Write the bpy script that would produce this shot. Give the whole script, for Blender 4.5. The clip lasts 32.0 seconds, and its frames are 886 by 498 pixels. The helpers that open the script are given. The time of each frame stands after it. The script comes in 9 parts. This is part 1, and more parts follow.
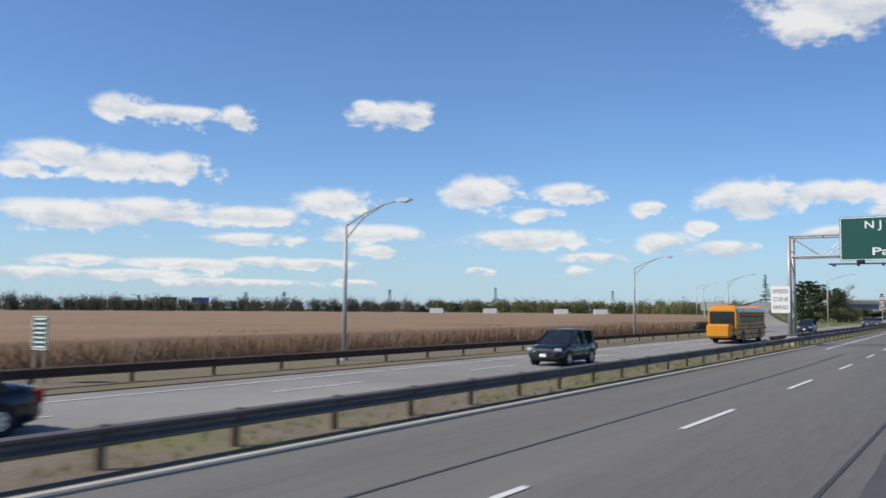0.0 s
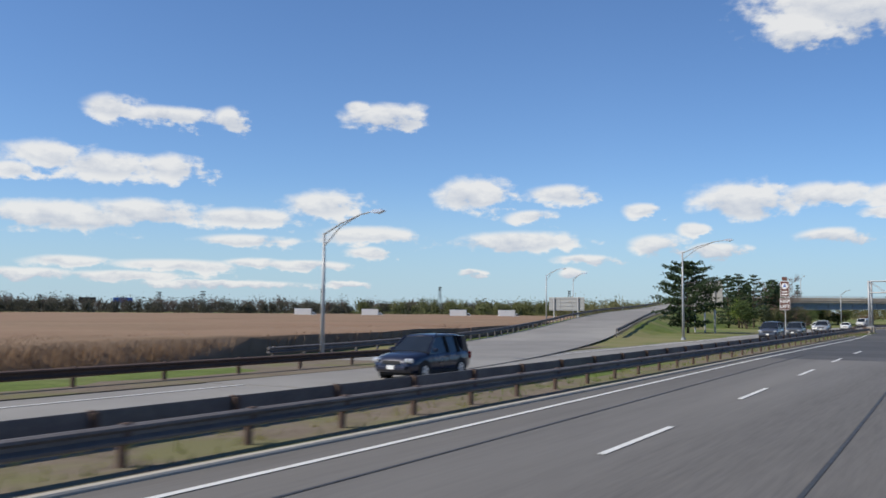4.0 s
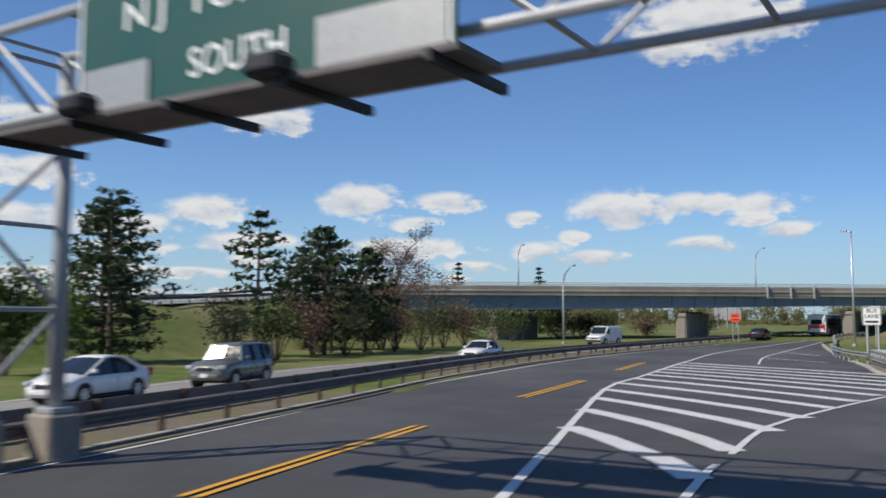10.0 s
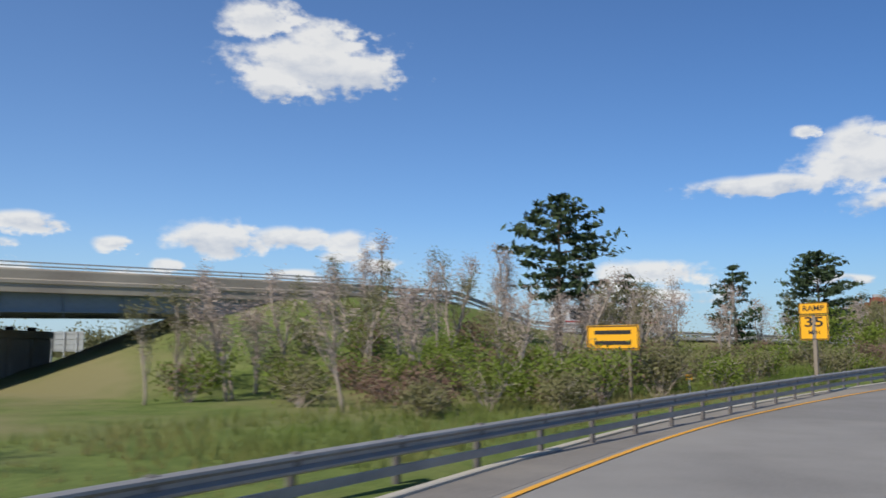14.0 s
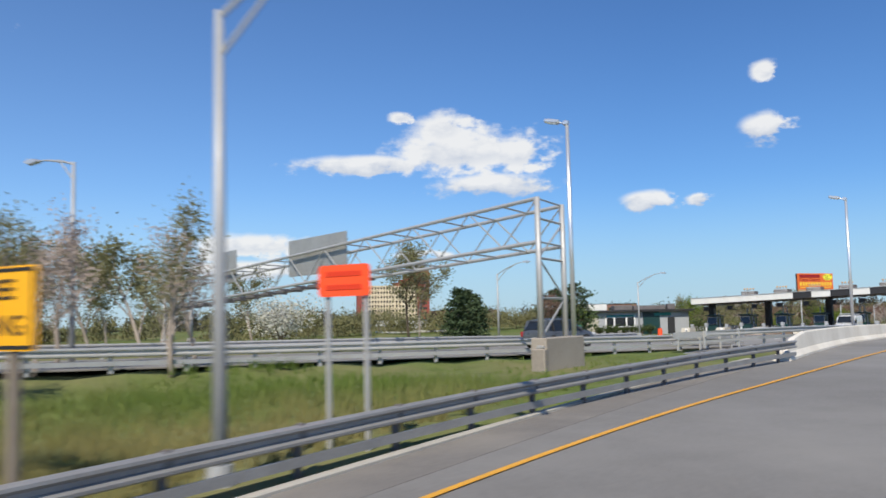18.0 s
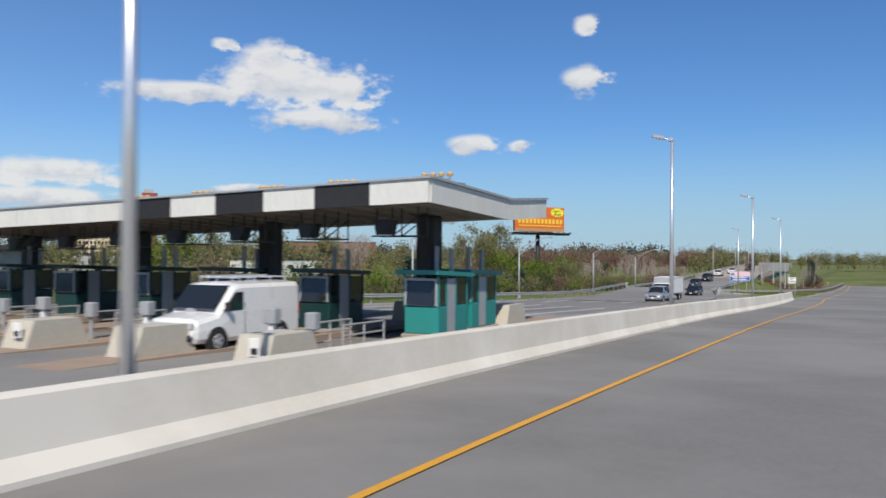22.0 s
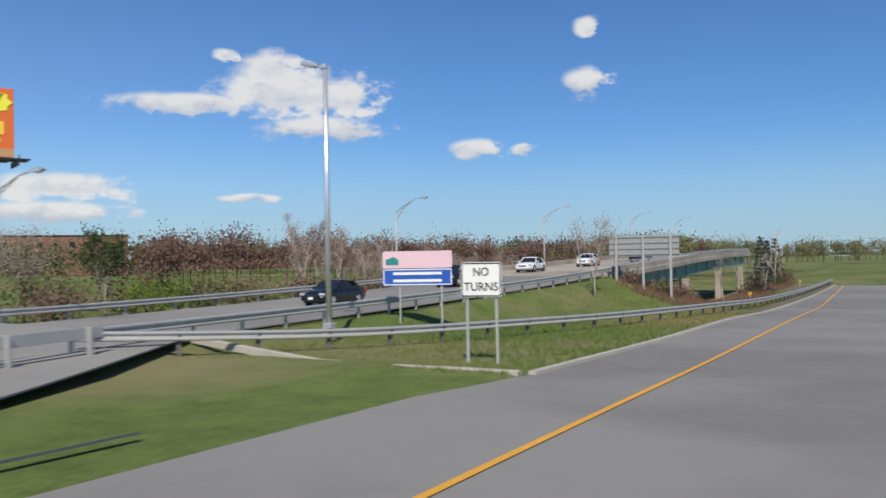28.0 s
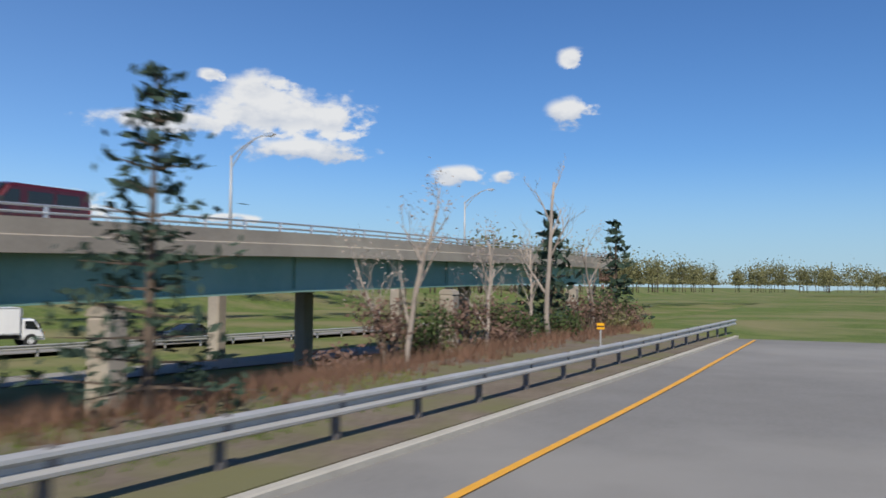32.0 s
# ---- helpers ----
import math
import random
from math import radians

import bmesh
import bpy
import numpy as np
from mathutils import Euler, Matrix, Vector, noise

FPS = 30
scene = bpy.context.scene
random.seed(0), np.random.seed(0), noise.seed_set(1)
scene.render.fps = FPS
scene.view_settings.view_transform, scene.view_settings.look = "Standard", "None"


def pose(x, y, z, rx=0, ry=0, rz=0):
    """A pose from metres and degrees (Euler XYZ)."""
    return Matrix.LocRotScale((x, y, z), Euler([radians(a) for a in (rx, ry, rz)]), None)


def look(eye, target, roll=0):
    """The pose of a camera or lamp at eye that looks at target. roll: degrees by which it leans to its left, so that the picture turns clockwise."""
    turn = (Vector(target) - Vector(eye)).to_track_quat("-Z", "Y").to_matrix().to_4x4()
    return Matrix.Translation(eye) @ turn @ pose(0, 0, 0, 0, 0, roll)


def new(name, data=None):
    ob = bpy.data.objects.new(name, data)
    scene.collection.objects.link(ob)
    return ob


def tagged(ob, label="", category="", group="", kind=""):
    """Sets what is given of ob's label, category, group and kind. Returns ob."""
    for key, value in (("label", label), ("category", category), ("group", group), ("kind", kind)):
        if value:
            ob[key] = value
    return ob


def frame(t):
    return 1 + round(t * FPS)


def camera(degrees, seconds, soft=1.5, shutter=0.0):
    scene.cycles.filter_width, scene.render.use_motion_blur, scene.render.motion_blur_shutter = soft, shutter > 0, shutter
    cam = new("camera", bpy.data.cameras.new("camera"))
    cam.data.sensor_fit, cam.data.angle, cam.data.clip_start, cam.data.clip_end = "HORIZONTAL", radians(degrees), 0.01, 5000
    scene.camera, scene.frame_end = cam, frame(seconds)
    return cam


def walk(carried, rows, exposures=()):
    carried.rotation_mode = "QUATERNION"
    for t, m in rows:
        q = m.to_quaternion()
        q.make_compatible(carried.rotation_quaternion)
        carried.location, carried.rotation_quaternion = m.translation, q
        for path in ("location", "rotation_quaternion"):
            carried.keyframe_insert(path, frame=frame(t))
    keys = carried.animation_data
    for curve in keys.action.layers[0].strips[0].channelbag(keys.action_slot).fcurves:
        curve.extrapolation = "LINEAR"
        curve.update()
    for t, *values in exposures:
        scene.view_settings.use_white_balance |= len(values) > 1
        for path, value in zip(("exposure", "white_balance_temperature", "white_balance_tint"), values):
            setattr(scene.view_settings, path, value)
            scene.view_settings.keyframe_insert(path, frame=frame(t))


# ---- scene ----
# The bus rides along the highway, takes the ramp to the right and passes the toll plaza.
cam = camera(54.1, 32.0, soft=1.6, shutter=0.25)
ROWS = (
    # seconds, x, y, z, yaw, pitch, roll
    (0, 0.00, 0.00, 2.60, -58.37, 4.01, 0.43),
    (0.5, 11.17, -0.21, 2.60, -58.51, 4.24, 0.07),
    (1, 22.31, -0.37, 2.60, -58.69, 2.60, -0.55),
    (1.5, 33.45, -0.46, 2.60, -58.61, 2.49, -0.12),
    (2, 44.60, -0.47, 2.60, -58.42, 3.03, 0.35),
    (2.5, 55.74, -0.37, 2.60, -59.08, 4.56, 0.52),
    (3, 66.91, -0.16, 2.60, -58.99, 4.73, 1.14),
    (3.5, 78.11, 0.01, 2.60, -58.57, 4.12, 0.65),
    (4, 89.36, -0.00, 2.60, -58.81, 4.13, 0.46),
    (4.5, 100.69, -0.09, 2.60, -59.01, 4.85, 0.42),
    (6.5, 147.06, 0.68, 2.60, -57.68, 3.74, 1.81),
    (7, 158.65, 0.86, 2.61, -58.27, 3.94, 0.96),
    (7.5, 170.31, 0.90, 2.61, -59.09, 4.39, 1.14),
    (8, 181.89, 0.81, 2.60, -59.80, 4.13, 0.78),
    (8.5, 193.26, 0.55, 2.60, -60.95, 4.27, 0.67),
    (9, 204.47, 0.36, 2.60, -62.16, 4.63, 0.61),
    (9.5, 215.76, -0.20, 2.60, -63.76, 4.34, 0.22),
    (10, 227.12, -0.82, 2.59, -66.35, 4.59, 0.04),
    (10.5, 238.33, -2.03, 2.52, -69.34, 5.72, -0.45),
    (11, 249.71, -4.18, 2.38, -72.64, 5.89, -1.27),
    (11.5, 261.32, -7.52, 2.22, -76.23, 6.03, -0.74),
    (12, 272.92, -11.25, 2.08, -79.42, 4.94, -0.51),
    (12.5, 284.22, -15.26, 2.02, -83.32, 3.26, -0.15),
    (13, 295.09, -19.66, 2.12, -86.32, 4.32, -0.42),
    (13.5, 305.47, -24.58, 2.27, -89.37, 6.37, -0.93),
    (15.5, 342.39, -49.32, 2.76, -103.79, 4.52, 2.69),
    (16, 350.39, -56.71, 2.97, -107.16, 5.65, 0.40),
    (16.5, 357.87, -64.57, 3.23, -109.93, 5.29, 0.39),
    (17, 364.82, -72.86, 3.53, -110.67, 3.21, -2.36),
    (17.5, 371.43, -81.37, 3.82, -116.08, 4.43, -1.57),
    (18, 377.68, -90.22, 4.07, -118.56, 4.60, -1.30),
    (18.5, 383.43, -99.57, 4.26, -121.29, 4.62, -1.12),
    (19, 388.63, -109.30, 4.45, -123.58, 3.96, -1.79),
    (19.5, 394.01, -118.87, 4.64, -124.32, 2.05, 1.40),
    (20, 399.32, -128.39, 4.72, -126.41, 1.02, 0.84),
    (20.5, 404.16, -138.08, 4.70, -127.11, -0.29, 2.39),
    (21, 408.56, -147.82, 4.63, -128.93, -0.08, 1.05),
    (21.5, 413.02, -157.47, 4.50, -129.38, 0.03, 0.42),
    (22, 417.74, -166.60, 4.30, -130.10, 0.44, 0.38),
    (22.5, 422.08, -176.03, 4.12, -130.34, 1.09, 0.03),
    (23, 426.05, -185.61, 3.93, -129.93, 0.94, -0.31),
    (23.5, 430.22, -195.00, 3.71, -129.69, 0.70, -0.47),
    (24, 434.57, -204.30, 3.42, -129.00, 0.33, -0.76),
    (24.5, 438.72, -213.96, 3.16, -129.31, 0.54, -1.25),
    (25, 442.88, -223.65, 2.89, -129.69, 0.98, -1.53),
    (25.5, 447.10, -233.26, 2.62, -129.81, 1.22, -0.67),
    (26, 451.18, -243.01, 2.34, -129.48, 1.14, 0.17),
    (26.5, 455.29, -252.75, 2.08, -129.66, 1.16, -0.93),
    (28.5, 473.93, -292.63, 1.01, -129.88, 0.71, -0.92),
    (29, 478.38, -303.01, 0.74, -129.70, 0.87, 0.48),
    (29.5, 482.83, -313.41, 0.48, -129.88, 1.69, -0.05),
    (30, 487.36, -323.85, 0.21, -130.02, 1.45, -0.07),
    (30.5, 491.80, -334.39, -0.00, -129.78, 0.79, -0.02),
    (31, 496.39, -344.94, -0.22, -130.07, 1.43, 0.12),
    (31.5, 501.07, -355.59, -0.45, -130.19, 1.80, 0.66),
    (32, 505.95, -366.16, -0.74, -131.10, 2.44, 0.49),
)
walk(cam, [(t, pose(x, y, z, 90 + pitch, 0, yaw) @ pose(0, 0, 0, 0, 0, roll)) for t, x, y, z, yaw, pitch, roll in ROWS],
     exposures=[(0, 0.05), (7.5, -0.06), (10, -0.1), (13, -0.08), (16, 0.16), (18, 0.12), (21, -0.05), (28, -0.08), (32, 0.0)])

# ---- world and sun ----
SUN_AZ, SUN_EL = 139.0, 44.0
CLOUDS_NORTH = (
    (52.4, 12.5, 1.8, 0.82), (49.1, 12.2, 3.4, 0.63), (45.2, 12.3, 1.2, 0.78), (35.0, 12.9, 2.9, 0.82), (36.8, 13.3, 1.0, 0.45), (55.9, 9.3, 2.8, 0.90), (52.4, 8.9, 3.4, 0.90), (48.7, 9.0, 2.2, 0.90),
    (57.7, 8.3, 1.7, 0.56), (54.9, 5.8, 5.2, 0.90), (50.3, 6.2, 4.1, 0.82), (44.1, 6.0, 3.7, 0.67), (39.0, 7.0, 2.8, 0.97), (29.1, 7.9, 2.7, 1.12), (23.4, 7.8, 2.4, 0.63), (25.2, 6.3, 1.9, 0.48),
    (36.2, 5.0, 3.4, 0.67), (26.0, 4.8, 4.2, 0.63), (36.1, 3.9, 1.6, 0.41), (44.1, 4.5, 3.0, 0.45), (40.5, 3.0, 3.4, 0.34), (48.3, 2.8, 4.5, 0.45), (54.5, 2.9, 2.6, 0.41),
)
CLOUDS_LOW = (
    (43.4, 3.1, 2.2, 0.34), (51.0, 2.1, 4.5, 0.34), (56.7, 2.2, 2.6, 0.34), (22.9, 2.7, 0.8, 0.30), (29.3, 2.6, 0.9, 0.26), (21.9, 3.5, 2.1, 0.34), (45.5, 1.7, 5.6, 0.26), (37.5, 1.8, 1.5, 0.19),
)
CLOUDS_AHEAD = (
    (6.3, 18.7, 5.6, 1.94), (9.5, 21.2, 2.7, 1.27), (2.4, 18.3, 2.3, 1.27), (8.4, 17.0, 2.3, 0.82), (5.3, 20.0, 3.0, 1.49), (18.2, 6.7, 1.3, 0.45), (12.0, 7.3, 3.2, 1.19), (7.2, 7.4, 3.0, 0.75),
    (3.5, 7.1, 2.2, 0.82), (17.3, 4.5, 1.8, 0.67), (13.6, 4.1, 1.9, 0.45), (15.1, 5.4, 1.0, 0.45), (7.0, 4.9, 1.9, 0.45), (1.7, 5.6, 1.7, 0.48), (3.5, 6.2, 1.9, 0.37),
)
CLOUDS_SOUTH = (
    (-30.2, 11.2, 5.0, 1.64), (-28.9, 12.5, 2.3, 1.19), (-23.5, 10.3, 4.8, 0.63), (-33.5, 10.9, 2.2, 1.42), (-32.2, 8.9, 4.2, 0.75), (-25.9, 13.3, 0.9, 0.35),
    (-41.9, 7.4, 1.7, 0.63), (-45.2, 7.3, 0.9, 0.36), (-27.1, 4.3, 1.9, 0.30), (-49.3, 11.5, 1.6, 0.90), (-49.4, 14.9, 0.9, 0.6), (-15.9, 5.0, 4.1, 0.86), (-15.3, 3.5, 4.5, 0.63),
)


def sky_world():
    world = bpy.data.worlds.new("sky")
    scene.world = world
    world.use_nodes = True
    nt = world.node_tree
    nt.nodes.clear()
    N, L = nt.nodes.new, nt.links.new

    def math_node(op, a, b=None, c=None, clamp=False):
        n = N("ShaderNodeMath")
        n.operation, n.use_clamp = op, clamp
        for i, val in enumerate((a, b, c)):
            if val is None:
                continue
            if isinstance(val, (int, float)):
                n.inputs[i].default_value = val
            else:
                L(val, n.inputs[i])
        return n.outputs[0]

    sky = N("ShaderNodeTexSky")
    sky.sky_type, sky.sun_disc = "NISHITA", False
    sky.sun_elevation, sky.sun_rotation = radians(SUN_EL), radians(90 - SUN_AZ)
    sky.altitude, sky.air_density, sky.dust_density, sky.ozone_density = 0, 1.0, 0.0, 4.0
    co = N("ShaderNodeTexCoord")
    sep = N("ShaderNodeSeparateXYZ")
    L(co.outputs["Generated"], sep.inputs[0])
    az = math_node("MULTIPLY", math_node("ARCTAN2", sep.outputs[1], sep.outputs[0]), 57.2958)
    el = math_node("MULTIPLY", math_node("ARCSINE", sep.outputs[2]), 57.2958)
    flat = N("ShaderNodeCombineXYZ")
    L(az, flat.inputs[0])
    L(math_node("MULTIPLY", el, 1.7), flat.inputs[1])
    puffs = N("ShaderNodeTexNoise")
    puffs.inputs["Scale"].default_value, puffs.inputs["Detail"].default_value, puffs.inputs["Roughness"].default_value = 0.62, 8, 0.56
    L(flat.outputs[0], puffs.inputs["Vector"])
    wave = math_node("SUBTRACT", puffs.outputs["Fac"], 0.5)
    # the blobs bend with the noise, so that their outlines are ragged
    here = N("ShaderNodeCombineXYZ")
    L(math_node("ADD", az, math_node("MULTIPLY", wave, 2.2)), here.inputs[0])
    L(math_node("ADD", el, math_node("MULTIPLY", wave, 1.0)), here.inputs[1])
    body = top = None
    for a, e, w, h in CLOUDS_NORTH + CLOUDS_LOW + CLOUDS_AHEAD + CLOUDS_SOUTH:
        off = N("ShaderNodeVectorMath")
        off.operation = "SUBTRACT"
        L(here.outputs[0], off.inputs[0])
        off.inputs[1].default_value = (a, e - 0.15 * h, 0)
        sc = N("ShaderNodeVectorMath")
        sc.operation = "MULTIPLY"
        L(off.outputs[0], sc.inputs[0])
        sc.inputs[1].default_value = (0.86 / w, 0.82 / h, 0)
        ln = N("ShaderNodeVectorMath")
        ln.operation = "LENGTH"
        L(sc.outputs[0], ln.inputs[0])
        dot = N("ShaderNodeVectorMath")
        dot.operation = "DOT_PRODUCT"
        L(sc.outputs[0], dot.inputs[0])
        dot.inputs[1].default_value = (0, 0.8, 0)
        val = math_node("SUBTRACT", 1.0, ln.outputs["Value"])
        high = math_node("ADD", val, dot.outputs["Value"])
        body = val if body is None else math_node("MAXIMUM", body, val)
        top = high if top is None else math_node("MAXIMUM", top, high)
    thick = math_node("ADD", body, math_node("MULTIPLY", wave, 1.7))
    ramp = N("ShaderNodeMapRange")
    ramp.interpolation_type = "SMOOTHSTEP"
    L(thick, ramp.inputs[0])
    ramp.inputs[1].default_value, ramp.inputs[2].default_value = -0.02, 0.5
    lit = N("ShaderNodeMapRange")
    L(math_node("ADD", math_node("SUBTRACT", top, body), math_node("MULTIPLY", wave, 1.2)), lit.inputs[0])
    lit.inputs[1].default_value, lit.inputs[2].default_value = -0.55, 0.25
    tone = N("ShaderNodeMix")
    tone.data_type = "RGBA"
    L(lit.outputs[0], tone.inputs["Factor"])
    tone.inputs["A"].default_value, tone.inputs["B"].default_value = (6.6, 7.2, 8.3, 1), (10.5, 10.5, 10.4, 1)
    both = N("ShaderNodeMix")
    both.data_type = "RGBA"
    L(math_node("MULTIPLY", ramp.outputs[0], 0.93), both.inputs["Factor"])
    deep = N("ShaderNodeMix")
    deep.data_type, deep.blend_type = "RGBA", "MULTIPLY"
    deep.inputs["Factor"].default_value = 1.0
    L(sky.outputs[0], deep.inputs["A"])
    deep.inputs["B"].default_value = (0.95, 1.1, 1.32, 1)
    side = N("ShaderNodeMapRange")
    L(sep.outputs[1], side.inputs[0])
    side.inputs[1].default_value, side.inputs[2].default_value = -0.65, 0.35
    cast = N("ShaderNodeMix")
    cast.data_type = "RGBA"
    L(side.outputs[0], cast.inputs["Factor"])
    cast.inputs["A"].default_value, cast.inputs["B"].default_value = (0.66, 0.84, 0.97, 1), (1.22, 1.25, 1.26, 1)
    pale = N("ShaderNodeMix")
    pale.data_type, pale.blend_type = "RGBA", "MULTIPLY"
    pale.inputs["Factor"].default_value = 1.0
    L(deep.outputs["Result"], pale.inputs["A"])
    L(cast.outputs["Result"], pale.inputs["B"])
    # pale haze towards the horizon
    low = N("ShaderNodeMapRange")
    low.interpolation_type = "SMOOTHSTEP"
    L(el, low.inputs[0])
    low.inputs[1].default_value, low.inputs[2].default_value, low.inputs[3].default_value, low.inputs[4].default_value = -1.0, 9.0, 0.8, 0.0
    haze = N("ShaderNodeMix")
    haze.data_type = "RGBA"
    L(low.outputs[0], haze.inputs["Factor"])
    L(pale.outputs["Result"], haze.inputs["A"])
    haze.inputs["B"].default_value = (4.9, 7.0, 8.8, 1)
    L(haze.outputs["Result"], both.inputs["A"])
    L(tone.outputs["Result"], both.inputs["B"])
    bg = N("ShaderNodeBackground")
    bg.inputs["Strength"].default_value = 0.078
    L(both.outputs["Result"], bg.inputs["Color"])
    out = N("ShaderNodeOutputWorld")
    L(bg.outputs[0], out.inputs[0])


sky_world()
sun = new("sun", bpy.data.lights.new("sun", "SUN"))
sun.data.energy, sun.data.angle, sun.data.color = 5.0, radians(0.53), (1.0, 0.92, 0.79)
sun.matrix_world = look((0, 0, 0), (-math.cos(radians(SUN_AZ)) * math.cos(radians(SUN_EL)), -math.sin(radians(SUN_AZ)) * math.cos(radians(SUN_EL)), -math.sin(radians(SUN_EL))))

# ---- materials ----


def material(name, color, color2=None, rough=0.8, metal=0.0, scale=3.0, fine=40.0, bump=0.1, vary=0.0, wide=0.35, stretch=None, spec=0.5, third=None, third_scale=0.15, through_light=0.0):
    """Two colours mixed by noise at two scales, an optional third in large patches, fine relief, and some change from object to object."""
    m = bpy.data.materials.new(name)
    m.use_nodes = True
    nt = m.node_tree
    N, L = nt.nodes.new, nt.links.new
    bsdf = nt.nodes["Principled BSDF"]
    color2 = color2 or tuple(c * 0.8 for c in color)
    co = N("ShaderNodeTexCoord")
    vec = co.outputs["Object"]
    if stretch:
        mp = N("ShaderNodeMapping")
        mp.inputs["Scale"].default_value = stretch
        L(vec, mp.inputs[0])
        vec = mp.outputs[0]

    def noise_at(s, detail=4):
        n = N("ShaderNodeTexNoise")
        n.inputs["Scale"].default_value, n.inputs["Detail"].default_value, n.inputs["Roughness"].default_value = s, detail, 0.6
        L(vec, n.inputs["Vector"])
        return n.outputs["Fac"]

    def fit_range(src, lo, hi):
        r = N("ShaderNodeMapRange")
        L(src, r.inputs[0])
        r.inputs[1].default_value, r.inputs[2].default_value = lo, hi
        return r.outputs[0]

    def blend(fac, a, b):
        x = N("ShaderNodeMix")
        x.data_type = "RGBA"
        L(fac, x.inputs["Factor"])
        for key, val in (("A", a), ("B", b)):
            if isinstance(val, tuple):
                x.inputs[key].default_value = (*val, 1)
            else:
                L(val, x.inputs[key])
        return x.outputs["Result"]

    big, small = noise_at(scale), noise_at(fine, 3)
    both = N("ShaderNodeMath")
    both.operation = "MULTIPLY_ADD"
    L(small, both.inputs[0])
    both.inputs[1].default_value = 0.5
    half = N("ShaderNodeMath")
    half.operation = "MULTIPLY"
    L(big, half.inputs[0])
    half.inputs[1].default_value = 0.5
    L(half.outputs[0], both.inputs[2])
    col = blend(fit_range(both.outputs[0], 0.5 - wide / 2, 0.5 + wide / 2), color, color2)
    if third:
        col = blend(fit_range(noise_at(third_scale, 5), 0.45, 0.62), col, third)
    if vary:
        info = N("ShaderNodeObjectInfo")
        hsv = N("ShaderNodeHueSaturation")
        L(fit_range(info.outputs["Random"], 0, 1), hsv.inputs["Value"])
        hsv.inputs["Value"].default_value = 1
        r = hsv.inputs["Value"].links[0].from_node
        r.inputs[3].default_value, r.inputs[4].default_value = 1 - vary, 1 + vary
        L(col, hsv.inputs["Color"])
        col = hsv.outputs[0]
    L(col, bsdf.inputs["Base Color"])
    bsdf.inputs["Metallic"].default_value = metal
    bsdf.inputs["Specular IOR Level"].default_value = spec
    rr = fit_range(big, 0.2, 0.8)
    rn = rr.node
    rn.inputs[3].default_value, rn.inputs[4].default_value = max(rough - 0.12, 0.02), min(rough + 0.1, 1)
    L(rr, bsdf.inputs["Roughness"])
    if bump:
        b = N("ShaderNodeBump")
        b.inputs["Strength"].default_value, b.inputs["Distance"].default_value = bump, 0.02
        L(small, b.inputs["Height"])
        L(b.outputs[0], bsdf.inputs["Normal"])
    if through_light:
        bsdf.inputs["Subsurface Weight"].default_value = 0.0
        tr = N("ShaderNodeBsdfTranslucent")
        L(col, tr.inputs[0])
        mx = N("ShaderNodeMixShader")
        mx.inputs[0].default_value = through_light
        L(bsdf.outputs[0], mx.inputs[1])
        L(tr.outputs[0], mx.inputs[2])
        L(mx.outputs[0], nt.nodes["Material Output"].inputs[0])
    return m


ASPHALT = material("asphalt", (0.066, 0.066, 0.068), (0.043, 0.043, 0.045), 0.85, scale=0.35, fine=9, bump=0.25, stretch=(1, 1, 1), third=(0.092, 0.09, 0.087), third_scale=0.06)
ASPHALT_WORN = material("worn_asphalt", (0.135, 0.128, 0.118), (0.085, 0.081, 0.076), 0.88, scale=0.5, fine=9, bump=0.25, stretch=(0.06, 1, 1), third=(0.16, 0.153, 0.142), third_scale=0.12)
ASPHALT_RAMP = material("ramp_asphalt", (0.205, 0.197, 0.183), (0.155, 0.148, 0.138), 0.88, scale=0.3, fine=9, bump=0.25, third=(0.235, 0.225, 0.208), third_scale=0.07)
ASPHALT_PALE = material("asphalt_pale", (0.225, 0.215, 0.2), (0.165, 0.158, 0.148), 0.88, scale=0.25, fine=8, bump=0.2, third=(0.26, 0.25, 0.23), third_scale=0.05)
SHOULDER = material("shoulder_asphalt", (0.2, 0.185, 0.165), (0.14, 0.13, 0.12), 0.9, scale=0.5, fine=10, bump=0.3, third=(0.24, 0.22, 0.19), third_scale=0.12)
CONCRETE = material("concrete", (0.68, 0.635, 0.55), (0.57, 0.53, 0.455), 0.85, scale=0.4, fine=12, bump=0.12, third=(0.72, 0.68, 0.6), third_scale=0.25)
CONCRETE_OLD = material("old_concrete", (0.33, 0.29, 0.24), (0.24, 0.21, 0.18), 0.9, scale=0.4, fine=9, bump=0.2, third=(0.38, 0.34, 0.28), third_scale=0.12)
CURB = material("curb_stone", (0.45, 0.42, 0.36), (0.33, 0.31, 0.27), 0.9, scale=0.8, fine=9, bump=0.3)
WHITE_LINE = material("white_line_paint", (0.72, 0.72, 0.69), (0.5, 0.5, 0.48), 0.6, scale=1.2, fine=14, bump=0.1)
YELLOW_LINE = material("yellow_line_paint", (0.78, 0.38, 0.02), (0.6, 0.3, 0.03), 0.6, scale=1.2, fine=14, bump=0.1)
GRASS = material("grass", (0.14, 0.18, 0.05), (0.075, 0.108, 0.028), 0.95, scale=0.7, fine=7, bump=0.9, wide=0.24, third=(0.195, 0.18, 0.088), third_scale=0.06, spec=0.1)
BLADES = material("grass_blades", (0.18, 0.245, 0.06), (0.13, 0.19, 0.042), 0.9, scale=0.4, fine=3, bump=0, third=(0.3, 0.27, 0.11), third_scale=0.05, spec=0.1, through_light=0.4)
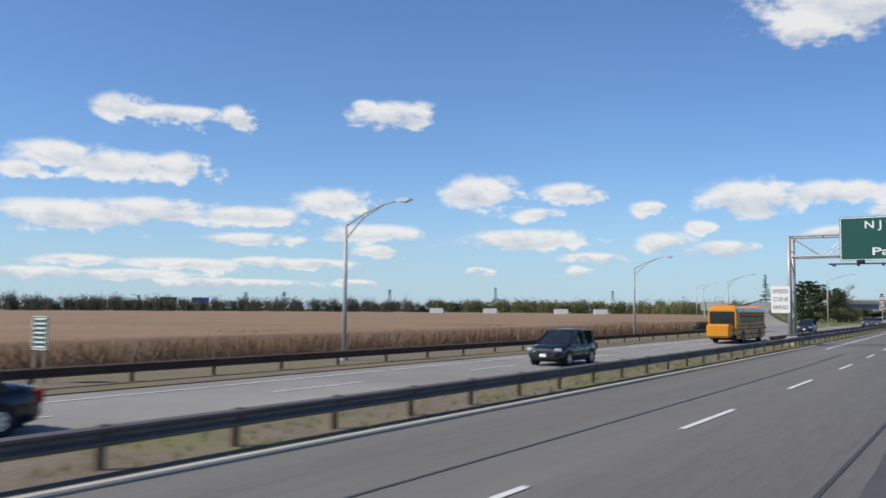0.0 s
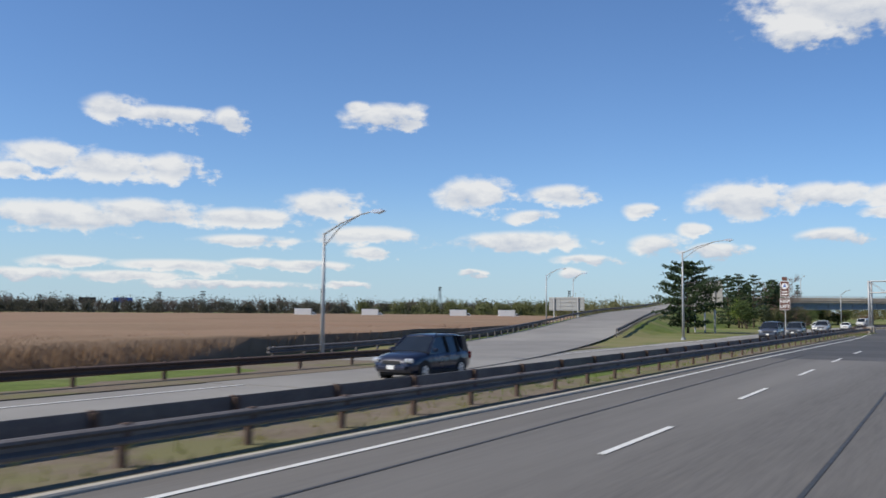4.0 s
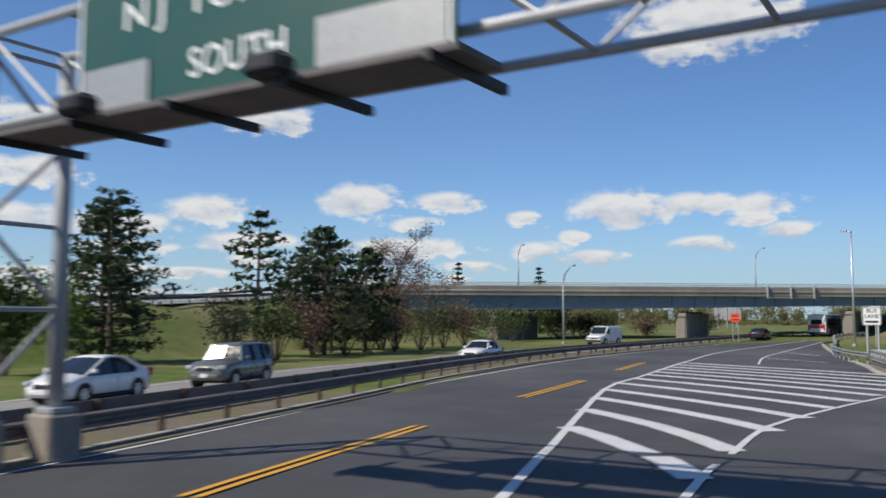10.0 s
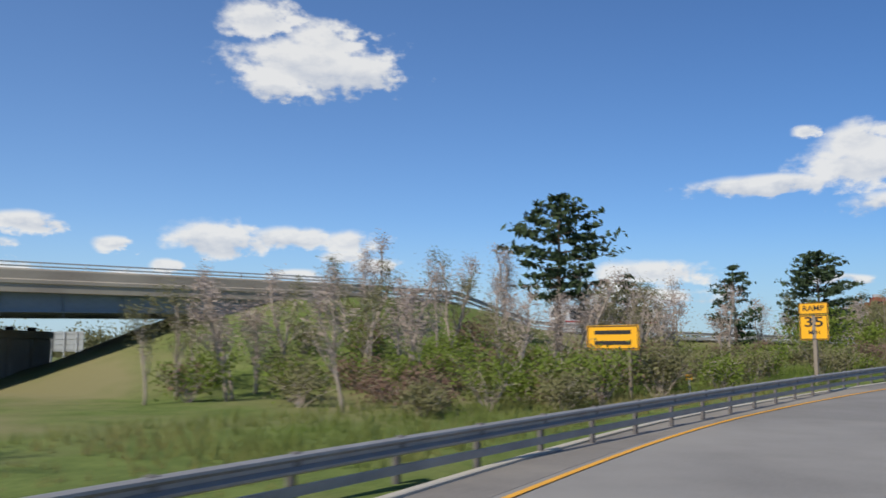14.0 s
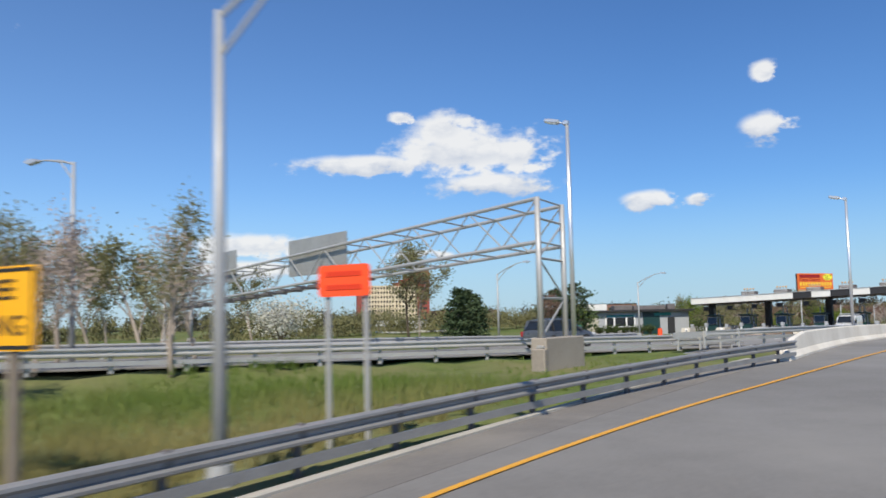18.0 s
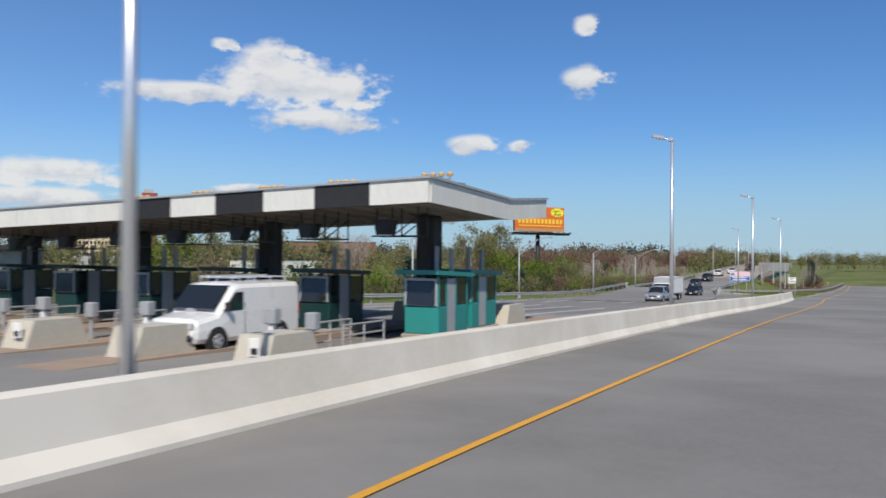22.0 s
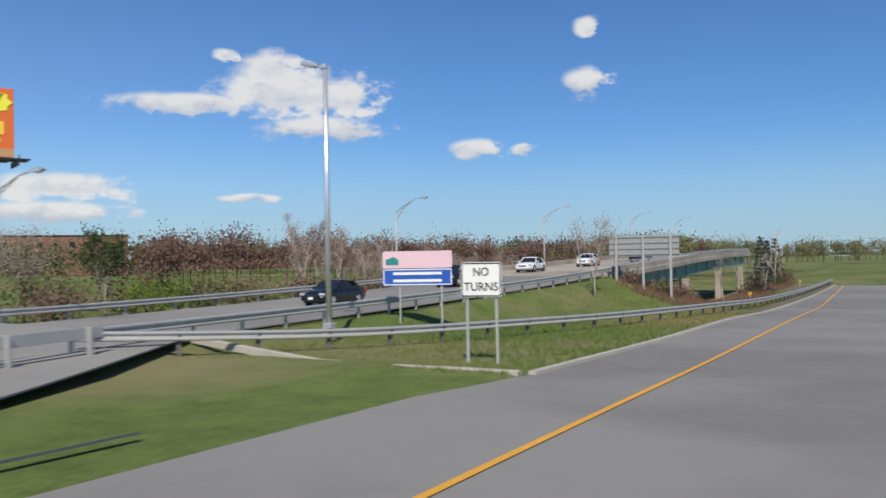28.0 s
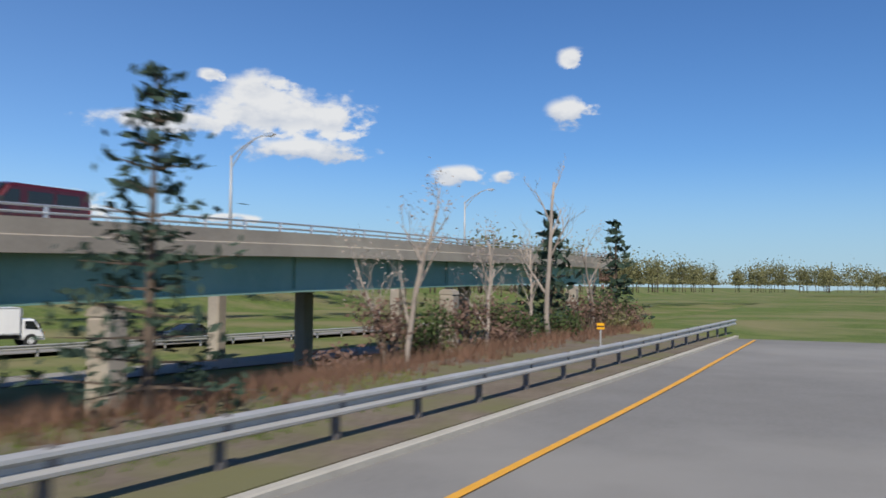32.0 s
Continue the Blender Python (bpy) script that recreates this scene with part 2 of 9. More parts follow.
DIRT = material("verge_dirt", (0.2, 0.165, 0.13), (0.12, 0.1, 0.078), 0.95, scale=0.8, fine=6, bump=0.6, third=(0.15, 0.145, 0.075), third_scale=0.3, spec=0.1)
REED = material("dry_reed", (0.27, 0.19, 0.125), (0.19, 0.132, 0.088), 0.95, scale=0.06, fine=0.9, bump=0.3, wide=0.3, third=(0.24, 0.155, 0.105), third_scale=0.02, spec=0.1)
# REED's colours brightened to make up for the weaker light on upright blades
REED_BLADE_BRIGHTENED = material("dry_reed_blades_brightened", (0.36, 0.25, 0.165), (0.25, 0.175, 0.118), 0.95, scale=0.06, fine=0.9, bump=0, wide=0.3, third=(0.31, 0.205, 0.14), third_scale=0.02, spec=0.1, through_light=0.45)
GALV = material("galvanised_steel", (0.52, 0.515, 0.5), (0.38, 0.376, 0.368), 0.5, 0.35, scale=1.2, fine=18, bump=0.03)
GALV_MID = material("dull_galvanised_steel", (0.34, 0.335, 0.328), (0.23, 0.226, 0.22), 0.52, 0.3, scale=1.2, fine=18, bump=0.03)
GALV_OLD = material("weathered_steel", (0.17, 0.155, 0.15), (0.1, 0.09, 0.088), 0.7, 0.2, scale=1.0, fine=12, bump=0.05)
RUST = material("rusty_steel", (0.12, 0.075, 0.055), (0.075, 0.05, 0.04), 0.8, 0.2, scale=0.8, fine=9, bump=0.1)
WOOD_POST = material("grey_wood", (0.28, 0.23, 0.18), (0.18, 0.15, 0.12), 0.9, scale=2, fine=20, bump=0.2, stretch=(1, 1, 0.2))
GREY_PAINT = material("grey_paint", (0.4, 0.41, 0.42), (0.33, 0.34, 0.35), 0.5, 0.2, scale=1, fine=15, bump=0.02)
SILVER = material("aluminium", (0.72, 0.73, 0.75), (0.62, 0.63, 0.65), 0.35, 0.7, scale=1, fine=15, bump=0.02)
GIRDER_BLUE = material("girder_blue_paint", (0.2, 0.25, 0.3), (0.15, 0.19, 0.23), 0.6, scale=0.4, fine=6, bump=0.05)
GIRDER_GREEN = material("girder_green_paint", (0.19, 0.34, 0.275), (0.15, 0.28, 0.225), 0.6, scale=0.4, fine=6, bump=0.05, third=(0.24, 0.38, 0.32), third_scale=0.15)

# ---- the plan: s metres along the bus's way, d metres to the left of it ----
REF = (
    (-25.0, 0.4, 0.0), (0.0, -0.0, 0.0), (25.0, -0.3, 0.0), (50.0, -0.4, -0.0), (75.0, -0.1, -0.0), (100.0, -0.1, 0.0), (125.0, 0.3, 0.0),
    (150.0, 0.7, 0.0), (175.0, 0.8, 0.0), (200.0, 0.3, -0.0), (224.9, -1.0, -0.1), (249.6, -4.9, -0.2), (273.7, -11.7, -0.4), (297.0, -20.7, -0.4),
    (318.3, -33.4, -0.1), (339.4, -46.7, 0.1), (357.2, -64.3, 0.6), (372.8, -83.8, 1.2), (386.2, -104.9, 1.7), (398.2, -126.8, 2.0), (409.3, -149.2, 1.9),
    (420.0, -171.8, 1.6), (430.1, -194.7, 1.1), (440.2, -217.5, 0.5), (450.1, -240.5, -0.2), (460.2, -263.4, -0.8), (470.9, -286.0, -1.4), (480.9, -308.9, -2.0),
    (490.8, -331.8, -2.5), (500.8, -354.8, -3.1), (511.1, -377.5, -3.3), (521.4, -400.3, -3.3),
)


def _way(s):
    s = float(s)
    q = (s + 25) / 25
    i = min(max(int(math.floor(q)), 0), len(REF) - 2)
    f = q - i
    a, b = Vector(REF[i]), Vector(REF[i + 1])
    if q < 0 or q > len(REF) - 1:
        p = a.lerp(b, f)
        p.z = REF[0][2] if q < 0 else REF[-1][2]
        return p
    z, y = Vector(REF[max(i - 1, 0)]), Vector(REF[min(i + 2, len(REF) - 1)])
    m0 = (b - z) / 2 if i else b - a
    m1 = (y - a) / 2 if i < len(REF) - 2 else b - a
    return (2 * f**3 - 3 * f**2 + 1) * a + (f**3 - 2 * f**2 + f) * m0 + (-2 * f**3 + 3 * f**2) * b + (f**3 - f**2) * m1


def heading(s):
    v = _way(s + 1) - _way(s - 1)
    return math.atan2(v.y, v.x)


def at(s, d, z=0.0):
    p, h, d, z = _way(s), heading(s), float(d), float(z)
    return Vector((p.x - math.sin(h) * d, p.y + math.cos(h) * d, p.z + z))


def stand(s, d, z=0.0, turn=0.0):
    """A pose on the plan: local x to the right and y ahead, as the bus goes; turn in degrees."""
    return Matrix.Translation(at(s, d, z)) @ pose(0, 0, 0, 0, 0, math.degrees(heading(s)) - 90 + turn)


def smooth_line(points, step=3.0):
    """World points of a smooth line through plan points (s, d, z)."""
    p = [at(*q) for q in points]
    out = []
    for i in range(len(p) - 1):
        a, b = p[i], p[i + 1]
        m0 = (b - p[i - 1]) / 2 if i else b - a
        m1 = (p[i + 2] - a) / 2 if i < len(p) - 2 else b - a
        n = max(1, round((b - a).length / step))
        for k in range(n):
            f = k / n
            out.append((2 * f**3 - 3 * f**2 + 1) * a + (f**3 - 2 * f**2 + f) * m0 + (-2 * f**3 + 3 * f**2) * b + (f**3 - f**2) * m1)
    return out + [p[-1]]


def along(s0, s1, d, z=0.0, step=3.0):
    """World points at an even distance d from the way."""
    n = max(1, round((s1 - s0) / step))
    return [at(s0 + (s1 - s0) * k / n, d, z) for k in range(n + 1)]


def spaced(line, gap, first=0.0):
    """Places at even gaps along a line of points: (point, direction)."""
    out, run, want = [], 0.0, first
    for a, b in zip(line, line[1:]):
        n = (b - a).length
        while n > 0 and want <= run + n:
            out.append((a.lerp(b, (want - run) / n), (b - a).normalized()))
            want += gap
        run += n
    return out


# ---- mesh helpers ----


class Form:
    """Vertices and faces of one mesh."""

    def __init__(self):
        self.v, self.f = [], []

    def add(self, verts, faces):
        n = len(self.v)
        self.v += [tuple(p) for p in verts]
        self.f += [tuple(i + n for i in q) for q in faces]
        return self

    def box(self, c, size, rz=0.0, ch=0.0, rx=0.0, ry=0.0):
        hx, hy, hz = (k / 2 for k in size)
        m = Matrix.Translation(c) @ pose(0, 0, 0, rx, ry, rz)
        if ch <= 0:
            vs = [m @ Vector((x, y, z)) for x in (-hx, hx) for y in (-hy, hy) for z in (-hz, hz)]
            return self.add(vs, [(0, 1, 3, 2), (4, 6, 7, 5), (0, 4, 5, 1), (2, 3, 7, 6), (0, 2, 6, 4), (1, 5, 7, 3)])
        ch = min(ch, hx * 0.9, hy * 0.9, hz * 0.9)
        vs, idx = [], {}
        for sx in (-1, 1):
            for sy in (-1, 1):
                for sz in (-1, 1):
                    for k in range(3):
                        q = [sx * (hx - ch), sy * (hy - ch), sz * (hz - ch)]
                        q[k] = (sx * hx, sy * hy, sz * hz)[k]
                        idx[sx, sy, sz, k] = len(vs)
                        vs.append(m @ Vector(q))
        fs = []
        for k in range(3):
            for s in (-1, 1):
                o = [i for i in range(3) if i != k]
                ring = []
                for a, b in ((-1, -1), (1, -1), (1, 1), (-1, 1)):
                    key = [0, 0, 0]
                    key[k], key[o[0]], key[o[1]] = s, a, b
                    ring.append(idx[(*key, k)])
                fs.append(tuple(ring))
        for k in range(3):
            o = [i for i in range(3) if i != k]
            for a in (-1, 1):
                for b in (-1, 1):
                    e = []
                    for t in (-1, 1):
                        key = [0, 0, 0]
                        key[k], key[o[0]], key[o[1]] = t, a, b
                        e.append((idx[(*key, o[0])], idx[(*key, o[1])]))
                    fs.append((e[0][0], e[1][0], e[1][1], e[0][1]))
        for sx in (-1, 1):
            for sy in (-1, 1):
                for sz in (-1, 1):
                    fs.append(tuple(idx[sx, sy, sz, k] for k in range(3)))
        return self.add(vs, fs)

    def tube(self, p, q, r, r2=None, n=8, caps=True):
        p, q = Vector(p), Vector(q)
        r2 = r if r2 is None else r2
        w = (q - p).normalized()
        a = w.orthogonal().normalized()
        b = w.cross(a)
        ring = [(math.cos(2 * math.pi * i / n), math.sin(2 * math.pi * i / n)) for i in range(n)]
        vs = [p + (a * c + b * s) * r for c, s in ring] + [q + (a * c + b * s) * r2 for c, s in ring]
        fs = [(i, (i + 1) % n, n + (i + 1) % n, n + i) for i in range(n)]
        if caps:
            fs += [tuple(range(n))[::-1], tuple(range(n, 2 * n))]
        return self.add(vs, fs)

    def pipe(self, pts, radii, n=6):
        """A bent, tapered tube through points."""
        pts = [Vector(p) for p in pts]
        vs, fs = [], []
        a = None
        for i, p in enumerate(pts):
            w = (pts[min(i + 1, len(pts) - 1)] - pts[max(i - 1, 0)]).normalized()
            a = w.orthogonal().normalized() if a is None else (a - w * a.dot(w)).normalized()
            b = w.cross(a)
            vs += [p + (a * math.cos(2 * math.pi * k / n) + b * math.sin(2 * math.pi * k / n)) * radii[i] for k in range(n)]
        for i in range(len(pts) - 1):
            fs += [(i * n + k, i * n + (k + 1) % n, (i + 1) * n + (k + 1) % n, (i + 1) * n + k) for k in range(n)]
        fs += [tuple(range(n))[::-1], tuple(range((len(pts) - 1) * n, len(pts) * n))]
        return self.add(vs, fs)

    def sweep(self, line, profile, closed=True):
        """A profile of (left, up) pulled along a line of points."""
        n = len(profile)
        vs, fs = [], []
        for i, p in enumerate(line):
            t = line[min(i + 1, len(line) - 1)] - line[max(i - 1, 0)]
            left = Vector((-t.y, t.x, 0)).normalized()
            vs += [p + left * a + Vector((0, 0, b)) for a, b in profile]
        m = n if closed else n - 1
        for i in range(len(line) - 1):
            fs += [(i * n + k, i * n + (k + 1) % n, (i + 1) * n + (k + 1) % n, (i + 1) * n + k) for k in range(m)]
        if closed:
            fs += [tuple(range(n)), tuple(range((len(line) - 1) * n, len(line) * n))[::-1]]
        return self.add(vs, fs)

    def prism(self, outline, axis, depth0, depth1):
        """An outline of (a, b) pushed along an axis: y for side views, z for plans, x for end views."""
        n = len(outline)
        put = {"y": lambda a, b, t: (a, t, b), "z": lambda a, b, t: (a, b, t), "x": lambda a, b, t: (t, a, b)}[axis]
        vs = [put(a, b, depth0) for a, b in outline] + [put(a, b, depth1) for a, b in outline]
        fs = [tuple(range(n)), tuple(range(n, 2 * n))[::-1]] + [(i, n + i, n + (i + 1) % n, (i + 1) % n) for i in range(n)]
        return self.add(vs, fs)

    def mesh(self, name, mat, smooth=False):
        me = bpy.data.meshes.new(name)
        me.from_pydata(self.v, [], self.f)
        me.materials.append(mat)
        if smooth:
            me.shade_smooth()
        bm = bmesh.new()
        bm.from_mesh(me)
        bmesh.ops.recalc_face_normals(bm, faces=bm.faces)
        bm.to_mesh(me)
        bm.free()
        return me

    def raw(self, name, mat):
        me = bpy.data.meshes.new(name)
        me.from_pydata(self.v, [], self.f)
        me.materials.append(mat)
        return me


def part(name, form, mat, parent, label="", smooth=False, m=None):
    """Links a form, or a mesh to be shared, as one mesh under a thing or a part."""
    me = form if isinstance(form, bpy.types.Mesh) else form.mesh(name, mat, smooth)
    ob = new(name, me)
    ob.parent = parent
    if m is not None:
        ob.matrix_basis = m
    return tagged(ob, label) if label else ob


def thing(name, m, label, category, group="", kind=""):
    ob = new(name)
    ob.empty_display_size = 0.3
    ob.matrix_basis = m
    return tagged(ob, label, category, group, kind)


def single(name, form, mat, label, category, kind="", smooth=False, m=None, group=""):
    me = form if isinstance(form, bpy.types.Mesh) else form.mesh(name, mat, smooth)
    ob = new(name, me)
    if m is not None:
        ob.matrix_basis = m
    return tagged(ob, label, category, group, kind)


def lettering(text, size, mat, parent, m, name="lettering", width=None, align="CENTER", fat=0.0):
    cu = bpy.data.curves.new(name, "FONT")
    cu.body, cu.size, cu.align_x, cu.align_y, cu.extrude, cu.resolution_u, cu.offset = text, size, align, "CENTER", 0.004, 3, fat
    cu.fill_mode = "BOTH"
    ob = bpy.data.objects.new("temp", cu)
    scene.collection.objects.link(ob)
    me = bpy.data.meshes.new_from_object(ob.evaluated_get(bpy.context.evaluated_depsgraph_get()))
    bpy.data.objects.remove(ob)
    if width:
        xs = [v.co.x for v in me.vertices]
        k = width / max(max(xs) - min(xs), 0.01)
        for v in me.vertices:
            v.co.x *= k
    me.materials.clear()
    me.materials.append(mat)
    return part(name, me, mat, parent, m=m)


from mathutils.bvhtree import BVHTree

# ---- ground ----
MEDIAN_PLAN = [(-300, 11.9, 0), (-100, 11.9, 0), (0, 11.9, 0), (100, 11.9, 0), (190, 11.9, 0), (205, 12.5, 0), (218, 13.2, 0), (231, 14.8, 0), (248, 19.6, 0), (265, 26.9, 0), (286, 34.8, 0), (311, 43.8, 0)]
MEDIAN = smooth_line(MEDIAN_PLAN)
_a, _b = MEDIAN[-3], MEDIAN[-1]
_t = (_b - _a).normalized()
for k in range(1, 40):
    MEDIAN.append(MEDIAN[-1] + Matrix.Rotation(radians(-0.25 * k), 3, "Z") @ _t * 6.0)


def shifted(line, off, up=0.0):
    out = []
    for i, p in enumerate(line):
        t = line[min(i + 1, len(line) - 1)] - line[max(i - 1, 0)]
        out.append(p + Vector((-t.y, t.x, 0)).normalized() * off + Vector((0, 0, up)))
    return out


def resampled(line, n):
    lens = [0.0]
    for a, b in zip(line, line[1:]):
        lens.append(lens[-1] + (b - a).length)
    out, j = [], 0
    for k in range(n + 1):
        w = lens[-1] * k / n
        while j < len(line) - 2 and lens[j + 1] < w:
            j += 1
        out.append(line[j].lerp(line[j + 1], (w - lens[j]) / max(lens[j + 1] - lens[j], 1e-6)))
    return out


def sheet(left, right, n=None, thick=0.05):
    """A slab between two lines."""
    n = n or max(len(left), len(right))
    a, b = resampled(left, n), resampled(right, n)
    f = Form()
    low = Vector((0, 0, -thick))
    vs = []
    for p, q in zip(a, b):
        vs += [p, q, q + low, p + low]
    fs = []
    for i in range(n):
        for k in range(4):
            fs.append((4 * i + k, 4 * i + (k + 1) % 4, 4 * i + 4 + (k + 1) % 4, 4 * i + 4 + k))
    fs += [(0, 1, 2, 3), (4 * n, 4 * n + 3, 4 * n + 2, 4 * n + 1)]
    return f.add(vs, fs)


# the first bridge stands in the world, not along the way
B1_FOOT, B1_WAY = Vector((356.6, 5.5, 0)), Vector((0.531, -0.847, 0)).normalized()
B1_BACK = Vector((0.847, 0.531, 0)).normalized()


def bridge_1(u, back=0.0, z=0.0):
    return B1_FOOT + B1_WAY * u + B1_BACK * back + Vector((0, 0, z))


# roads that rise on banks: world points with their heights, half width, slope of the bank
RISE_A = smooth_line([(112, 23, 0), (135, 26, 0.05), (160, 31.5, 0.25), (188, 39.5, 0.85), (216, 48, 1.9), (240, 58, 2.9), (264, 70, 4.0), (284, 82, 5.2)]) + [bridge_1(-62, 6, 6.2)]
RISE_B = [bridge_1(37, 6, 6.3), bridge_1(46, 7, 6.2)] + smooth_line([(380, 48, 3.7), (395, 42, 2.3), (415, 36.5, 1.4), (432, 30.5, 0.7), (448, 23, 0.3), (462, 19, 0.05), (480, 18, 0.0)])
RISE_C = smooth_line([(560, 22, 0), (610, 24, 0.1), (640, 29, 0.4), (662, 30, 0.95), (682, 29.5, 1.8), (699, 29, 2.75)])


def near_line(x, y, line):
    """Distance to a line of points, and its height there."""
    p = np.array([(q.x, q.y, q.z) for q in line])
    a, b = p[:-1], p[1:]
    ab = b[:, :2] - a[:, :2]
    ap = np.array([x, y]) - a[:, :2]
    f = np.clip((ap * ab).sum(1) / np.maximum((ab**2).sum(1), 1e-9), 0, 1)
    dist = np.hypot(*(ap - f[:, None] * ab).T)
    i = int(np.argmin(dist))
    return float(dist[i]), float(a[i, 2] + f[i] * (b[i, 2] - a[i, 2]))


MED_S = [p[0] for p in MEDIAN_PLAN]
MED_D = [p[1] for p in MEDIAN_PLAN]


def ground_z(s, d):
    """Height of the ground sheet over the way's own level."""
    m = float(np.interp(s, MED_S, MED_D))
    z = -0.02
    if s < 330:
        if d < -9:
            z = -0.05
        elif d < (m - 1.2 if s < 277 else 9.2):
            z = -0.14
        elif s >= 277 and d < m - 1:
            inner = float(np.interp(s, (277, 285, 292, 305, 317, 330), (9.5, 12.5, 16.3, 25, 34, 41)))
            z = 0.05 if d < inner - 1.5 and d > 10 else (-0.14 if d > inner - 1.5 else 0.0)
        elif d < m + 2.6:
            z = 0.02
        elif d < m + (13.5 if s < 140 else 10.5):
            z = -0.14
        else:
            z = 0.0 if s < 150 else 0.05
    elif s < 452:
        z = -0.14 if -9 < d < 9.2 else 0.03
    elif s < 642:
        z = -0.14 if -9 < d < float(np.interp(s, (449, 451, 475, 500, 540, 545, 642), (9.2, 30, 35, 42, 42, 38, 34))) else 0.0
    else:
        z = -0.14 if -9 < d < 8.3 - max(s - 674, 0) * 0.035 else 0.05
        if d > 12.5 and s > 699:
            z -= min((d - 12.5) * 0.3, 2.7) * min((s - 699) / 10, 1)
    return z


def ground_at(s, d, far=True):
    p = at(s, d)
    base = p.z * max(0.0, 1 - max(abs(d) - 70, 0) / 150)
    z = base + ground_z(s, d)
    for line, half, slope in ((RISE_A, 6.5, 0.4), (RISE_B, 6.5, 0.42), (RISE_C, 7.5, 0.36)):
        dist, zz = near_line(p.x, p.y, line)
        z = max(z, zz - 0.12 - max(dist - half, 0) * slope) if dist < half + 20 else z
    p.z = z
    return p


def ground_sheet():
    ss = [-3500, -1600, -700, -300, -150, -80, -50] + list(np.arange(-30, 790, 3.5)) + [800, 830, 880, 960, 1100, 1400, 2100, 3600]
    ds = [-3500, -1500, -600, -250, -120, -70, -40, -22, -12, -9.3, -8.7, 4.5, 6.2, 7.2, 8.2, 9.0, 9.6, 10.3, 10.7, 11.1, 11.8, 13, 14.3, 14.7] + list(np.arange(16, 62, 1.6)) + [65, 70, 76, 84, 95, 110, 135, 170, 220, 300, 450, 700, 1200, 2000, 3600]
    f = Form()
    vs = []
    for s in ss:
        edge = {}
        for d in ds:
            if abs(d) <= 110:
                q = ground_at(s, d) if -40 < s < 800 else at(s, d, ground_z(s, d))
                if d > 12 or d < -12:
                    q.z += 0.1 * noise.noise(q * 0.13)
            else:
                sign = 1 if d > 0 else -1
                q = at(s, 110 * sign)
                level = q.z * max(0.0, 1 - (abs(d) - 70) / 150)
                q = q + Vector((0.5, 0.866, 0)) * (d - 110 * sign)
                q.z = level + 0.3 * noise.noise(q * 0.02)
            vs.append(q)
    n = len(ds)
    fs = [(i * n + j, (i + 1) * n + j, (i + 1) * n + j + 1, i * n + j + 1) for i in range(len(ss) - 1) for j in range(n - 1)]
    f.add(vs, fs)
    ob = single("ground", f.raw("ground", GRASS), GRASS, "spring grass and bare verge along the highway", "ground", "structure")
    ob.data.shade_smooth()


ground_sheet()

# ---- roads ----
ROAD_RIGHT = smooth_line([(-300, -7.5, 0), (200, -7.5, 0), (240, -2, 0), (279, 9.4, 0), (285, 12.5, 0), (292, 16.3, 0), (305, 25, 0), (317, 34, 0), (330, 39, 0), (350, 44, 0)])
_m = shifted(MEDIAN, -12.4)
ROAD_RIGHT += [p for p in _m[_m.index(min(_m, key=lambda q: (q - ROAD_RIGHT[-1]).length)) + 3:]]
ROAD_LEFT = [a.lerp(b, min(max((i - 165) / 12, 0), 1)) for i, (a, b) in enumerate(zip(shifted(MEDIAN, -1.0), shifted(MEDIAN, -0.35)))]
single("road", sheet(ROAD_LEFT, ROAD_RIGHT, 260), ASPHALT, "dark asphalt highway with painted lines", "road", "structure")
single("worn_road", sheet([at(s, 10.9, 0.006) for s in np.arange(-300, 148, 6.0)], [at(s, -7.6, 0.006) for s in np.arange(-300, 148, 6.0)]), ASPHALT_WORN, "older worn grey asphalt of the highway", "road", "structure")
single("ramp_road", sheet([at(s, 9.1 if s < 640 else 8.4 - max(s - 674, 0) * 0.035, 0.006) for s in np.arange(288, 760, 3.0)], [at(s, -8.6, 0.006) for s in np.arange(288, 760, 3.0)]), ASPHALT_RAMP, "grey asphalt ramp road beside the barrier", "road", "structure")
single("field_verge", sheet(shifted(MEDIAN, 21.5, 0.04)[30:150], shifted(MEDIAN, 11.4, 0.04)[30:150], 120, 0.2), DIRT, "dry brown verge before the reed field", "soil", "structure")
single("median_soil", sheet(shifted(MEDIAN, 2.7, 0.05), shifted(MEDIAN, -0.9, 0.05), 240, 0.2), DIRT, "bare brown soil with sparse grass in the median", "soil", "structure")
single("opposite_road", sheet(shifted(MEDIAN, 11.5)[:140] + shifted(MEDIAN, 11.0)[140:], shifted(MEDIAN, 2.6), 240), ASPHALT_PALE, "pale asphalt of the opposite carriageway", "road", "structure")
single("exit_road", sheet(shifted(RISE_A, 5.2, 0.02), shifted(RISE_A, -5.2, 0.02)), ASPHALT_PALE, "pale asphalt exit road climbing a grass bank", "road", "structure")
single("link_road", sheet(shifted(RISE_B, 5.5, 0.02), shifted(RISE_B, -5.5, 0.02)), ASPHALT_PALE, "asphalt road coming down to the toll plaza", "road", "structure")
PLAZA_LEFT = smooth_line([(448, 30, 0.0), (462, 33, 0), (475, 35.5, 0), (495, 37, 0), (515, 38, 0), (524, 40.5, 0), (545, 39.5, 0), (565, 36, 0), (600, 33.5, 0), (630, 35.5, 0.5), (645, 36.5, 1.0)])
PLAZA_RIGHT = smooth_line([(448, 15, 0.0), (470, 9.6, 0), (522, 9.6, 0), (600, 9.6, 0), (618, 9.7, 0), (632, 16, 0.1), (645, 22.2, 0.6)])
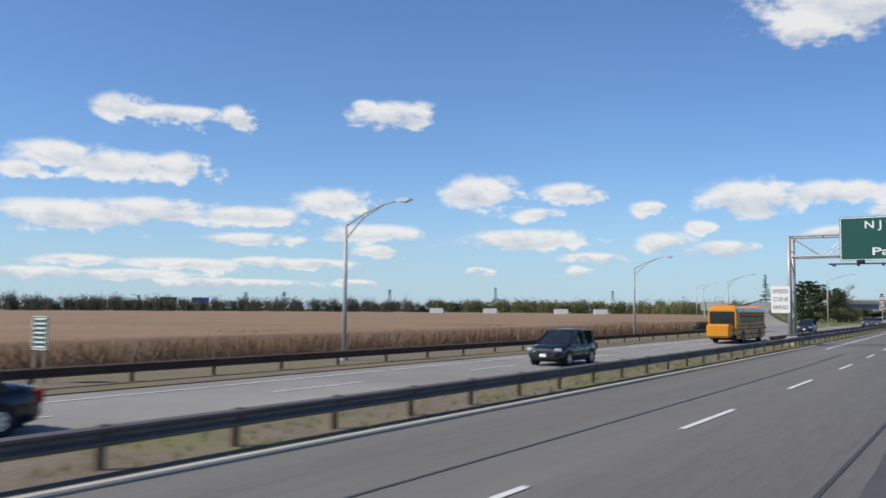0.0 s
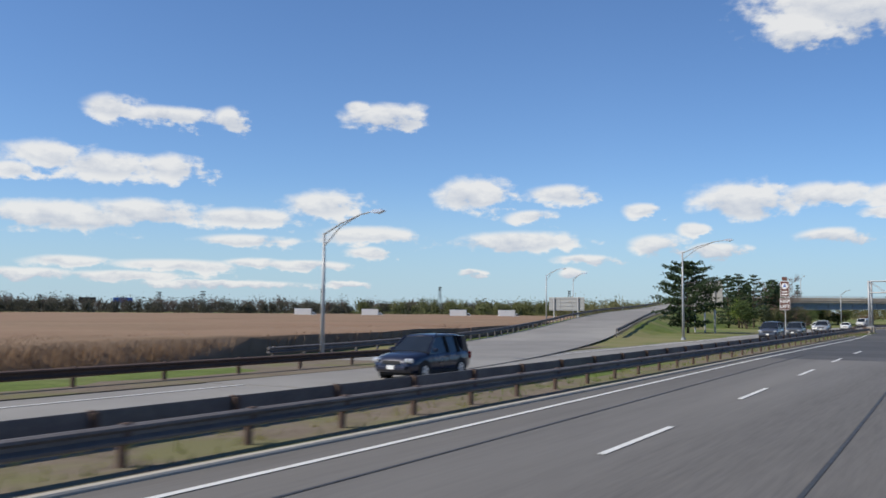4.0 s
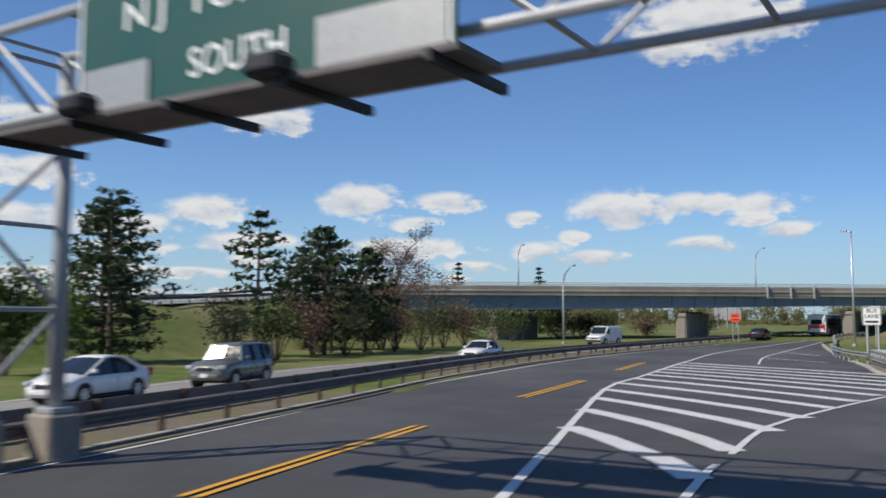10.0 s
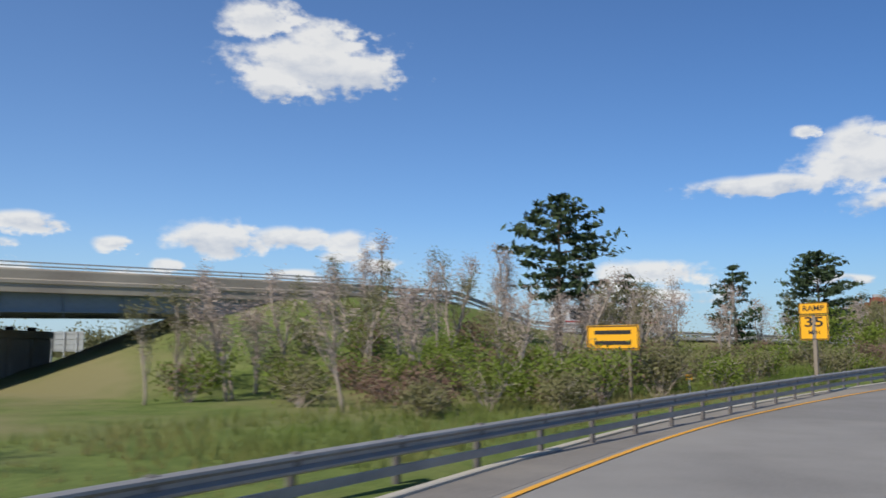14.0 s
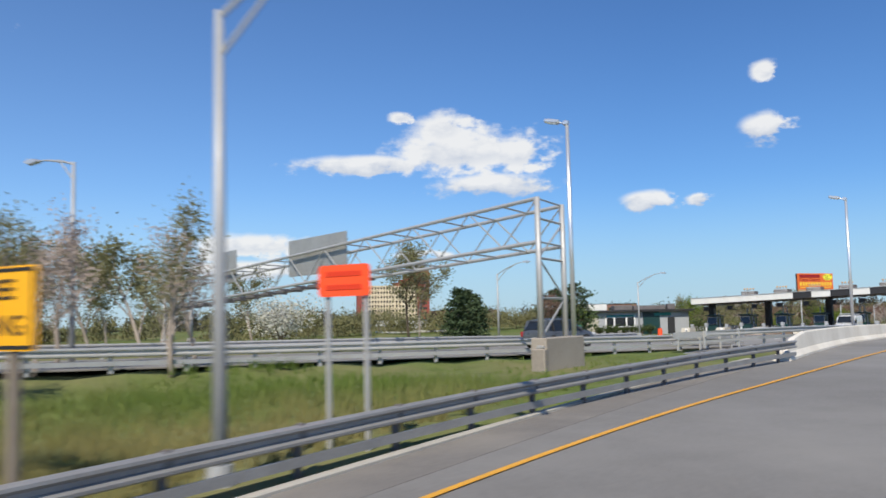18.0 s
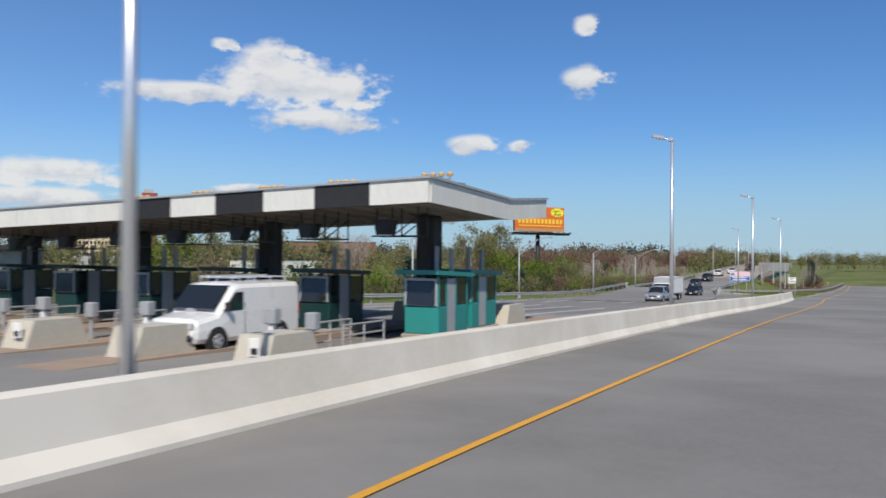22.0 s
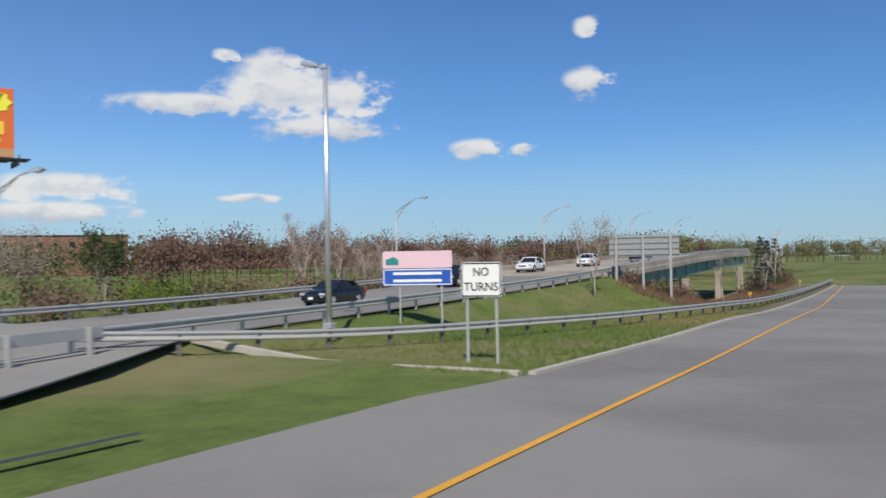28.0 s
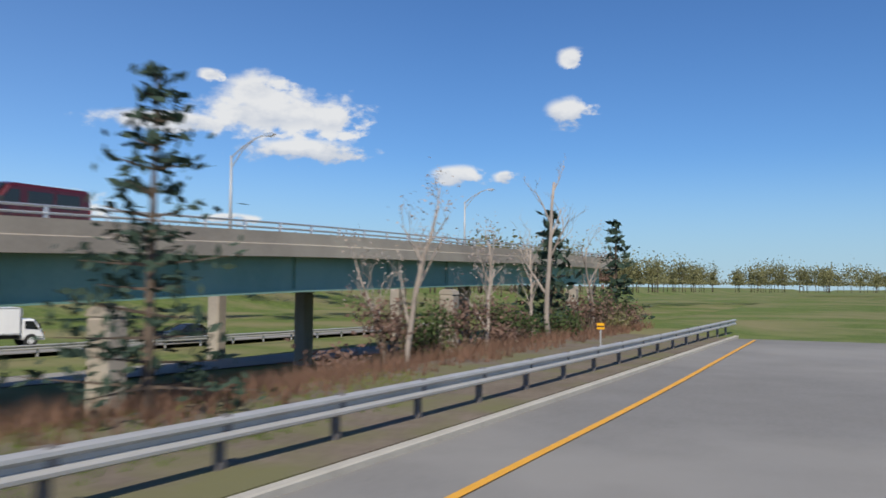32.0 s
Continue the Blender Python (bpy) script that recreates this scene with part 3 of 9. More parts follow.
single("plaza_road", sheet(PLAZA_LEFT, PLAZA_RIGHT, 80), ASPHALT_PALE, "wide pale asphalt of the toll plaza with tyre marks", "road", "structure")
single("highway_approach", sheet(shifted(RISE_C[8:], 6.5, 0.03), shifted(RISE_C[8:], -6.5, 0.03)), ASPHALT_PALE, "asphalt road rising to the far bridge", "road", "structure")
single("ramp_entry", sheet([at(s, 9.0, 0.004) for s in np.arange(190, 291, 3.0)], [at(s, -8.6, 0.004) for s in np.arange(190, 291, 3.0)]), ASPHALT, "dark asphalt where the ramp leaves the highway", "road", "structure")
single("bank_soil", sheet([at(s, 12.3, 0.075) for s in np.arange(684, 761, 3.0)], [at(s, float(np.interp(s, (674, 690, 720, 760), (7.9, 7.3, 6.4, 5.0))) + 0.15, 0.075) for s in np.arange(684, 761, 3.0)]), DIRT, "dry brown soil and dead grass by the guard rail", "soil", "structure")
single("shoulder", sheet([at(s, 9.15, 0.012) for s in np.arange(296, 447, 3.0)], [at(s, 7.6, 0.012) for s in np.arange(296, 447, 3.0)]), SHOULDER, "worn brown shoulder beside the guard rail", "road", "structure")


LAID = ("edge_line", "lane_dash", "double_dash", "chevron_line", "right_line", "wedge_stripe", "inner_line", "cross_line", "yellow_line")


def dense(line, step=1.5):
    out = []
    for a, b in zip(line, line[1:]):
        n = max(1, int((b - a).length / step))
        out += [a.lerp(b, k / n) for k in range(n)]
    return out + [line[-1]]


TOPS = []
for ob in list(bpy.data.objects):
    if ob.name in ("road", "worn_road", "ramp_entry", "ramp_road"):
        TOPS.append(BVHTree.FromPolygons([tuple(v.co) for v in ob.data.vertices], [tuple(q.vertices) for q in ob.data.polygons]))


def on_road(p):
    """The point dropped or lifted onto the topmost layer of asphalt."""
    hits = [tree.ray_cast(p + Vector((0, 0, 3)), Vector((0, 0, -1)), 6)[0] for tree in TOPS]
    return Vector((p.x, p.y, max([q.z for q in hits if q], default=p.z)))


def painted(name, line, width, mat, label, z=0.012):
    h = width / 2
    line = [on_road(p) for p in (line if name == "yellow_line" else dense(line))] if name in LAID else line
    f = Form().sweep([p + Vector((0, 0, z)) for p in line], [(-h, 0), (h, 0), (h, 0.004), (-h, 0.004)])
    return single(name, f, mat, label, "road marking", "structure")


def dashes(line, gap, length, width, mat, first=0.0, label="white dashed lane line", sides=(0.0,), z=0.012, name="lane_dash"):
    for off in sides:
        ln = shifted(line, off) if off else line
        for p, t in spaced(ln, gap, first):
            painted(name, [p, p + t * length * 0.5, p + t * length], width, mat, label, z)


painted("edge_line", smooth_line([(67.3, 9.45, 0), (75, 9.5, 0), (100, 9.8, 0), (140, 9.9, 0), (190, 9.95, 0), (202, 10.6, 0), (213, 11.6, 0), (222, 12.5, 0), (236.8, 15.2, 0), (243.8, 17.2, 0), (260.3, 23.6, 0), (286, 33.2, 0), (311, 42.2, 0)]), 0.16, WHITE_LINE, "white left edge line of the highway")
dashes(along(-60, 160, 5.9), 12.2, 4.6, 0.15, WHITE_LINE, 6.0)


def plan_line(points, s0, s1, step=1.5):
    """World points that follow plan points (s, d) and lie on the road all along."""
    a, b = zip(*points)
    soft = [float(np.mean(np.interp(s + np.linspace(-6, 6, 9), a, b))) for s in np.arange(s0, s1 + step / 2, step)]
    return [at(s, d) for s, d in zip(np.arange(s0, s1 + step / 2, step), soft)]


DOUBLE = [(176, 5.6), (193, 5.9), (203, 6.35), (211, 6.8), (220, 7.7), (230, 9.0), (240, 11.5), (245, 12.8), (254, 15.4), (262.7, 18.2), (272.6, 22.2), (300, 33.5)]
for s0 in (185.2, 202.5, 219.6, 236.4, 253.9, 271.6):
    for off in (-0.14, 0.14):
        painted("double_dash", shifted(plan_line(DOUBLE, s0, s0 + 9), off), 0.14, YELLOW_LINE, "double yellow broken line", 0.02)
CHEVRON_FAR = smooth_line([(226, 2.6, 0), (240, 7.0, 0), (259.5, 15.2, 0), (267, 17.8, 0), (275, 20.8, 0), (284, 24.2, 0), (300, 31.2, 0), (330, 43, 0)])
CHEVRON_NEAR = smooth_line([(226, 2.0, 0), (245, 5.0, 0), (258, 5.6, 0), (299, 6.0, 0)])
painted("chevron_line", CHEVRON_FAR, 0.2, WHITE_LINE, "white line along the painted wedge", 0.014)
painted("right_line", CHEVRON_NEAR, 0.16, WHITE_LINE, "white line along the ramp", 0.014)


def wedge_line(sf):
    """The far line's point abreast of sf."""
    return min(CHEVRON_FAR, key=lambda q: abs((q - at(sf, 0)).dot(at(sf + 1, 0) - at(sf, 0))))


CHEVRON_FAR = resampled(CHEVRON_FAR, 400)
for sf in (282.3, 279.7, 277.0, 274.5, 271.8, 269.0, 265.8, 262.6, 259.0, 255.4, 251.5, 247.5):
    far, sn = wedge_line(sf), sf - 5.8
    near = at(sn, float(np.interp(sn, (226, 245, 258, 299), (2.0, 5.0, 5.6, 6.0))) + 0.1) if sn > 231 else None
    if near is None:
        break
    t = (near - far)
    mid = far.lerp(near, 0.5) + Vector((t.y, -t.x, 0)).normalized() * -0.35
    painted("wedge_stripe", [far, (far + mid) / 2 + (mid - (far + near) / 2) * 0.25, mid, (near + mid) / 2 + (mid - (far + near) / 2) * 0.25, near], 0.62, WHITE_LINE, "wide white stripe of the painted wedge", 0.015)
painted("inner_line", smooth_line([(284, 19.0, 0), (293, 23.2, 0), (301.6, 27.0, 0), (312, 32.5, 0), (325, 38.5, 0)]), 0.15, WHITE_LINE, "thin white line along the grass island", 0.014)
for sa, da, sb, db in ((292.5, 22.9, 289, 16.5), (301.6, 27.0, 298, 21.5)):
    painted("cross_line", [at(sa, da), at(sb, db)], 0.15, WHITE_LINE, "thin white cross line before the island", 0.014)
RAMP_EDGE = [(298.6, 6.1), (308, 6.6), (326, 7.3), (380, 7.4), (404, 7.1), (426, 6.5), (440, 5.2), (456, 4.6), (473, 4.75), (500, 5.15), (524, 5.3), (590, 5.05), (645, 4.65), (680, 4.5), (722, 4.25), (732, 4.0), (760, 3.8)]
painted("yellow_line", plan_line(RAMP_EDGE, 299, 758), 0.15, YELLOW_LINE, "yellow left edge line of the ramp", 0.02)
for off in (3.6, 9.8):
    painted("opposite_edge_line", shifted(MEDIAN, off)[:210], 0.14, WHITE_LINE, "white edge line of the opposite carriageway")
dashes(shifted(MEDIAN, 7.0)[:130], 12.2, 4.6, 0.13, WHITE_LINE, 3.0, z=0.012)
for k in range(8):
    d0 = 12.6 + k * 3.3
    painted("plaza_line", along(536, 604 - k * 4, d0), 0.26, WHITE_LINE, "white lane line leaving the toll booths", 0.012)
    painted("plaza_line", along(462 + k * 3, 506, d0 + 0.6), 0.26, WHITE_LINE, "white lane line towards the toll booths", 0.012)
TAR = material("tar_seam", (0.03, 0.03, 0.03), (0.05, 0.05, 0.048), 0.6, bump=0.05)
for k in range(7):
    d0 = 11.2 + 3.3 * k
    painted("tar_seam", along(543 + 2 * (k % 4), 632 - 3 * k, d0), 0.07 if k % 3 else 0.18, TAR, "dark tar seam between concrete lanes of the plaza", 0.008)
    painted("tar_seam", along(462 + 2 * k, 506, d0 + 0.4), 0.07 if k % 3 else 0.18, TAR, "dark tar seam between concrete lanes of the plaza", 0.008)
for d0, s0, s1 in ((7.6, -20, 60), (2.2, -20, 140), (8.4, 95, 150)):
    painted("tar_seam", along(s0, s1, d0), 0.08, TAR, "dark tar seam along the highway", 0.013)
single("plaza_kerb", Form().sweep(shifted(PLAZA_LEFT[6:19], 0.1), [(0, -0.1), (0.25, -0.1), (0.25, 0.14), (0, 0.12)]), CURB, "pale stone kerb at the plaza edge", "kerb", "structure")


def kerb(name, line, label, h=0.14, w=0.22):
    """A kerb of single stones."""
    road_edge = thing(name, Matrix.Translation(line[0]), label, "kerb", kind="structure")
    base = line[0].copy()
    f = Form().sweep([p - base for p in line], [(0, -0.12), (w, -0.12), (w, h - 0.02), (w - 0.03, h), (0.03, h), (0, h - 0.03)])
    part("kerb_stone", f, CURB, road_edge)
    return road_edge


NOSE = [at(300, 9.1), at(292, 9.1), at(285, 8.7), at(280.5, 8.0), at(278.2, 7.6), at(277.0, 8.0), at(276.9, 8.7), at(277.6, 9.5), at(280, 10.6), at(285, 12.6), at(292, 16.3), at(305, 25), at(317, 34)]
kerb("island_kerb", NOSE[::-1], "pale concrete kerb round the grass island")
single("island_top", sheet([at(277.6, 9.2, 0.11), at(285, 12.5, 0.11), at(290, 15.2, 0.11)], [at(277.6, 8.2, 0.11), at(285, 8.9, 0.11), at(290, 9.2, 0.11)], 12, 0.2), SHOULDER, "bare concrete tip of the grass island", "traffic island", "structure")
kerb("ramp_kerb", along(300, 447, 9.12)[::-1], "low worn kerb along the ramp", 0.08)
kerb("last_kerb", smooth_line([(643.0, 8.4, 0), (658, 8.0, 0), (674, 7.9, 0), (690, 7.3, 0), (720, 6.4, 0), (760, 5.0, 0)])[::-1], "pale worn kerb beside the ramp", 0.12)
kerb("wedge_kerb", smooth_line([(643.0, 8.6, 0), (643.2, 11, 0), (643.8, 15.7, 0), (645, 22, 0.5)]), "pale worn kerb of the grass wedge", 0.12)
kerb("median_kerb", ROAD_LEFT[:215], "low kerb of the median", 0.07)
kerb("opposite_kerb", shifted(MEDIAN, 11.6)[:105][::-1], "low kerb beyond the opposite carriageway", 0.1)

# ---- guard rails ----
BEAM = [(0.0, 0.36), (0.085, 0.395), (0.09, 0.44), (0.01, 0.5), (0.01, 0.56), (0.09, 0.615), (0.085, 0.66), (0.0, 0.69)]


def beam_profile(side, lift=0.0):
    out = [(side * a, b + lift) for a, b in BEAM]
    return out + [(-side * 0.05, BEAM[-1][1] + lift), (-side * 0.05, BEAM[0][1] + lift)]


def guard_rail(name, line, label, beam_mat, post_mat, gap=2.7, side=-1, lift=0.0, lower=False, both=False, block=True, group="", wood=False):
    base = line[0].copy()
    rail = thing(name, Matrix.Translation(base), label, "guard rail", group, "structure")
    loc = [p - base for p in line]
    part("beam", Form().sweep(shifted(loc, side * 0.12), beam_profile(side, lift)), beam_mat, rail)
    if both:
        part("beam", Form().sweep(shifted(loc, -side * 0.12), beam_profile(-side, lift)), beam_mat, rail)
    if lower:
        part("lower_beam", Form().sweep(shifted(loc, side * 0.1), [(0, 0.14), (side * 0.06, 0.14), (side * 0.06, 0.3), (0, 0.3)]), beam_mat, rail)
    post = Form()
    w = 0.16 if wood else 0.1
    post.box((0, 0, 0.26 + lift / 2), (0.15, w, 0.82 + lift), ch=0.01)
    if block:
        post.box((0, side * 0.08, 0.54 + lift), (0.12, 0.14, 0.34), ch=0.01)
        if both:
            post.box((0, -side * 0.08, 0.54 + lift), (0.12, 0.14, 0.34), ch=0.01)
    me = post.mesh("rail_post", post_mat)
    for p, t in spaced(loc, gap, 0.6):
        part("rail_post", me, post_mat, rail, m=Matrix.Translation(p) @ pose(0, 0, 0, 0, 0, math.degrees(math.atan2(t.y, t.x))))
    return rail


guard_rail("median_rail", MEDIAN[35:218], "dark weathered guard rail on wooden blocks in the median", GALV_OLD, RUST, 2.9, -1, 0.06, both=False, group="median guard rails")
guard_rail("median_rail", shifted(MEDIAN, 1.9)[123:218], "dark weathered guard rail on the far side of the median", GALV_OLD, RUST, 3.6, 1, 0.04, group="median guard rails")
guard_rail("field_rail", shifted(MEDIAN, 13.4)[70:142], "brown rusty guard rail before the reed field", RUST, RUST, 3.8, -1, 0.0, group="field guard rails")
guard_rail("exit_rail", shifted(RISE_A, -5.6)[20:], "steel guard rail along the climbing exit road", GALV_OLD, GALV_OLD, 3.0, -1, 0.05, group="exit guard rails")
guard_rail("exit_rail", shifted(RISE_A, 5.6)[4:], "steel guard rail on the far side of the exit road", GALV_OLD, GALV_OLD, 3.0, -1, 0.05, group="exit guard rails")
RAMP_RAIL = smooth_line([(287, 10.0, 0.05), (291, 10.2, 0.05), (300, 10.1, 0.05), (330, 10.2, 0.05), (376, 9.9, 0.05), (402, 9.7, 0.05), (421, 9.4, 0.05), (436, 8.4, 0.05), (447.2, 7.2, 0.05)])
guard_rail("ramp_rail", RAMP_RAIL, "galvanised double guard rail along the ramp", GALV_MID, GALV_OLD, 2.7, -1, 0.1, lower=True, group="ramp guard rails")
ISLAND_RAIL = smooth_line([(286.6, 12.9, 0.1), (291.2, 16.0, 0.08), (298.5, 20.5, 0.05), (302, 22.7, 0.03), (308.8, 26.8, 0), (320, 34.3, 0), (332, 40, 0), (345, 45.5, 0)])
guard_rail("island_rail", ISLAND_RAIL, "galvanised guard rail with square posts on the grass island", GALV_MID, GALV, 2.6, 1, 0.08, block=True, group="ramp guard rails")
LINK_RAIL = shifted(RISE_B, -6.0)[:-6] + [at(452, 14.0, 0.3), at(458, 11.6, 0.4), at(464, 10.6, 0.4), at(475, 10.3, 0.32), at(490, 10.1, 0.22), at(512, 10.0, 0.1)]
guard_rail("link_rail", LINK_RAIL, "bright galvanised guard rail along the road to the toll plaza", GALV, GALV, 2.7, -1, 0.08, lower=True, group="plaza guard rails")
guard_rail("link_rail", shifted(RISE_B, 6.0)[:-3], "galvanised guard rail on the far side of the link road", GALV, GALV, 3.0, -1, 0.05, group="plaza guard rails")
guard_rail("plaza_rail", [p + Vector((0, 0, 0.0)) for p in shifted(PLAZA_LEFT, 1.0)[31:]] + shifted(RISE_C[27:], 7.2), "galvanised guard rail at the far edge of the plaza", GALV, GALV, 3.8, -1, 0.05, group="plaza guard rails")
guard_rail("approach_rail", [at(640, 21.0, 0.5)] + shifted(RISE_C[22:], -7.0), "galvanised guard rail along the rising approach road", GALV, GALV, 3.0, -1, 0.05, group="approach guard rails")
LAST_RAIL = smooth_line([(640, 22.5, 0.3), (646, 18.5, 0.1), (651, 16.2, 0.05), (657, 14.2, 0.05), (664, 12.2, 0.05), (674, 10.7, 0.05), (684, 9.8, 0.05), (697, 8.9, 0.05), (719, 7.7, 0.05), (740, 6.6, 0.05), (765, 5.6, 0.05)])
guard_rail("last_rail", LAST_RAIL, "bright galvanised guard rail on steel posts in the grass", GALV, GALV_OLD, 2.7, -1, 0.06, group="ramp guard rails")


# ---- concrete barrier ----
def barrier():
    s_list = list(np.arange(446.5, 618, 3.0))
    line = [at(s, float(np.interp(s, (446, 456, 470, 520, 560, 600, 620), (7.1, 7.7, 8.6, 8.9, 8.8, 8.5, 8.4)))) for s in s_list]
    base = line[0].copy()
    wall = thing("barrier", Matrix.Translation(base), "pale concrete safety barrier along the toll plaza", "barrier", kind="structure")
    prof = [(0, -0.1), (0, 0.09), (0.17, 0.34), (0.24, 1.02), (0.28, 1.07), (0.46, 1.07), (0.5, 1.02), (0.57, 0.34), (0.74, 0.09), (0.74, -0.1)]
    step = 2
    for i in range(0, len(line) - 1, step):
        seg = [p - base for p in line[i:i + step + 1]]
        if len(seg) < 2:
            break
        t = (seg[-1] - seg[-2]).normalized() * 0.012
        seg[-1] = seg[-1] - t
        f = Form().sweep(seg, prof)
        if i == 0:
            f.v[:len(prof)] = [(x, y, min(z, 0.35)) for x, y, z in f.v[:len(prof)]]
            f.v[len(prof):2 * len(prof)] = [(x, y, min(z, seg[1].z + 0.85)) for x, y, z in f.v[len(prof):2 * len(prof)]]
        part("barrier_section", f, CONCRETE, wall)


barrier()


# ---- more materials ----
SIGN_GREEN = material("sign_green", (0.012, 0.085, 0.065), (0.01, 0.07, 0.055), 0.45, scale=0.8, fine=20, bump=0.01)
SIGN_WHITE = material("sign_white", (0.78, 0.78, 0.76), (0.7, 0.7, 0.68), 0.5, scale=1, fine=15, bump=0.01)
SIGN_YELLOW = material("sign_yellow", (0.85, 0.42, 0.01), (0.78, 0.38, 0.01), 0.45, scale=1, fine=15, bump=0.01)
SIGN_ORANGE = material("sign_orange", (0.9, 0.09, 0.02), (0.85, 0.08, 0.02), 0.5, scale=1, fine=15, bump=0.01)
SIGN_BROWN = material("sign_brown", (0.13, 0.05, 0.035), (0.11, 0.045, 0.03), 0.5, scale=1, fine=15, bump=0.01)
SIGN_BACK = material("sign_back", (0.42, 0.42, 0.4), (0.32, 0.32, 0.31), 0.5, 0.4, scale=0.7, fine=9, bump=0.03)
SIGN_BLUE = material("sign_blue", (0.015, 0.09, 0.42), (0.012, 0.08, 0.38), 0.45, scale=1, fine=15, bump=0.01)
SIGN_PINK = material("sign_pink", (0.72, 0.5, 0.55), (0.66, 0.46, 0.52), 0.5, scale=1, fine=15, bump=0.01)
INK = material("black_ink", (0.015, 0.015, 0.015), (0.02, 0.02, 0.02), 0.6, bump=0)
DARK = material("dark_metal", (0.03, 0.03, 0.032), (0.02, 0.02, 0.022), 0.6, 0.2, bump=0.02)
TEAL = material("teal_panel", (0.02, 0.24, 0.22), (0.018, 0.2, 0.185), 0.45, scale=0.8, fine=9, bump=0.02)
# TEAL darkened to carry the canopy's shade on the booths; also one office panel
DARKENED_TEAL = material("darkened_teal_panel", (0.007, 0.04, 0.038), (0.005, 0.03, 0.03), 0.45, scale=0.8, fine=9, bump=0.02)
GLASS_DARK = material("dark_glass", (0.012, 0.014, 0.016), (0.02, 0.022, 0.025), 0.08, bump=0, spec=0.6)
LAMP_GLASS = material("lamp_glass", (0.6, 0.62, 0.6), (0.5, 0.52, 0.5), 0.2, bump=0)
FASCIA = material("white_fascia", (0.66, 0.66, 0.62), (0.56, 0.56, 0.53), 0.6, scale=0.6, fine=9, bump=0.03, stretch=(1, 1, 0.3))
SOFFIT = material("brown_soffit", (0.3, 0.26, 0.21), (0.22, 0.19, 0.16), 0.7, scale=0.6, fine=8, bump=0.05)
PALE_WALL = material("pale_render", (0.5, 0.47, 0.39), (0.42, 0.39, 0.33), 0.85, scale=0.5, fine=10, bump=0.05)
RED_BRICK = material("red_brick_wall", (0.28, 0.07, 0.05), (0.22, 0.05, 0.04), 0.85, scale=0.2, fine=2, bump=0.05)
BROWN_BRICK = material("brown_brick_wall", (0.24, 0.12, 0.085), (0.19, 0.095, 0.07), 0.85, scale=0.2, fine=2, bump=0.05)
CREAM_WALL = material("cream_wall", (0.62, 0.52, 0.36), (0.55, 0.46, 0.32), 0.85, scale=0.1, fine=1, bump=0.02)
BARK = material("bark", (0.15, 0.115, 0.09), (0.085, 0.065, 0.05), 0.95, scale=3, fine=18, bump=0.4, stretch=(1, 1, 0.25), spec=0.1)
BARK_PALE = material("pale_bark", (0.4, 0.34, 0.29), (0.27, 0.225, 0.19), 0.95, scale=3, fine=18, bump=0.3, stretch=(1, 1, 0.25), spec=0.1)
NEEDLE = material("pine_needles", (0.062, 0.092, 0.042), (0.032, 0.052, 0.025), 0.8, scale=0.9, fine=4, bump=0, wide=0.3, spec=0.2, through_light=0.12)
NEEDLE_BLUE = material("spruce_needles", (0.05, 0.08, 0.055), (0.03, 0.05, 0.036), 0.8, scale=0.9, fine=4, bump=0, spec=0.2, through_light=0.12)
LEAF = material("spring_leaves", (0.2, 0.26, 0.045), (0.13, 0.18, 0.03), 0.75, scale=0.9, fine=4, bump=0, spec=0.2, through_light=0.35)
LEAF_DULL = material("young_dull_leaves", (0.24, 0.23, 0.11), (0.165, 0.16, 0.075), 0.8, scale=0.9, fine=4, bump=0, spec=0.2, through_light=0.3)
LEAF_DARK = material("dark_leaves", (0.075, 0.105, 0.035), (0.045, 0.07, 0.024), 0.75, scale=0.9, fine=4, bump=0, spec=0.2, through_light=0.2)
BUDS = material("brown_buds", (0.23, 0.15, 0.115), (0.16, 0.1, 0.08), 0.9, scale=0.9, fine=4, bump=0, spec=0.1, through_light=0.2)
BUDS_PALE = material("pale_buds", (0.5, 0.42, 0.37), (0.36, 0.285, 0.245), 0.9, scale=0.9, fine=4, bump=0, spec=0.1, through_light=0.25)
BLOSSOM = material("white_blossom", (0.62, 0.6, 0.55), (0.5, 0.5, 0.42), 0.8, scale=0.9, fine=4, bump=0, spec=0.1, through_light=0.3)


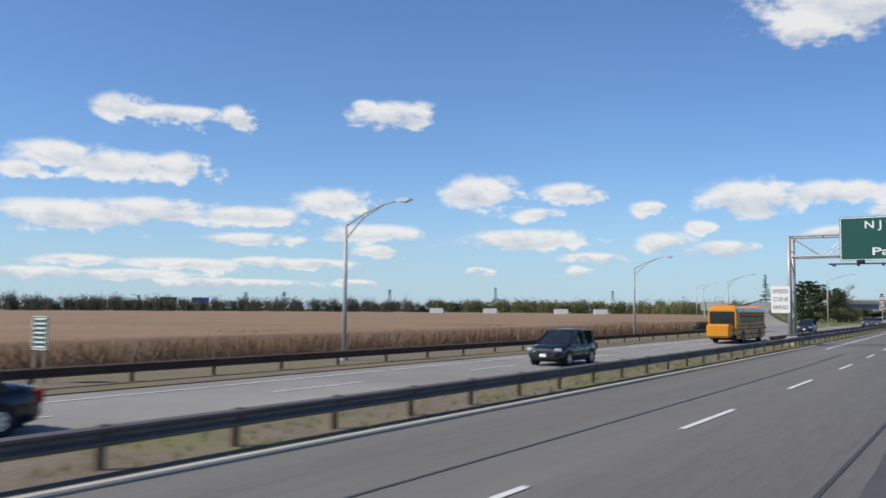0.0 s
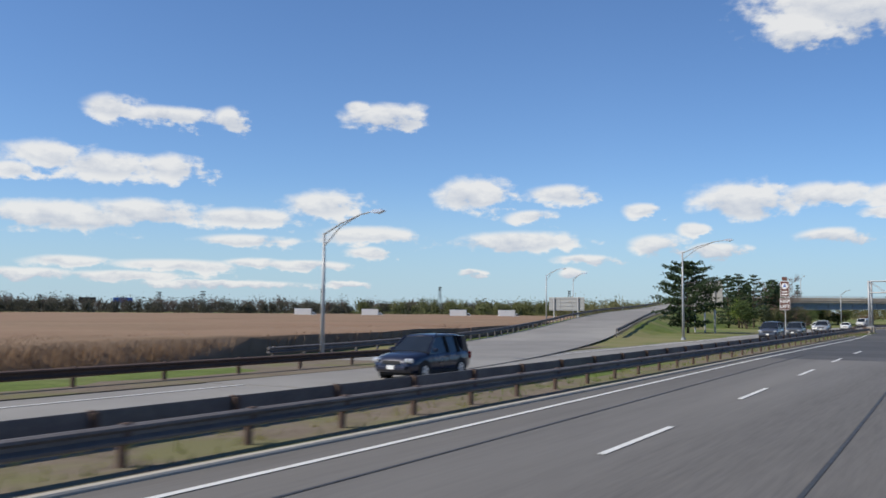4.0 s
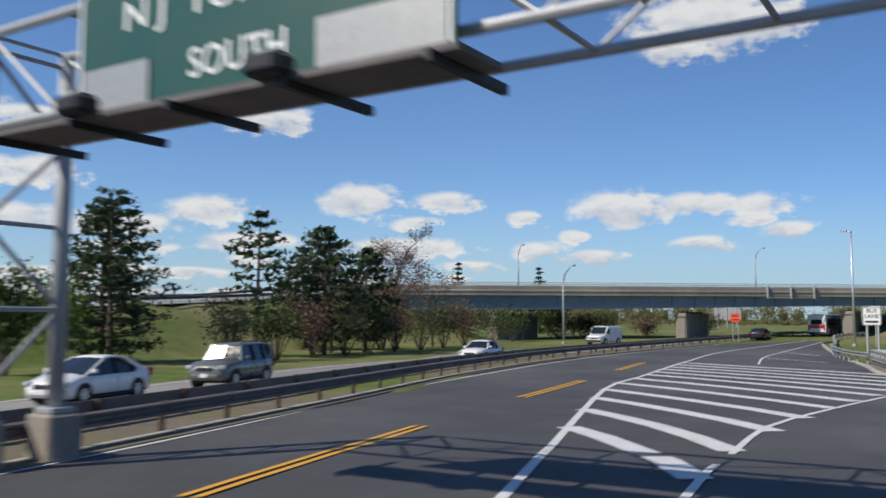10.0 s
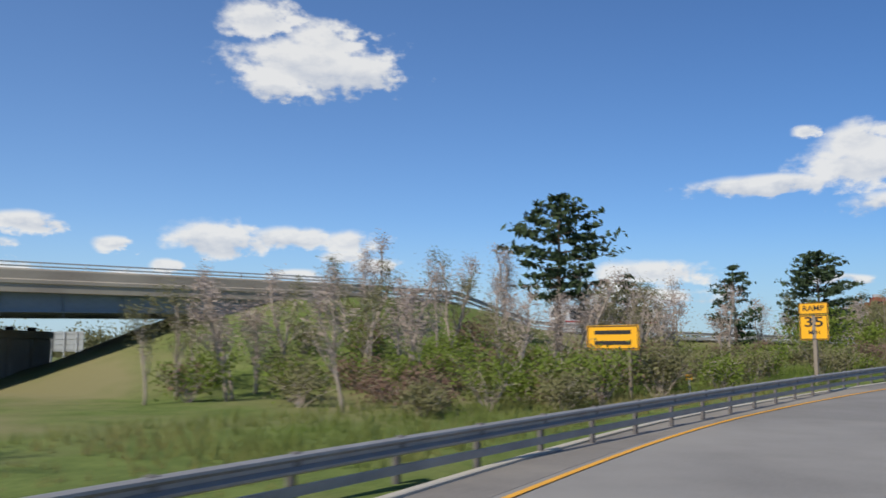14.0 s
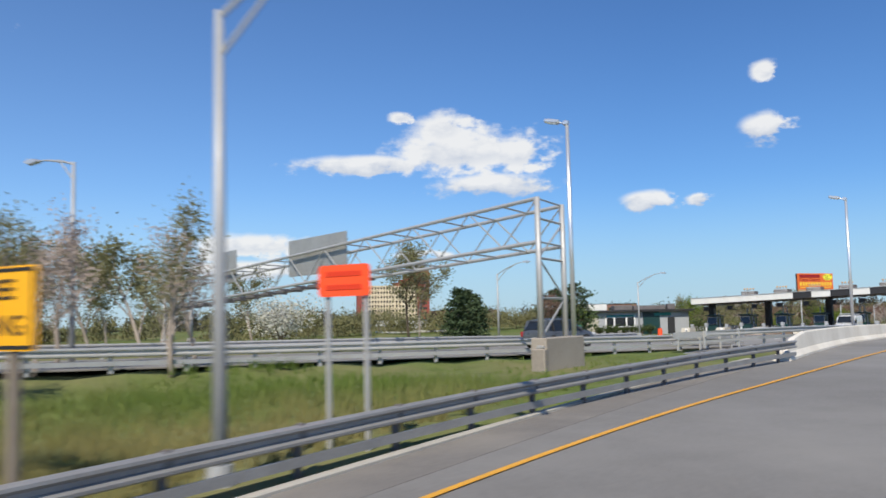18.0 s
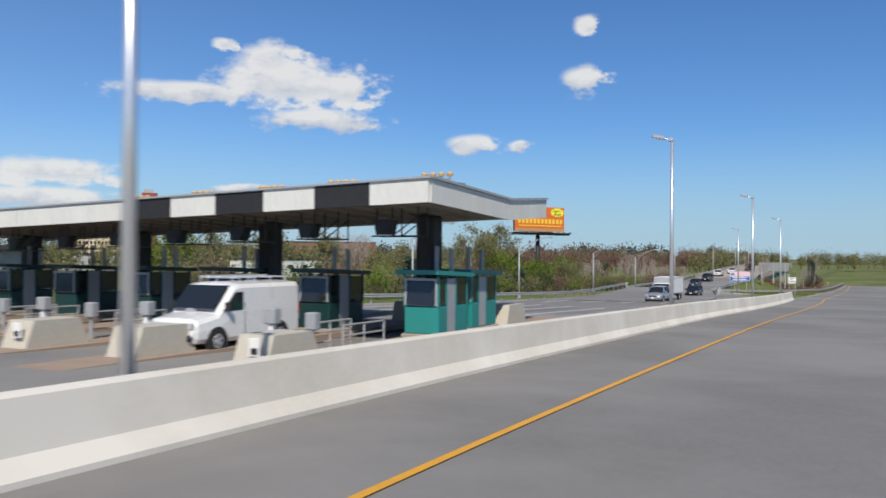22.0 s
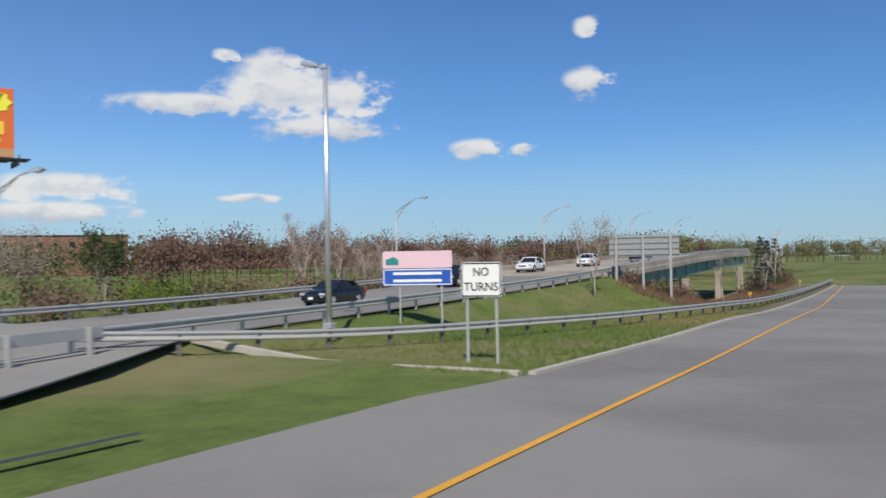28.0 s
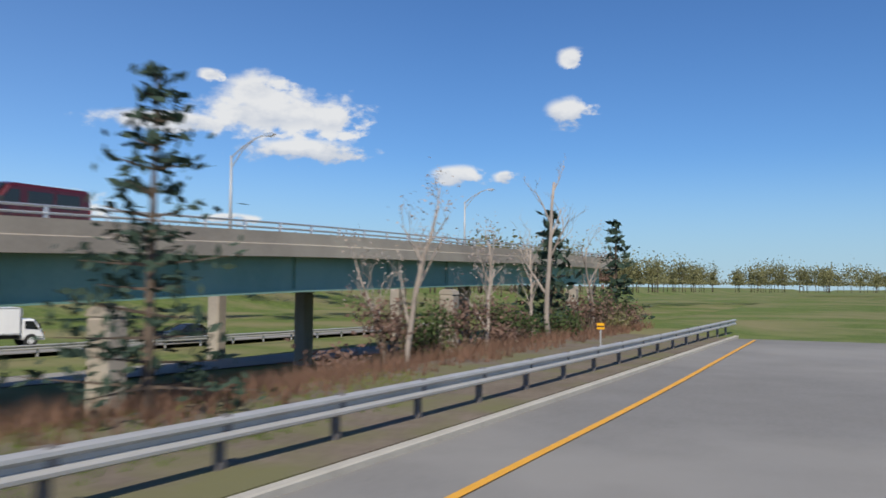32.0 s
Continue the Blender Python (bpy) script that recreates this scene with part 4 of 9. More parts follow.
# ---- street lamps ----
def truss_lamp(s, d, z, h, arm, turn, label, group="street lamps", mat=GREY_PAINT, rise=1.0, stand_m=None):
    """A tapered pole with a two-tube arm that rises to a cobra head; the arm points along local x turned by turn."""
    lamp = thing("street_lamp", stand_m or stand(s, d, z, turn), label, "street lamp", group)
    part("pole", Form().tube((0, 0, -0.3), (0, 0, h), 0.13, 0.07, 10), mat, lamp, smooth=True)
    part("base_plate", Form().tube((0, 0, -0.2), (0, 0, 0.3), 0.24, 0.2, 10), mat, lamp)
    part("arm", Form().pipe([(0, 0, h - 0.1), (arm * 0.35, 0, h + rise * 0.45), (arm * 0.75, 0, h + rise * 0.88), (arm, 0, h + rise)], [0.05, 0.045, 0.04, 0.035], 6), mat, lamp)
    part("arm_brace", Form().pipe([(0, 0, h - 0.75), (arm * 0.35, 0, h + rise * 0.28), (arm * 0.72, 0, h + rise * 0.82)], [0.04, 0.035, 0.03], 6), mat, lamp)
    head = Form().prism([(arm - 0.1, h + rise - 0.03), (arm + 0.1, h + rise + 0.1), (arm + 0.55, h + rise + 0.12), (arm + 0.8, h + rise + 0.02), (arm + 0.55, h + rise - 0.08), (arm + 0.1, h + rise - 0.08)], "y", -0.14, 0.14)
    hd = part("lamp_head", head, SILVER, lamp)
    part("lens", Form().tube((arm + 0.45, 0, h + rise - 0.13), (arm + 0.45, 0, h + rise - 0.06), 0.09, 0.15, 8), LAMP_GLASS, hd)
    return lamp


def box_lamp(s, d, z, h, turn, label, group="toll plaza lamps", heads=1):
    lamp = thing("street_lamp", stand(s, d, z, turn), label, "street lamp", group)
    part("pole", Form().tube((0, 0, -0.3), (0, 0, h), 0.12, 0.085, 10), SILVER, lamp, smooth=True)
    part("base_plate", Form().box((0, 0, 0.1), (0.4, 0.4, 0.35), ch=0.03), GREY_PAINT, lamp)
    part("arm", Form().tube((0, 0, h - 0.12), (0.55, 0, h + 0.08), 0.04, 0.035, 6), SILVER, lamp)
    hd = part("lamp_head", Form().box((0.75, 0, h + 0.12), (0.75, 0.34, 0.2), ch=0.06, ry=-12), SILVER, lamp)
    part("lens", Form().box((0.75, 0, h + 0.02), (0.5, 0.26, 0.05), ch=0.02, ry=-12), LAMP_GLASS, hd)
    part("collar", Form().box((0.05, 0, h - 0.05), (0.26, 0.26, 0.22), ch=0.04), SILVER, lamp)
    return lamp


for s, d in ((34.5, 27.5), (83.0, 29.0), (127.3, 30.0)):
    truss_lamp(s, d, 0.0, 6.9, 3.2, 0, "grey steel street lamp with a truss arm before the reed field")
truss_lamp(172.4, 22.6, 0.0, 8.5, 4.0, 0, "tall grey steel street lamp on the grass bank")
for s, d, z, h in ((214, 58.0, 0.4, 8.2), (246, 77, 0, 10.0)):
    truss_lamp(s, d, z, h, 2.6, 0, "thin street lamp beside the climbing exit road")
truss_lamp(303.6, 56.4, 0, 8.0, 4.0, -30, "grey street lamp in the highway median")
truss_lamp(295.0, 10.65, 0.05, 10.4, 3.6, 20, "tall grey street lamp behind the ramp guard rail", rise=0.9)
box_lamp(314.9, 28.9, 0, 11.8, 180, "tall silver lamp pole on the grass island", "ramp lamps")
truss_lamp(417.9, 10.05, 0.05, 7.4, 3.4, 10, "tall grey street lamp beside the ramp", rise=1.6)
truss_lamp(429.5, 30.4, 0.6, 8.3, 2.4, 180, "grey street lamp along the link road", rise=0.3)
box_lamp(444.0, 15.8, 0.1, 10.9, 180, "tall silver lamp pole beside the sign gantry")
for s, z in ((475.6, 0), (503.8, 0), (543.1, 0), (578.4, 0), (610.4, 0)):
    box_lamp(s, 9.75, z, 10.2, 180, "tall silver lamp pole behind the concrete barrier")
box_lamp(650, 19.6, 0.6, 10.6, 180, "tall silver lamp pole behind the guard rail")
for s, d, z in ((481.5, 43.3, 0), (508.5, 41.0, 0)):
    truss_lamp(s, d, z, 6.6, 3.0, 0, "grey street lamp beyond the plaza", "plaza edge lamps")
for s in (562.3, 588.5, 621.9, 647.0):
    truss_lamp(s, 36.6, 0.1 if s < 600 else 0.6, 5.6, 3.4, 0, "grey street lamp behind the far plaza rail", "plaza edge lamps", rise=1.3)
for s, d, z, h in ((687.5, 38, 1.9, 6.6), (715.6, 34, 3.3, 6.0), (754.8, 33.5, 4.35, 6.0), (792, 34, 4.8, 6.2)):
    truss_lamp(s, d, z, h, 2.4, 0, "slim grey street lamp on the bridge", "bridge lamps", rise=1.1)
for u in (-34, 3.0):
    truss_lamp(0, 0, 0, 6.0, 1.6, 0, "slim grey street lamp on the concrete bridge", "bridge lamps", rise=1.0, stand_m=Matrix.Translation(bridge_1(u, 10.5, 6.2)) @ pose(0, 0, 0, 0, 0, -140))


# ---- signs ----
def panel_form(w, h, t=0.03, r=0.08):
    """A sign plate with rounded corners in the x-z plane, face towards -y, middle at the origin."""
    pts = []
    for cx, cz, a0 in ((w / 2 - r, h / 2 - r, 0), (-w / 2 + r, h / 2 - r, 90), (-w / 2 + r, -h / 2 + r, 180), (w / 2 - r, -h / 2 + r, 270)):
        for k in range(4):
            a = radians(a0 + 30 * k)
            pts.append((cx + r * math.cos(a), cz + r * math.sin(a)))
    return Form().prism(pts, "y", -t / 2, t / 2)


def frame_form(w, h, b=0.04, y=-0.02):
    f = Form()
    for c, sz in (((0, y, h / 2 - b), (w - 2 * b, 0.008, b)), ((0, y, -h / 2 + b), (w - 2 * b, 0.008, b)), ((-w / 2 + b, y, 0), (b, 0.008, h - 3 * b)), ((w / 2 - b, y, 0), (b, 0.008, h - 3 * b))):
        f.box(c, sz)
    return f


def facing(x, y, z):
    """Pose for flat lettering that reads from -y."""
    return Matrix.Translation((x, y, z)) @ pose(0, 0, 0, 90, 0, 0)


def road_sign(s, d, z, w, h, low, mat, label, lines, ink, turn=0.0, posts=(0.0,), border=True, name="road_sign", post_mat=GALV, size=None, gap=None, group="", post_w=0.08):
    """Lines of words, or of None for writing that cannot be read, on a plate on posts."""
    sign = thing(name, stand(s, d, z, turn), label, "road sign", group)
    plate = part("panel", panel_form(w, h), mat, sign, m=Matrix.Translation((0, -0.08, low + h / 2)))
    if border:
        part("border", frame_form(w, h, min(0.05, w * 0.03)), ink, plate)
    n = len(lines)
    gap = gap or h / (n + 0.35)
    for k, text in enumerate(lines):
        zc = (n - 1) / 2 * gap - k * gap
        if text is None:
            part("text_bar", Form().box((0, -0.022, zc), (w * 0.7, 0.008, gap * 0.38)), ink, plate)
        else:
            sz = (size[k] if isinstance(size, tuple) else size) or gap * 0.85
            lettering(text, sz, ink, plate, facing(0, -0.022, zc), width=min(w * 0.84, sz * 0.66 * len(text)), fat=sz * 0.012)
    for x in posts:
        part("sign_post", Form().box((x, 0, (low + h) / 2 - 0.15), (post_w, post_w, low + h + 0.3), ch=0.008), post_mat, sign)
    return sign


road_sign(17.7, 27.2, 0, 0.85, 1.15, 1.15, SIGN_GREEN, "green mile sign with white bars on wooden posts", (None,) * 7, SIGN_WHITE, posts=(-0.36, 0.2), post_mat=WOOD_POST, border=True)
kl = road_sign(176.0, 14.0, 0, 0.95, 1.15, 3.0, SIGN_BROWN, "brown guide sign with a round emblem on a median post", ("KEEP", "LEFT"), SIGN_WHITE, posts=(0.0,), size=0.42)
kp = part("panel", panel_form(0.8, 1.5), SIGN_BROWN, kl, m=Matrix.Translation((0, -0.08, 4.98)))
part("border", frame_form(0.8, 1.5, 0.03), SIGN_WHITE, kp)
part("emblem", Form().prism([(0.29 * math.cos(radians(a)), 0.28 + 0.29 * math.sin(radians(a))) for a in range(0, 360, 20)], "y", -0.03, -0.016), SIGN_WHITE, kp)
part("emblem_wedge", Form().prism([(0, 0.5), (0.2, 0.1), (0.07, 0.2), (-0.07, 0.2), (-0.2, 0.1)], "y", -0.036, -0.024), SIGN_BLUE, kp)
for zz in (-0.25, -0.5):
    part("text_bar", Form().box((0, -0.022, zz), (0.5, 0.008, 0.12)), SIGN_WHITE, kp)
part("panel", panel_form(0.5, 0.34), SIGN_BROWN, kl, m=Matrix.Translation((0, -0.08, 5.95)))
part("sign_post", Form().box((0, 0, 5.0), (0.08, 0.08, 2.2)), GALV, kl)
road_sign(297.6, 17.0, 0, 1.4, 1.4, 2.5, SIGN_WHITE, "white bus lane sign on two posts beside the guard rail", ("BUS", "LANE", None), INK, posts=(-0.42, 0.42), size=0.4, post_w=0.14)
road_sign(313.5, 25.8, 0.1, 1.05, 1.5, 2.5, SIGN_WHITE, "white speed limit sign on the grass island", ("SPEED", "LIMIT", "35"), INK, posts=(0.0,), size=(0.24, 0.24, 0.62), gap=0.42)
road_sign(326.3, 11.6, 0.3, 0.98, 0.95, 2.6, SIGN_GREEN, "small green toll road marker sign on a post", (None, None), SIGN_WHITE, posts=(0.0,))
rs = road_sign(369.3, 11.3, 0, 1.55, 1.35, 2.45, SIGN_YELLOW, "yellow ramp speed sign on a wooden post", ("35", "MPH"), INK, posts=(0.0,), size=(0.75, 0.3), gap=0.55, post_mat=WOOD_POST, post_w=0.2)
rp = part("panel", panel_form(1.55, 0.62), SIGN_YELLOW, rs, m=Matrix.Translation((0, -0.08, 4.15)))
part("border", frame_form(1.55, 0.62, 0.03), INK, rp)
lettering("RAMP", 0.42, INK, rp, facing(0, -0.022, 0), width=1.15, fat=0.005)
road_sign(415.2, 12.0, 0.05, 3.15, 1.12, 2.2, SIGN_YELLOW, "large yellow toll free sign on three posts in the grass", ("TOLL FREE", "KEEP MOVING"), INK, turn=0, posts=(-1.0, 0.0, 1.0), size=0.38, post_mat=WOOD_POST, post_w=0.13)
road_sign(421.3, 10.2, 0.05, 1.2, 0.6, 2.85, SIGN_ORANGE, "bright orange work sign on two posts", (None, None), material("deep_orange", (0.65, 0.04, 0.01), (0.6, 0.04, 0.01), 0.5, bump=0), posts=(-0.45, 0.45), border=False)
road_sign(356, 15.0, 0.2, 2.6, 1.1, 2.0, SIGN_YELLOW, "yellow warning board on two posts before the bank", (None, None), INK, posts=(-0.8, 0.8), post_mat=WOOD_POST, post_w=0.13)
road_sign(644.9, 10.6, -0.1, 1.25, 1.05, 2.15, SIGN_WHITE, "white no turns sign on two thin posts in the grass wedge", ("NO", "TURNS"), INK, posts=(-0.45, 0.45), size=0.36, group="", turn=12)
bs = road_sign(659.3, 20.6, 0.15, 3.5, 0.85, 2.1, SIGN_BLUE, "pink and blue toll information sign on two posts", (None, None), SIGN_WHITE, posts=(-0.9, 1.2), turn=20)
part("panel", panel_form(3.5, 0.85), SIGN_PINK, bs, m=Matrix.Translation((0, -0.08, 3.4)))
part("emblem", Form().prism([(-1.6, 3.15), (-0.95, 3.15), (-0.95, 3.4), (-1.2, 3.55), (-1.6, 3.4)], "y", -0.12, -0.09), TEAL, bs)
road_sign(317, 45, 0, 1.3, 1.0, 2.4, SIGN_ORANGE, "orange work sign far down the highway", (None, None), INK, posts=(-0.4, 0.4))
# small yellow delineators along the ramp
for s, d in ((358, 12.5), (383.5, 12.0), (704, 10.5), (748, 9.0)):
    dl = thing("delineator", stand(s, d, 0.0), "small yellow reflector plate on a thin post", "delineator", "delineators")
    part("post", Form().box((0, 0, 0.4), (0.05, 0.05, 1.1)), GALV, dl)
    part("plate", Form().box((0, -0.03, 0.95), (0.32, 0.02, 0.26), ch=0.008), SIGN_YELLOW, dl)
    part("stripe", Form().box((0, -0.045, 0.95), (0.3, 0.006, 0.05)), INK, dl)


def sign_back(s, d, z, w, h, low, turn, label, posts, cols=3):
    """The back of a big guide sign: plates, ribs and posts."""
    sign = thing("guide_sign", stand(s, d, z, turn), label, "road sign", "backs of guide signs")
    for k in range(cols):
        pw = w / cols
        part("panel", Form().box((-w / 2 + pw * (k + 0.5), 0.0, low + h / 2), (pw - 0.012, 0.05, h), ch=0.01), SIGN_BACK, sign)
    for k in range(4):
        part("rib", Form().box((0, -0.07, low + h * (0.1 + 0.267 * k)), (w, 0.08, 0.07)), SIGN_BACK, sign)
    for x in posts:
        part("sign_post", Form().box((x, -0.2, (low + h) / 2 - 0.3), (0.2, 0.16, low + h + 0.6), ch=0.01), GALV, sign)
    return sign


sign_back(210.8, 31.5, 0.5, 5.2, 3.6, 3.1, -12, "grey back of a large guide sign on steel posts", (-1.5, 0.0, 1.5))
sign_back(219, 57.5, 0.4, 6.5, 2.2, 2.6, 0, "grey back of a guide sign beyond the exit road", (-2.2, 2.2))
sign_back(697.6, 18.6, 0.9, 6.2, 1.9, 3.5, 0, "weathered back of a large guide sign on three posts", (-2.4, 0.0, 2.4), 3)
sign_back(374, 126, 0.2, 7.5, 3.0, 1.5, 20, "grey back of a wide guide sign beyond the bridge", (-2.6, 0, 2.6), 4)


# ---- sign gantries ----
def gantry(name, foot, turn, h, span, truss_h, label, tower_gap=2.6, signs=(), walk=True, mat=GREY_PAINT, base_h=1.2, far_leg=True, boards=(), fall=0.0):
    """A box truss over the road. Local x runs along the truss from its first tower, y ahead."""
    g = thing(name, foot @ pose(0, 0, 0, 0, 0, turn), label, "sign gantry")
    ys = (0.0, tower_gap)
    for x0 in ((0.0, span) if far_leg else (0.0,)):
        for y in ys:
            part("footing", Form().box((x0, y, base_h / 2 - 0.3), (0.75, 0.75, base_h + 0.6), ch=0.05), CONCRETE_OLD, g)
        for y in ys:
            part("leg", Form().tube((x0, y, base_h - 0.3 - (fall if x0 else 0)), (x0, y, h - (fall if x0 else 0)), 0.17, 0.15, 10), mat, g, smooth=True)
            part("foot_plate", Form().box((x0, y, base_h + 0.06), (0.55, 0.55, 0.12), ch=0.02), mat, g)
        z, up = base_h + 0.4, True
        while z + 1.6 < h:
            part("tower_brace", Form().tube((x0, ys[0] if up else ys[1], z), (x0, ys[1] if up else ys[0], z + 1.6), 0.05, n=6), mat, g)
            part("tower_strut", Form().tube((x0, ys[0], z + 1.6), (x0, ys[1], z + 1.6), 0.05, n=6), mat, g)
            z, up = z + 1.6, not up
    low = h - truss_h - 0.05
    for y in ys:
        for z in (low, h - 0.05):
            part("chord", Form().tube((0, y, z), (span, y, z - fall), 0.085, n=8), mat, g)
    n = max(4, round(span / 2.2))
    for k in range(n + 1):
        x = span * k / n
        for y in ys:
            if k < n:
                a, b = (low, h - 0.05) if k % 2 else (h - 0.05, low)
                part("diagonal", Form().tube((x, y, a - fall * k / n), (x + span / n, y, b - fall * (k + 1) / n), 0.04, n=5), mat, g)
        for z in (low, h - 0.05):
            part("cross_tube", Form().tube((x, ys[0], z - fall * k / n), (x, ys[1], z - fall * k / n), 0.04, n=5), mat, g)
    for x0, x1, z0, z1, lines, size in signs:
        w, hh = x1 - x0, z1 - z0
        pl = part("panel", panel_form(w, hh, 0.06, 0.12), SIGN_GREEN, g, "green guide sign panel with white letters", m=Matrix.Translation(((x0 + x1) / 2, -0.35, (z0 + z1) / 2)))
        part("border", frame_form(w, hh, 0.07, -0.034), SIGN_WHITE, pl)
        gap = hh / (len(lines) + 0.3)
        for k, text in enumerate(lines):
            lettering(text, size, SIGN_WHITE, pl, facing(0, -0.04, (len(lines) - 1) / 2 * gap - k * gap), width=min(w * 0.86, 0.6 * size * len(text)), fat=size * 0.014)
        if walk:
            part("walkway", Form().box(((x0 + x1) / 2, -1.0, z0 - 0.25), (w + 1.4, 1.0, 0.08)), GALV_OLD, g)
            m = max(3, round(w / 1.6))
            for k in range(m + 1):
                part("bracket", Form().box((x0 - 0.4 + (w + 0.8) * k / m, -0.75, z0 - 0.33), (0.09, 1.7, 0.12)), DARK, g)
            for k in range(max(2, m // 2)):
                xx = x0 + w * (k + 0.5) / max(2, m // 2)
                lm = part("sign_light", Form().box((xx, -1.6, z0 - 0.12), (0.55, 0.4, 0.26), ch=0.06), DARK, g)
                part("lamp_glass", Form().box((xx, -1.58, z0 + 0.03), (0.4, 0.28, 0.05), ch=0.02), LAMP_GLASS, lm)
    for x0, x1, z0, z1 in boards:
        bd = part("back_panel", Form().box(((x0 + x1) / 2, -0.3, (z0 + z1) / 2), (x1 - x0, 0.06, z1 - z0), ch=0.01), SIGN_BACK, g)
        for k in range(3):
            part("rib", Form().box(((x0 + x1) / 2, -0.38, z0 + (z1 - z0) * (0.2 + 0.3 * k)), (x1 - x0, 0.08, 0.06)), SIGN_BACK, bd)
    return g


g2 = gantry("sign_gantry", stand(72.0, 12.6, 0.0), 0, 8.6, 23.0, 1.6, "grey steel sign gantry over the highway", 1.9, ((3.7, 12.9, 6.5, 9.8, ("N J TURNPIKE", "SOUTH", "Pa. - Del."), 0.8),), base_h=0.6)
sz = part("side_panel", panel_form(1.4, 2.1, 0.03, 0.05), SIGN_WHITE, g2, "white speed zone ahead plate", m=Matrix.Translation((-0.65, -0.2, 3.6)))
for k, word in enumerate(("SPEED", "ZONE", "AHEAD")):
    lettering(word, 0.45, INK, sz, facing(0, -0.02, 0.62 - 0.62 * k), width=1.15)
g3 = gantry("sign_gantry", stand(236.0, 15.7, 0.0, 0), 0, 8.0, 27.0, 1.75, "grey steel sign gantry with a green turnpike sign", 1.6, ((3.2, 10.3, 5.75, 7.95, ("N J  TURNPIKE", "SOUTH"), 0.62),), base_h=0.9)
for x0, x1 in ((3.4, 4.95), (8.2, 10.2)):
    part("cover_plate", Form().box(((x0 + x1) / 2, -0.4, 6.22), (x1 - x0, 0.03, 0.8), ch=0.008), SIGN_BACK, g3, "grey plate over a part of the sign")
_p, _q = at(439.1, 14.9, 0), at(453.3, 56.6, 0)
_ang = math.degrees(math.atan2((_q - _p).y, (_q - _p).x))
g4 = gantry("sign_gantry", Matrix.Translation(_p), _ang, 6.95, (_q - _p).length, 1.75, "galvanised steel sign gantry before the toll plaza", -2.66, (), base_h=0.9, boards=((15.5, 22.5, 4.9, 7.1), (30.5, 33.8, 5.0, 7.2)), mat=GALV, fall=1.6)
for k in range(15):
    x = 12.5 + 2.0 * k
    part("light_bracket", Form().box((x, 0.85, 4.72 - 1.6 * x / 44), (0.1, 1.9, 0.12)).box((x, 1.7, 4.66 - 1.6 * x / 44), (1.1, 0.34, 0.14)), GALV_OLD, g4)
# the towers stand along the road, askew to the truss
for ob in g4.children_recursive:
    for v in ob.data.vertices:
        v.co.x -= 0.5 * v.co.y
single("gantry_plinth", Form().box((0, 0, 0), (3.6, 0.7, 1.5), ch=0.04), CONCRETE_OLD, "low concrete wall at the foot of the sign gantry", "wall", "structure", m=stand(440.6, 14.9, 0.55, 90))


# ---- bridges ----
def rail_on(parent, line, posts, z0, mat=SILVER, tubes=(0.42, 0.2), gap=2.4):
    for t in tubes:
        part("rail_tube", Form().pipe([p + Vector((0, 0, z0 + t)) for p in line], [0.045] * len(line), 6), mat, parent)
    me = Form().box((0, 0, z0 + 0.21), (0.07, 0.12, 0.46), ch=0.01).mesh("rail_post", mat)
    for p, t in spaced(line, gap, 0.8):
        part("rail_post", me, mat, parent, m=Matrix.Translation(p) @ pose(0, 0, 0, 0, 0, math.degrees(math.atan2(t.y, t.x))))


def pier(parent, m, h, length, label=""):
    """A wall pier with a cap and upright ribs; local x across the bridge."""
    p = part("pier", Form().box((0, 0, h / 2 - 0.6), (length, 1.3, h + 1.2), ch=0.05), CONCRETE_OLD, parent, label, m=m)
    part("pier_cap", Form().box((0, 0, h - 0.25), (length + 0.3, 1.6, 0.5), ch=0.05), CONCRETE_OLD, p)
    for k in range(5):
        part("pier_rib", Form().box((-length / 2 + length * (k + 0.5) / 5, -0.72, h / 2 - 0.3), (length / 5 - 0.25, 0.16, h - 0.5), ch=0.04), CONCRETE_OLD, p)
        part("bearing", Form().box((-length / 2 + length * (k + 0.5) / 5, 0, h + 0.12), (0.4, 0.5, 0.26), ch=0.02), DARK, p)
    return p


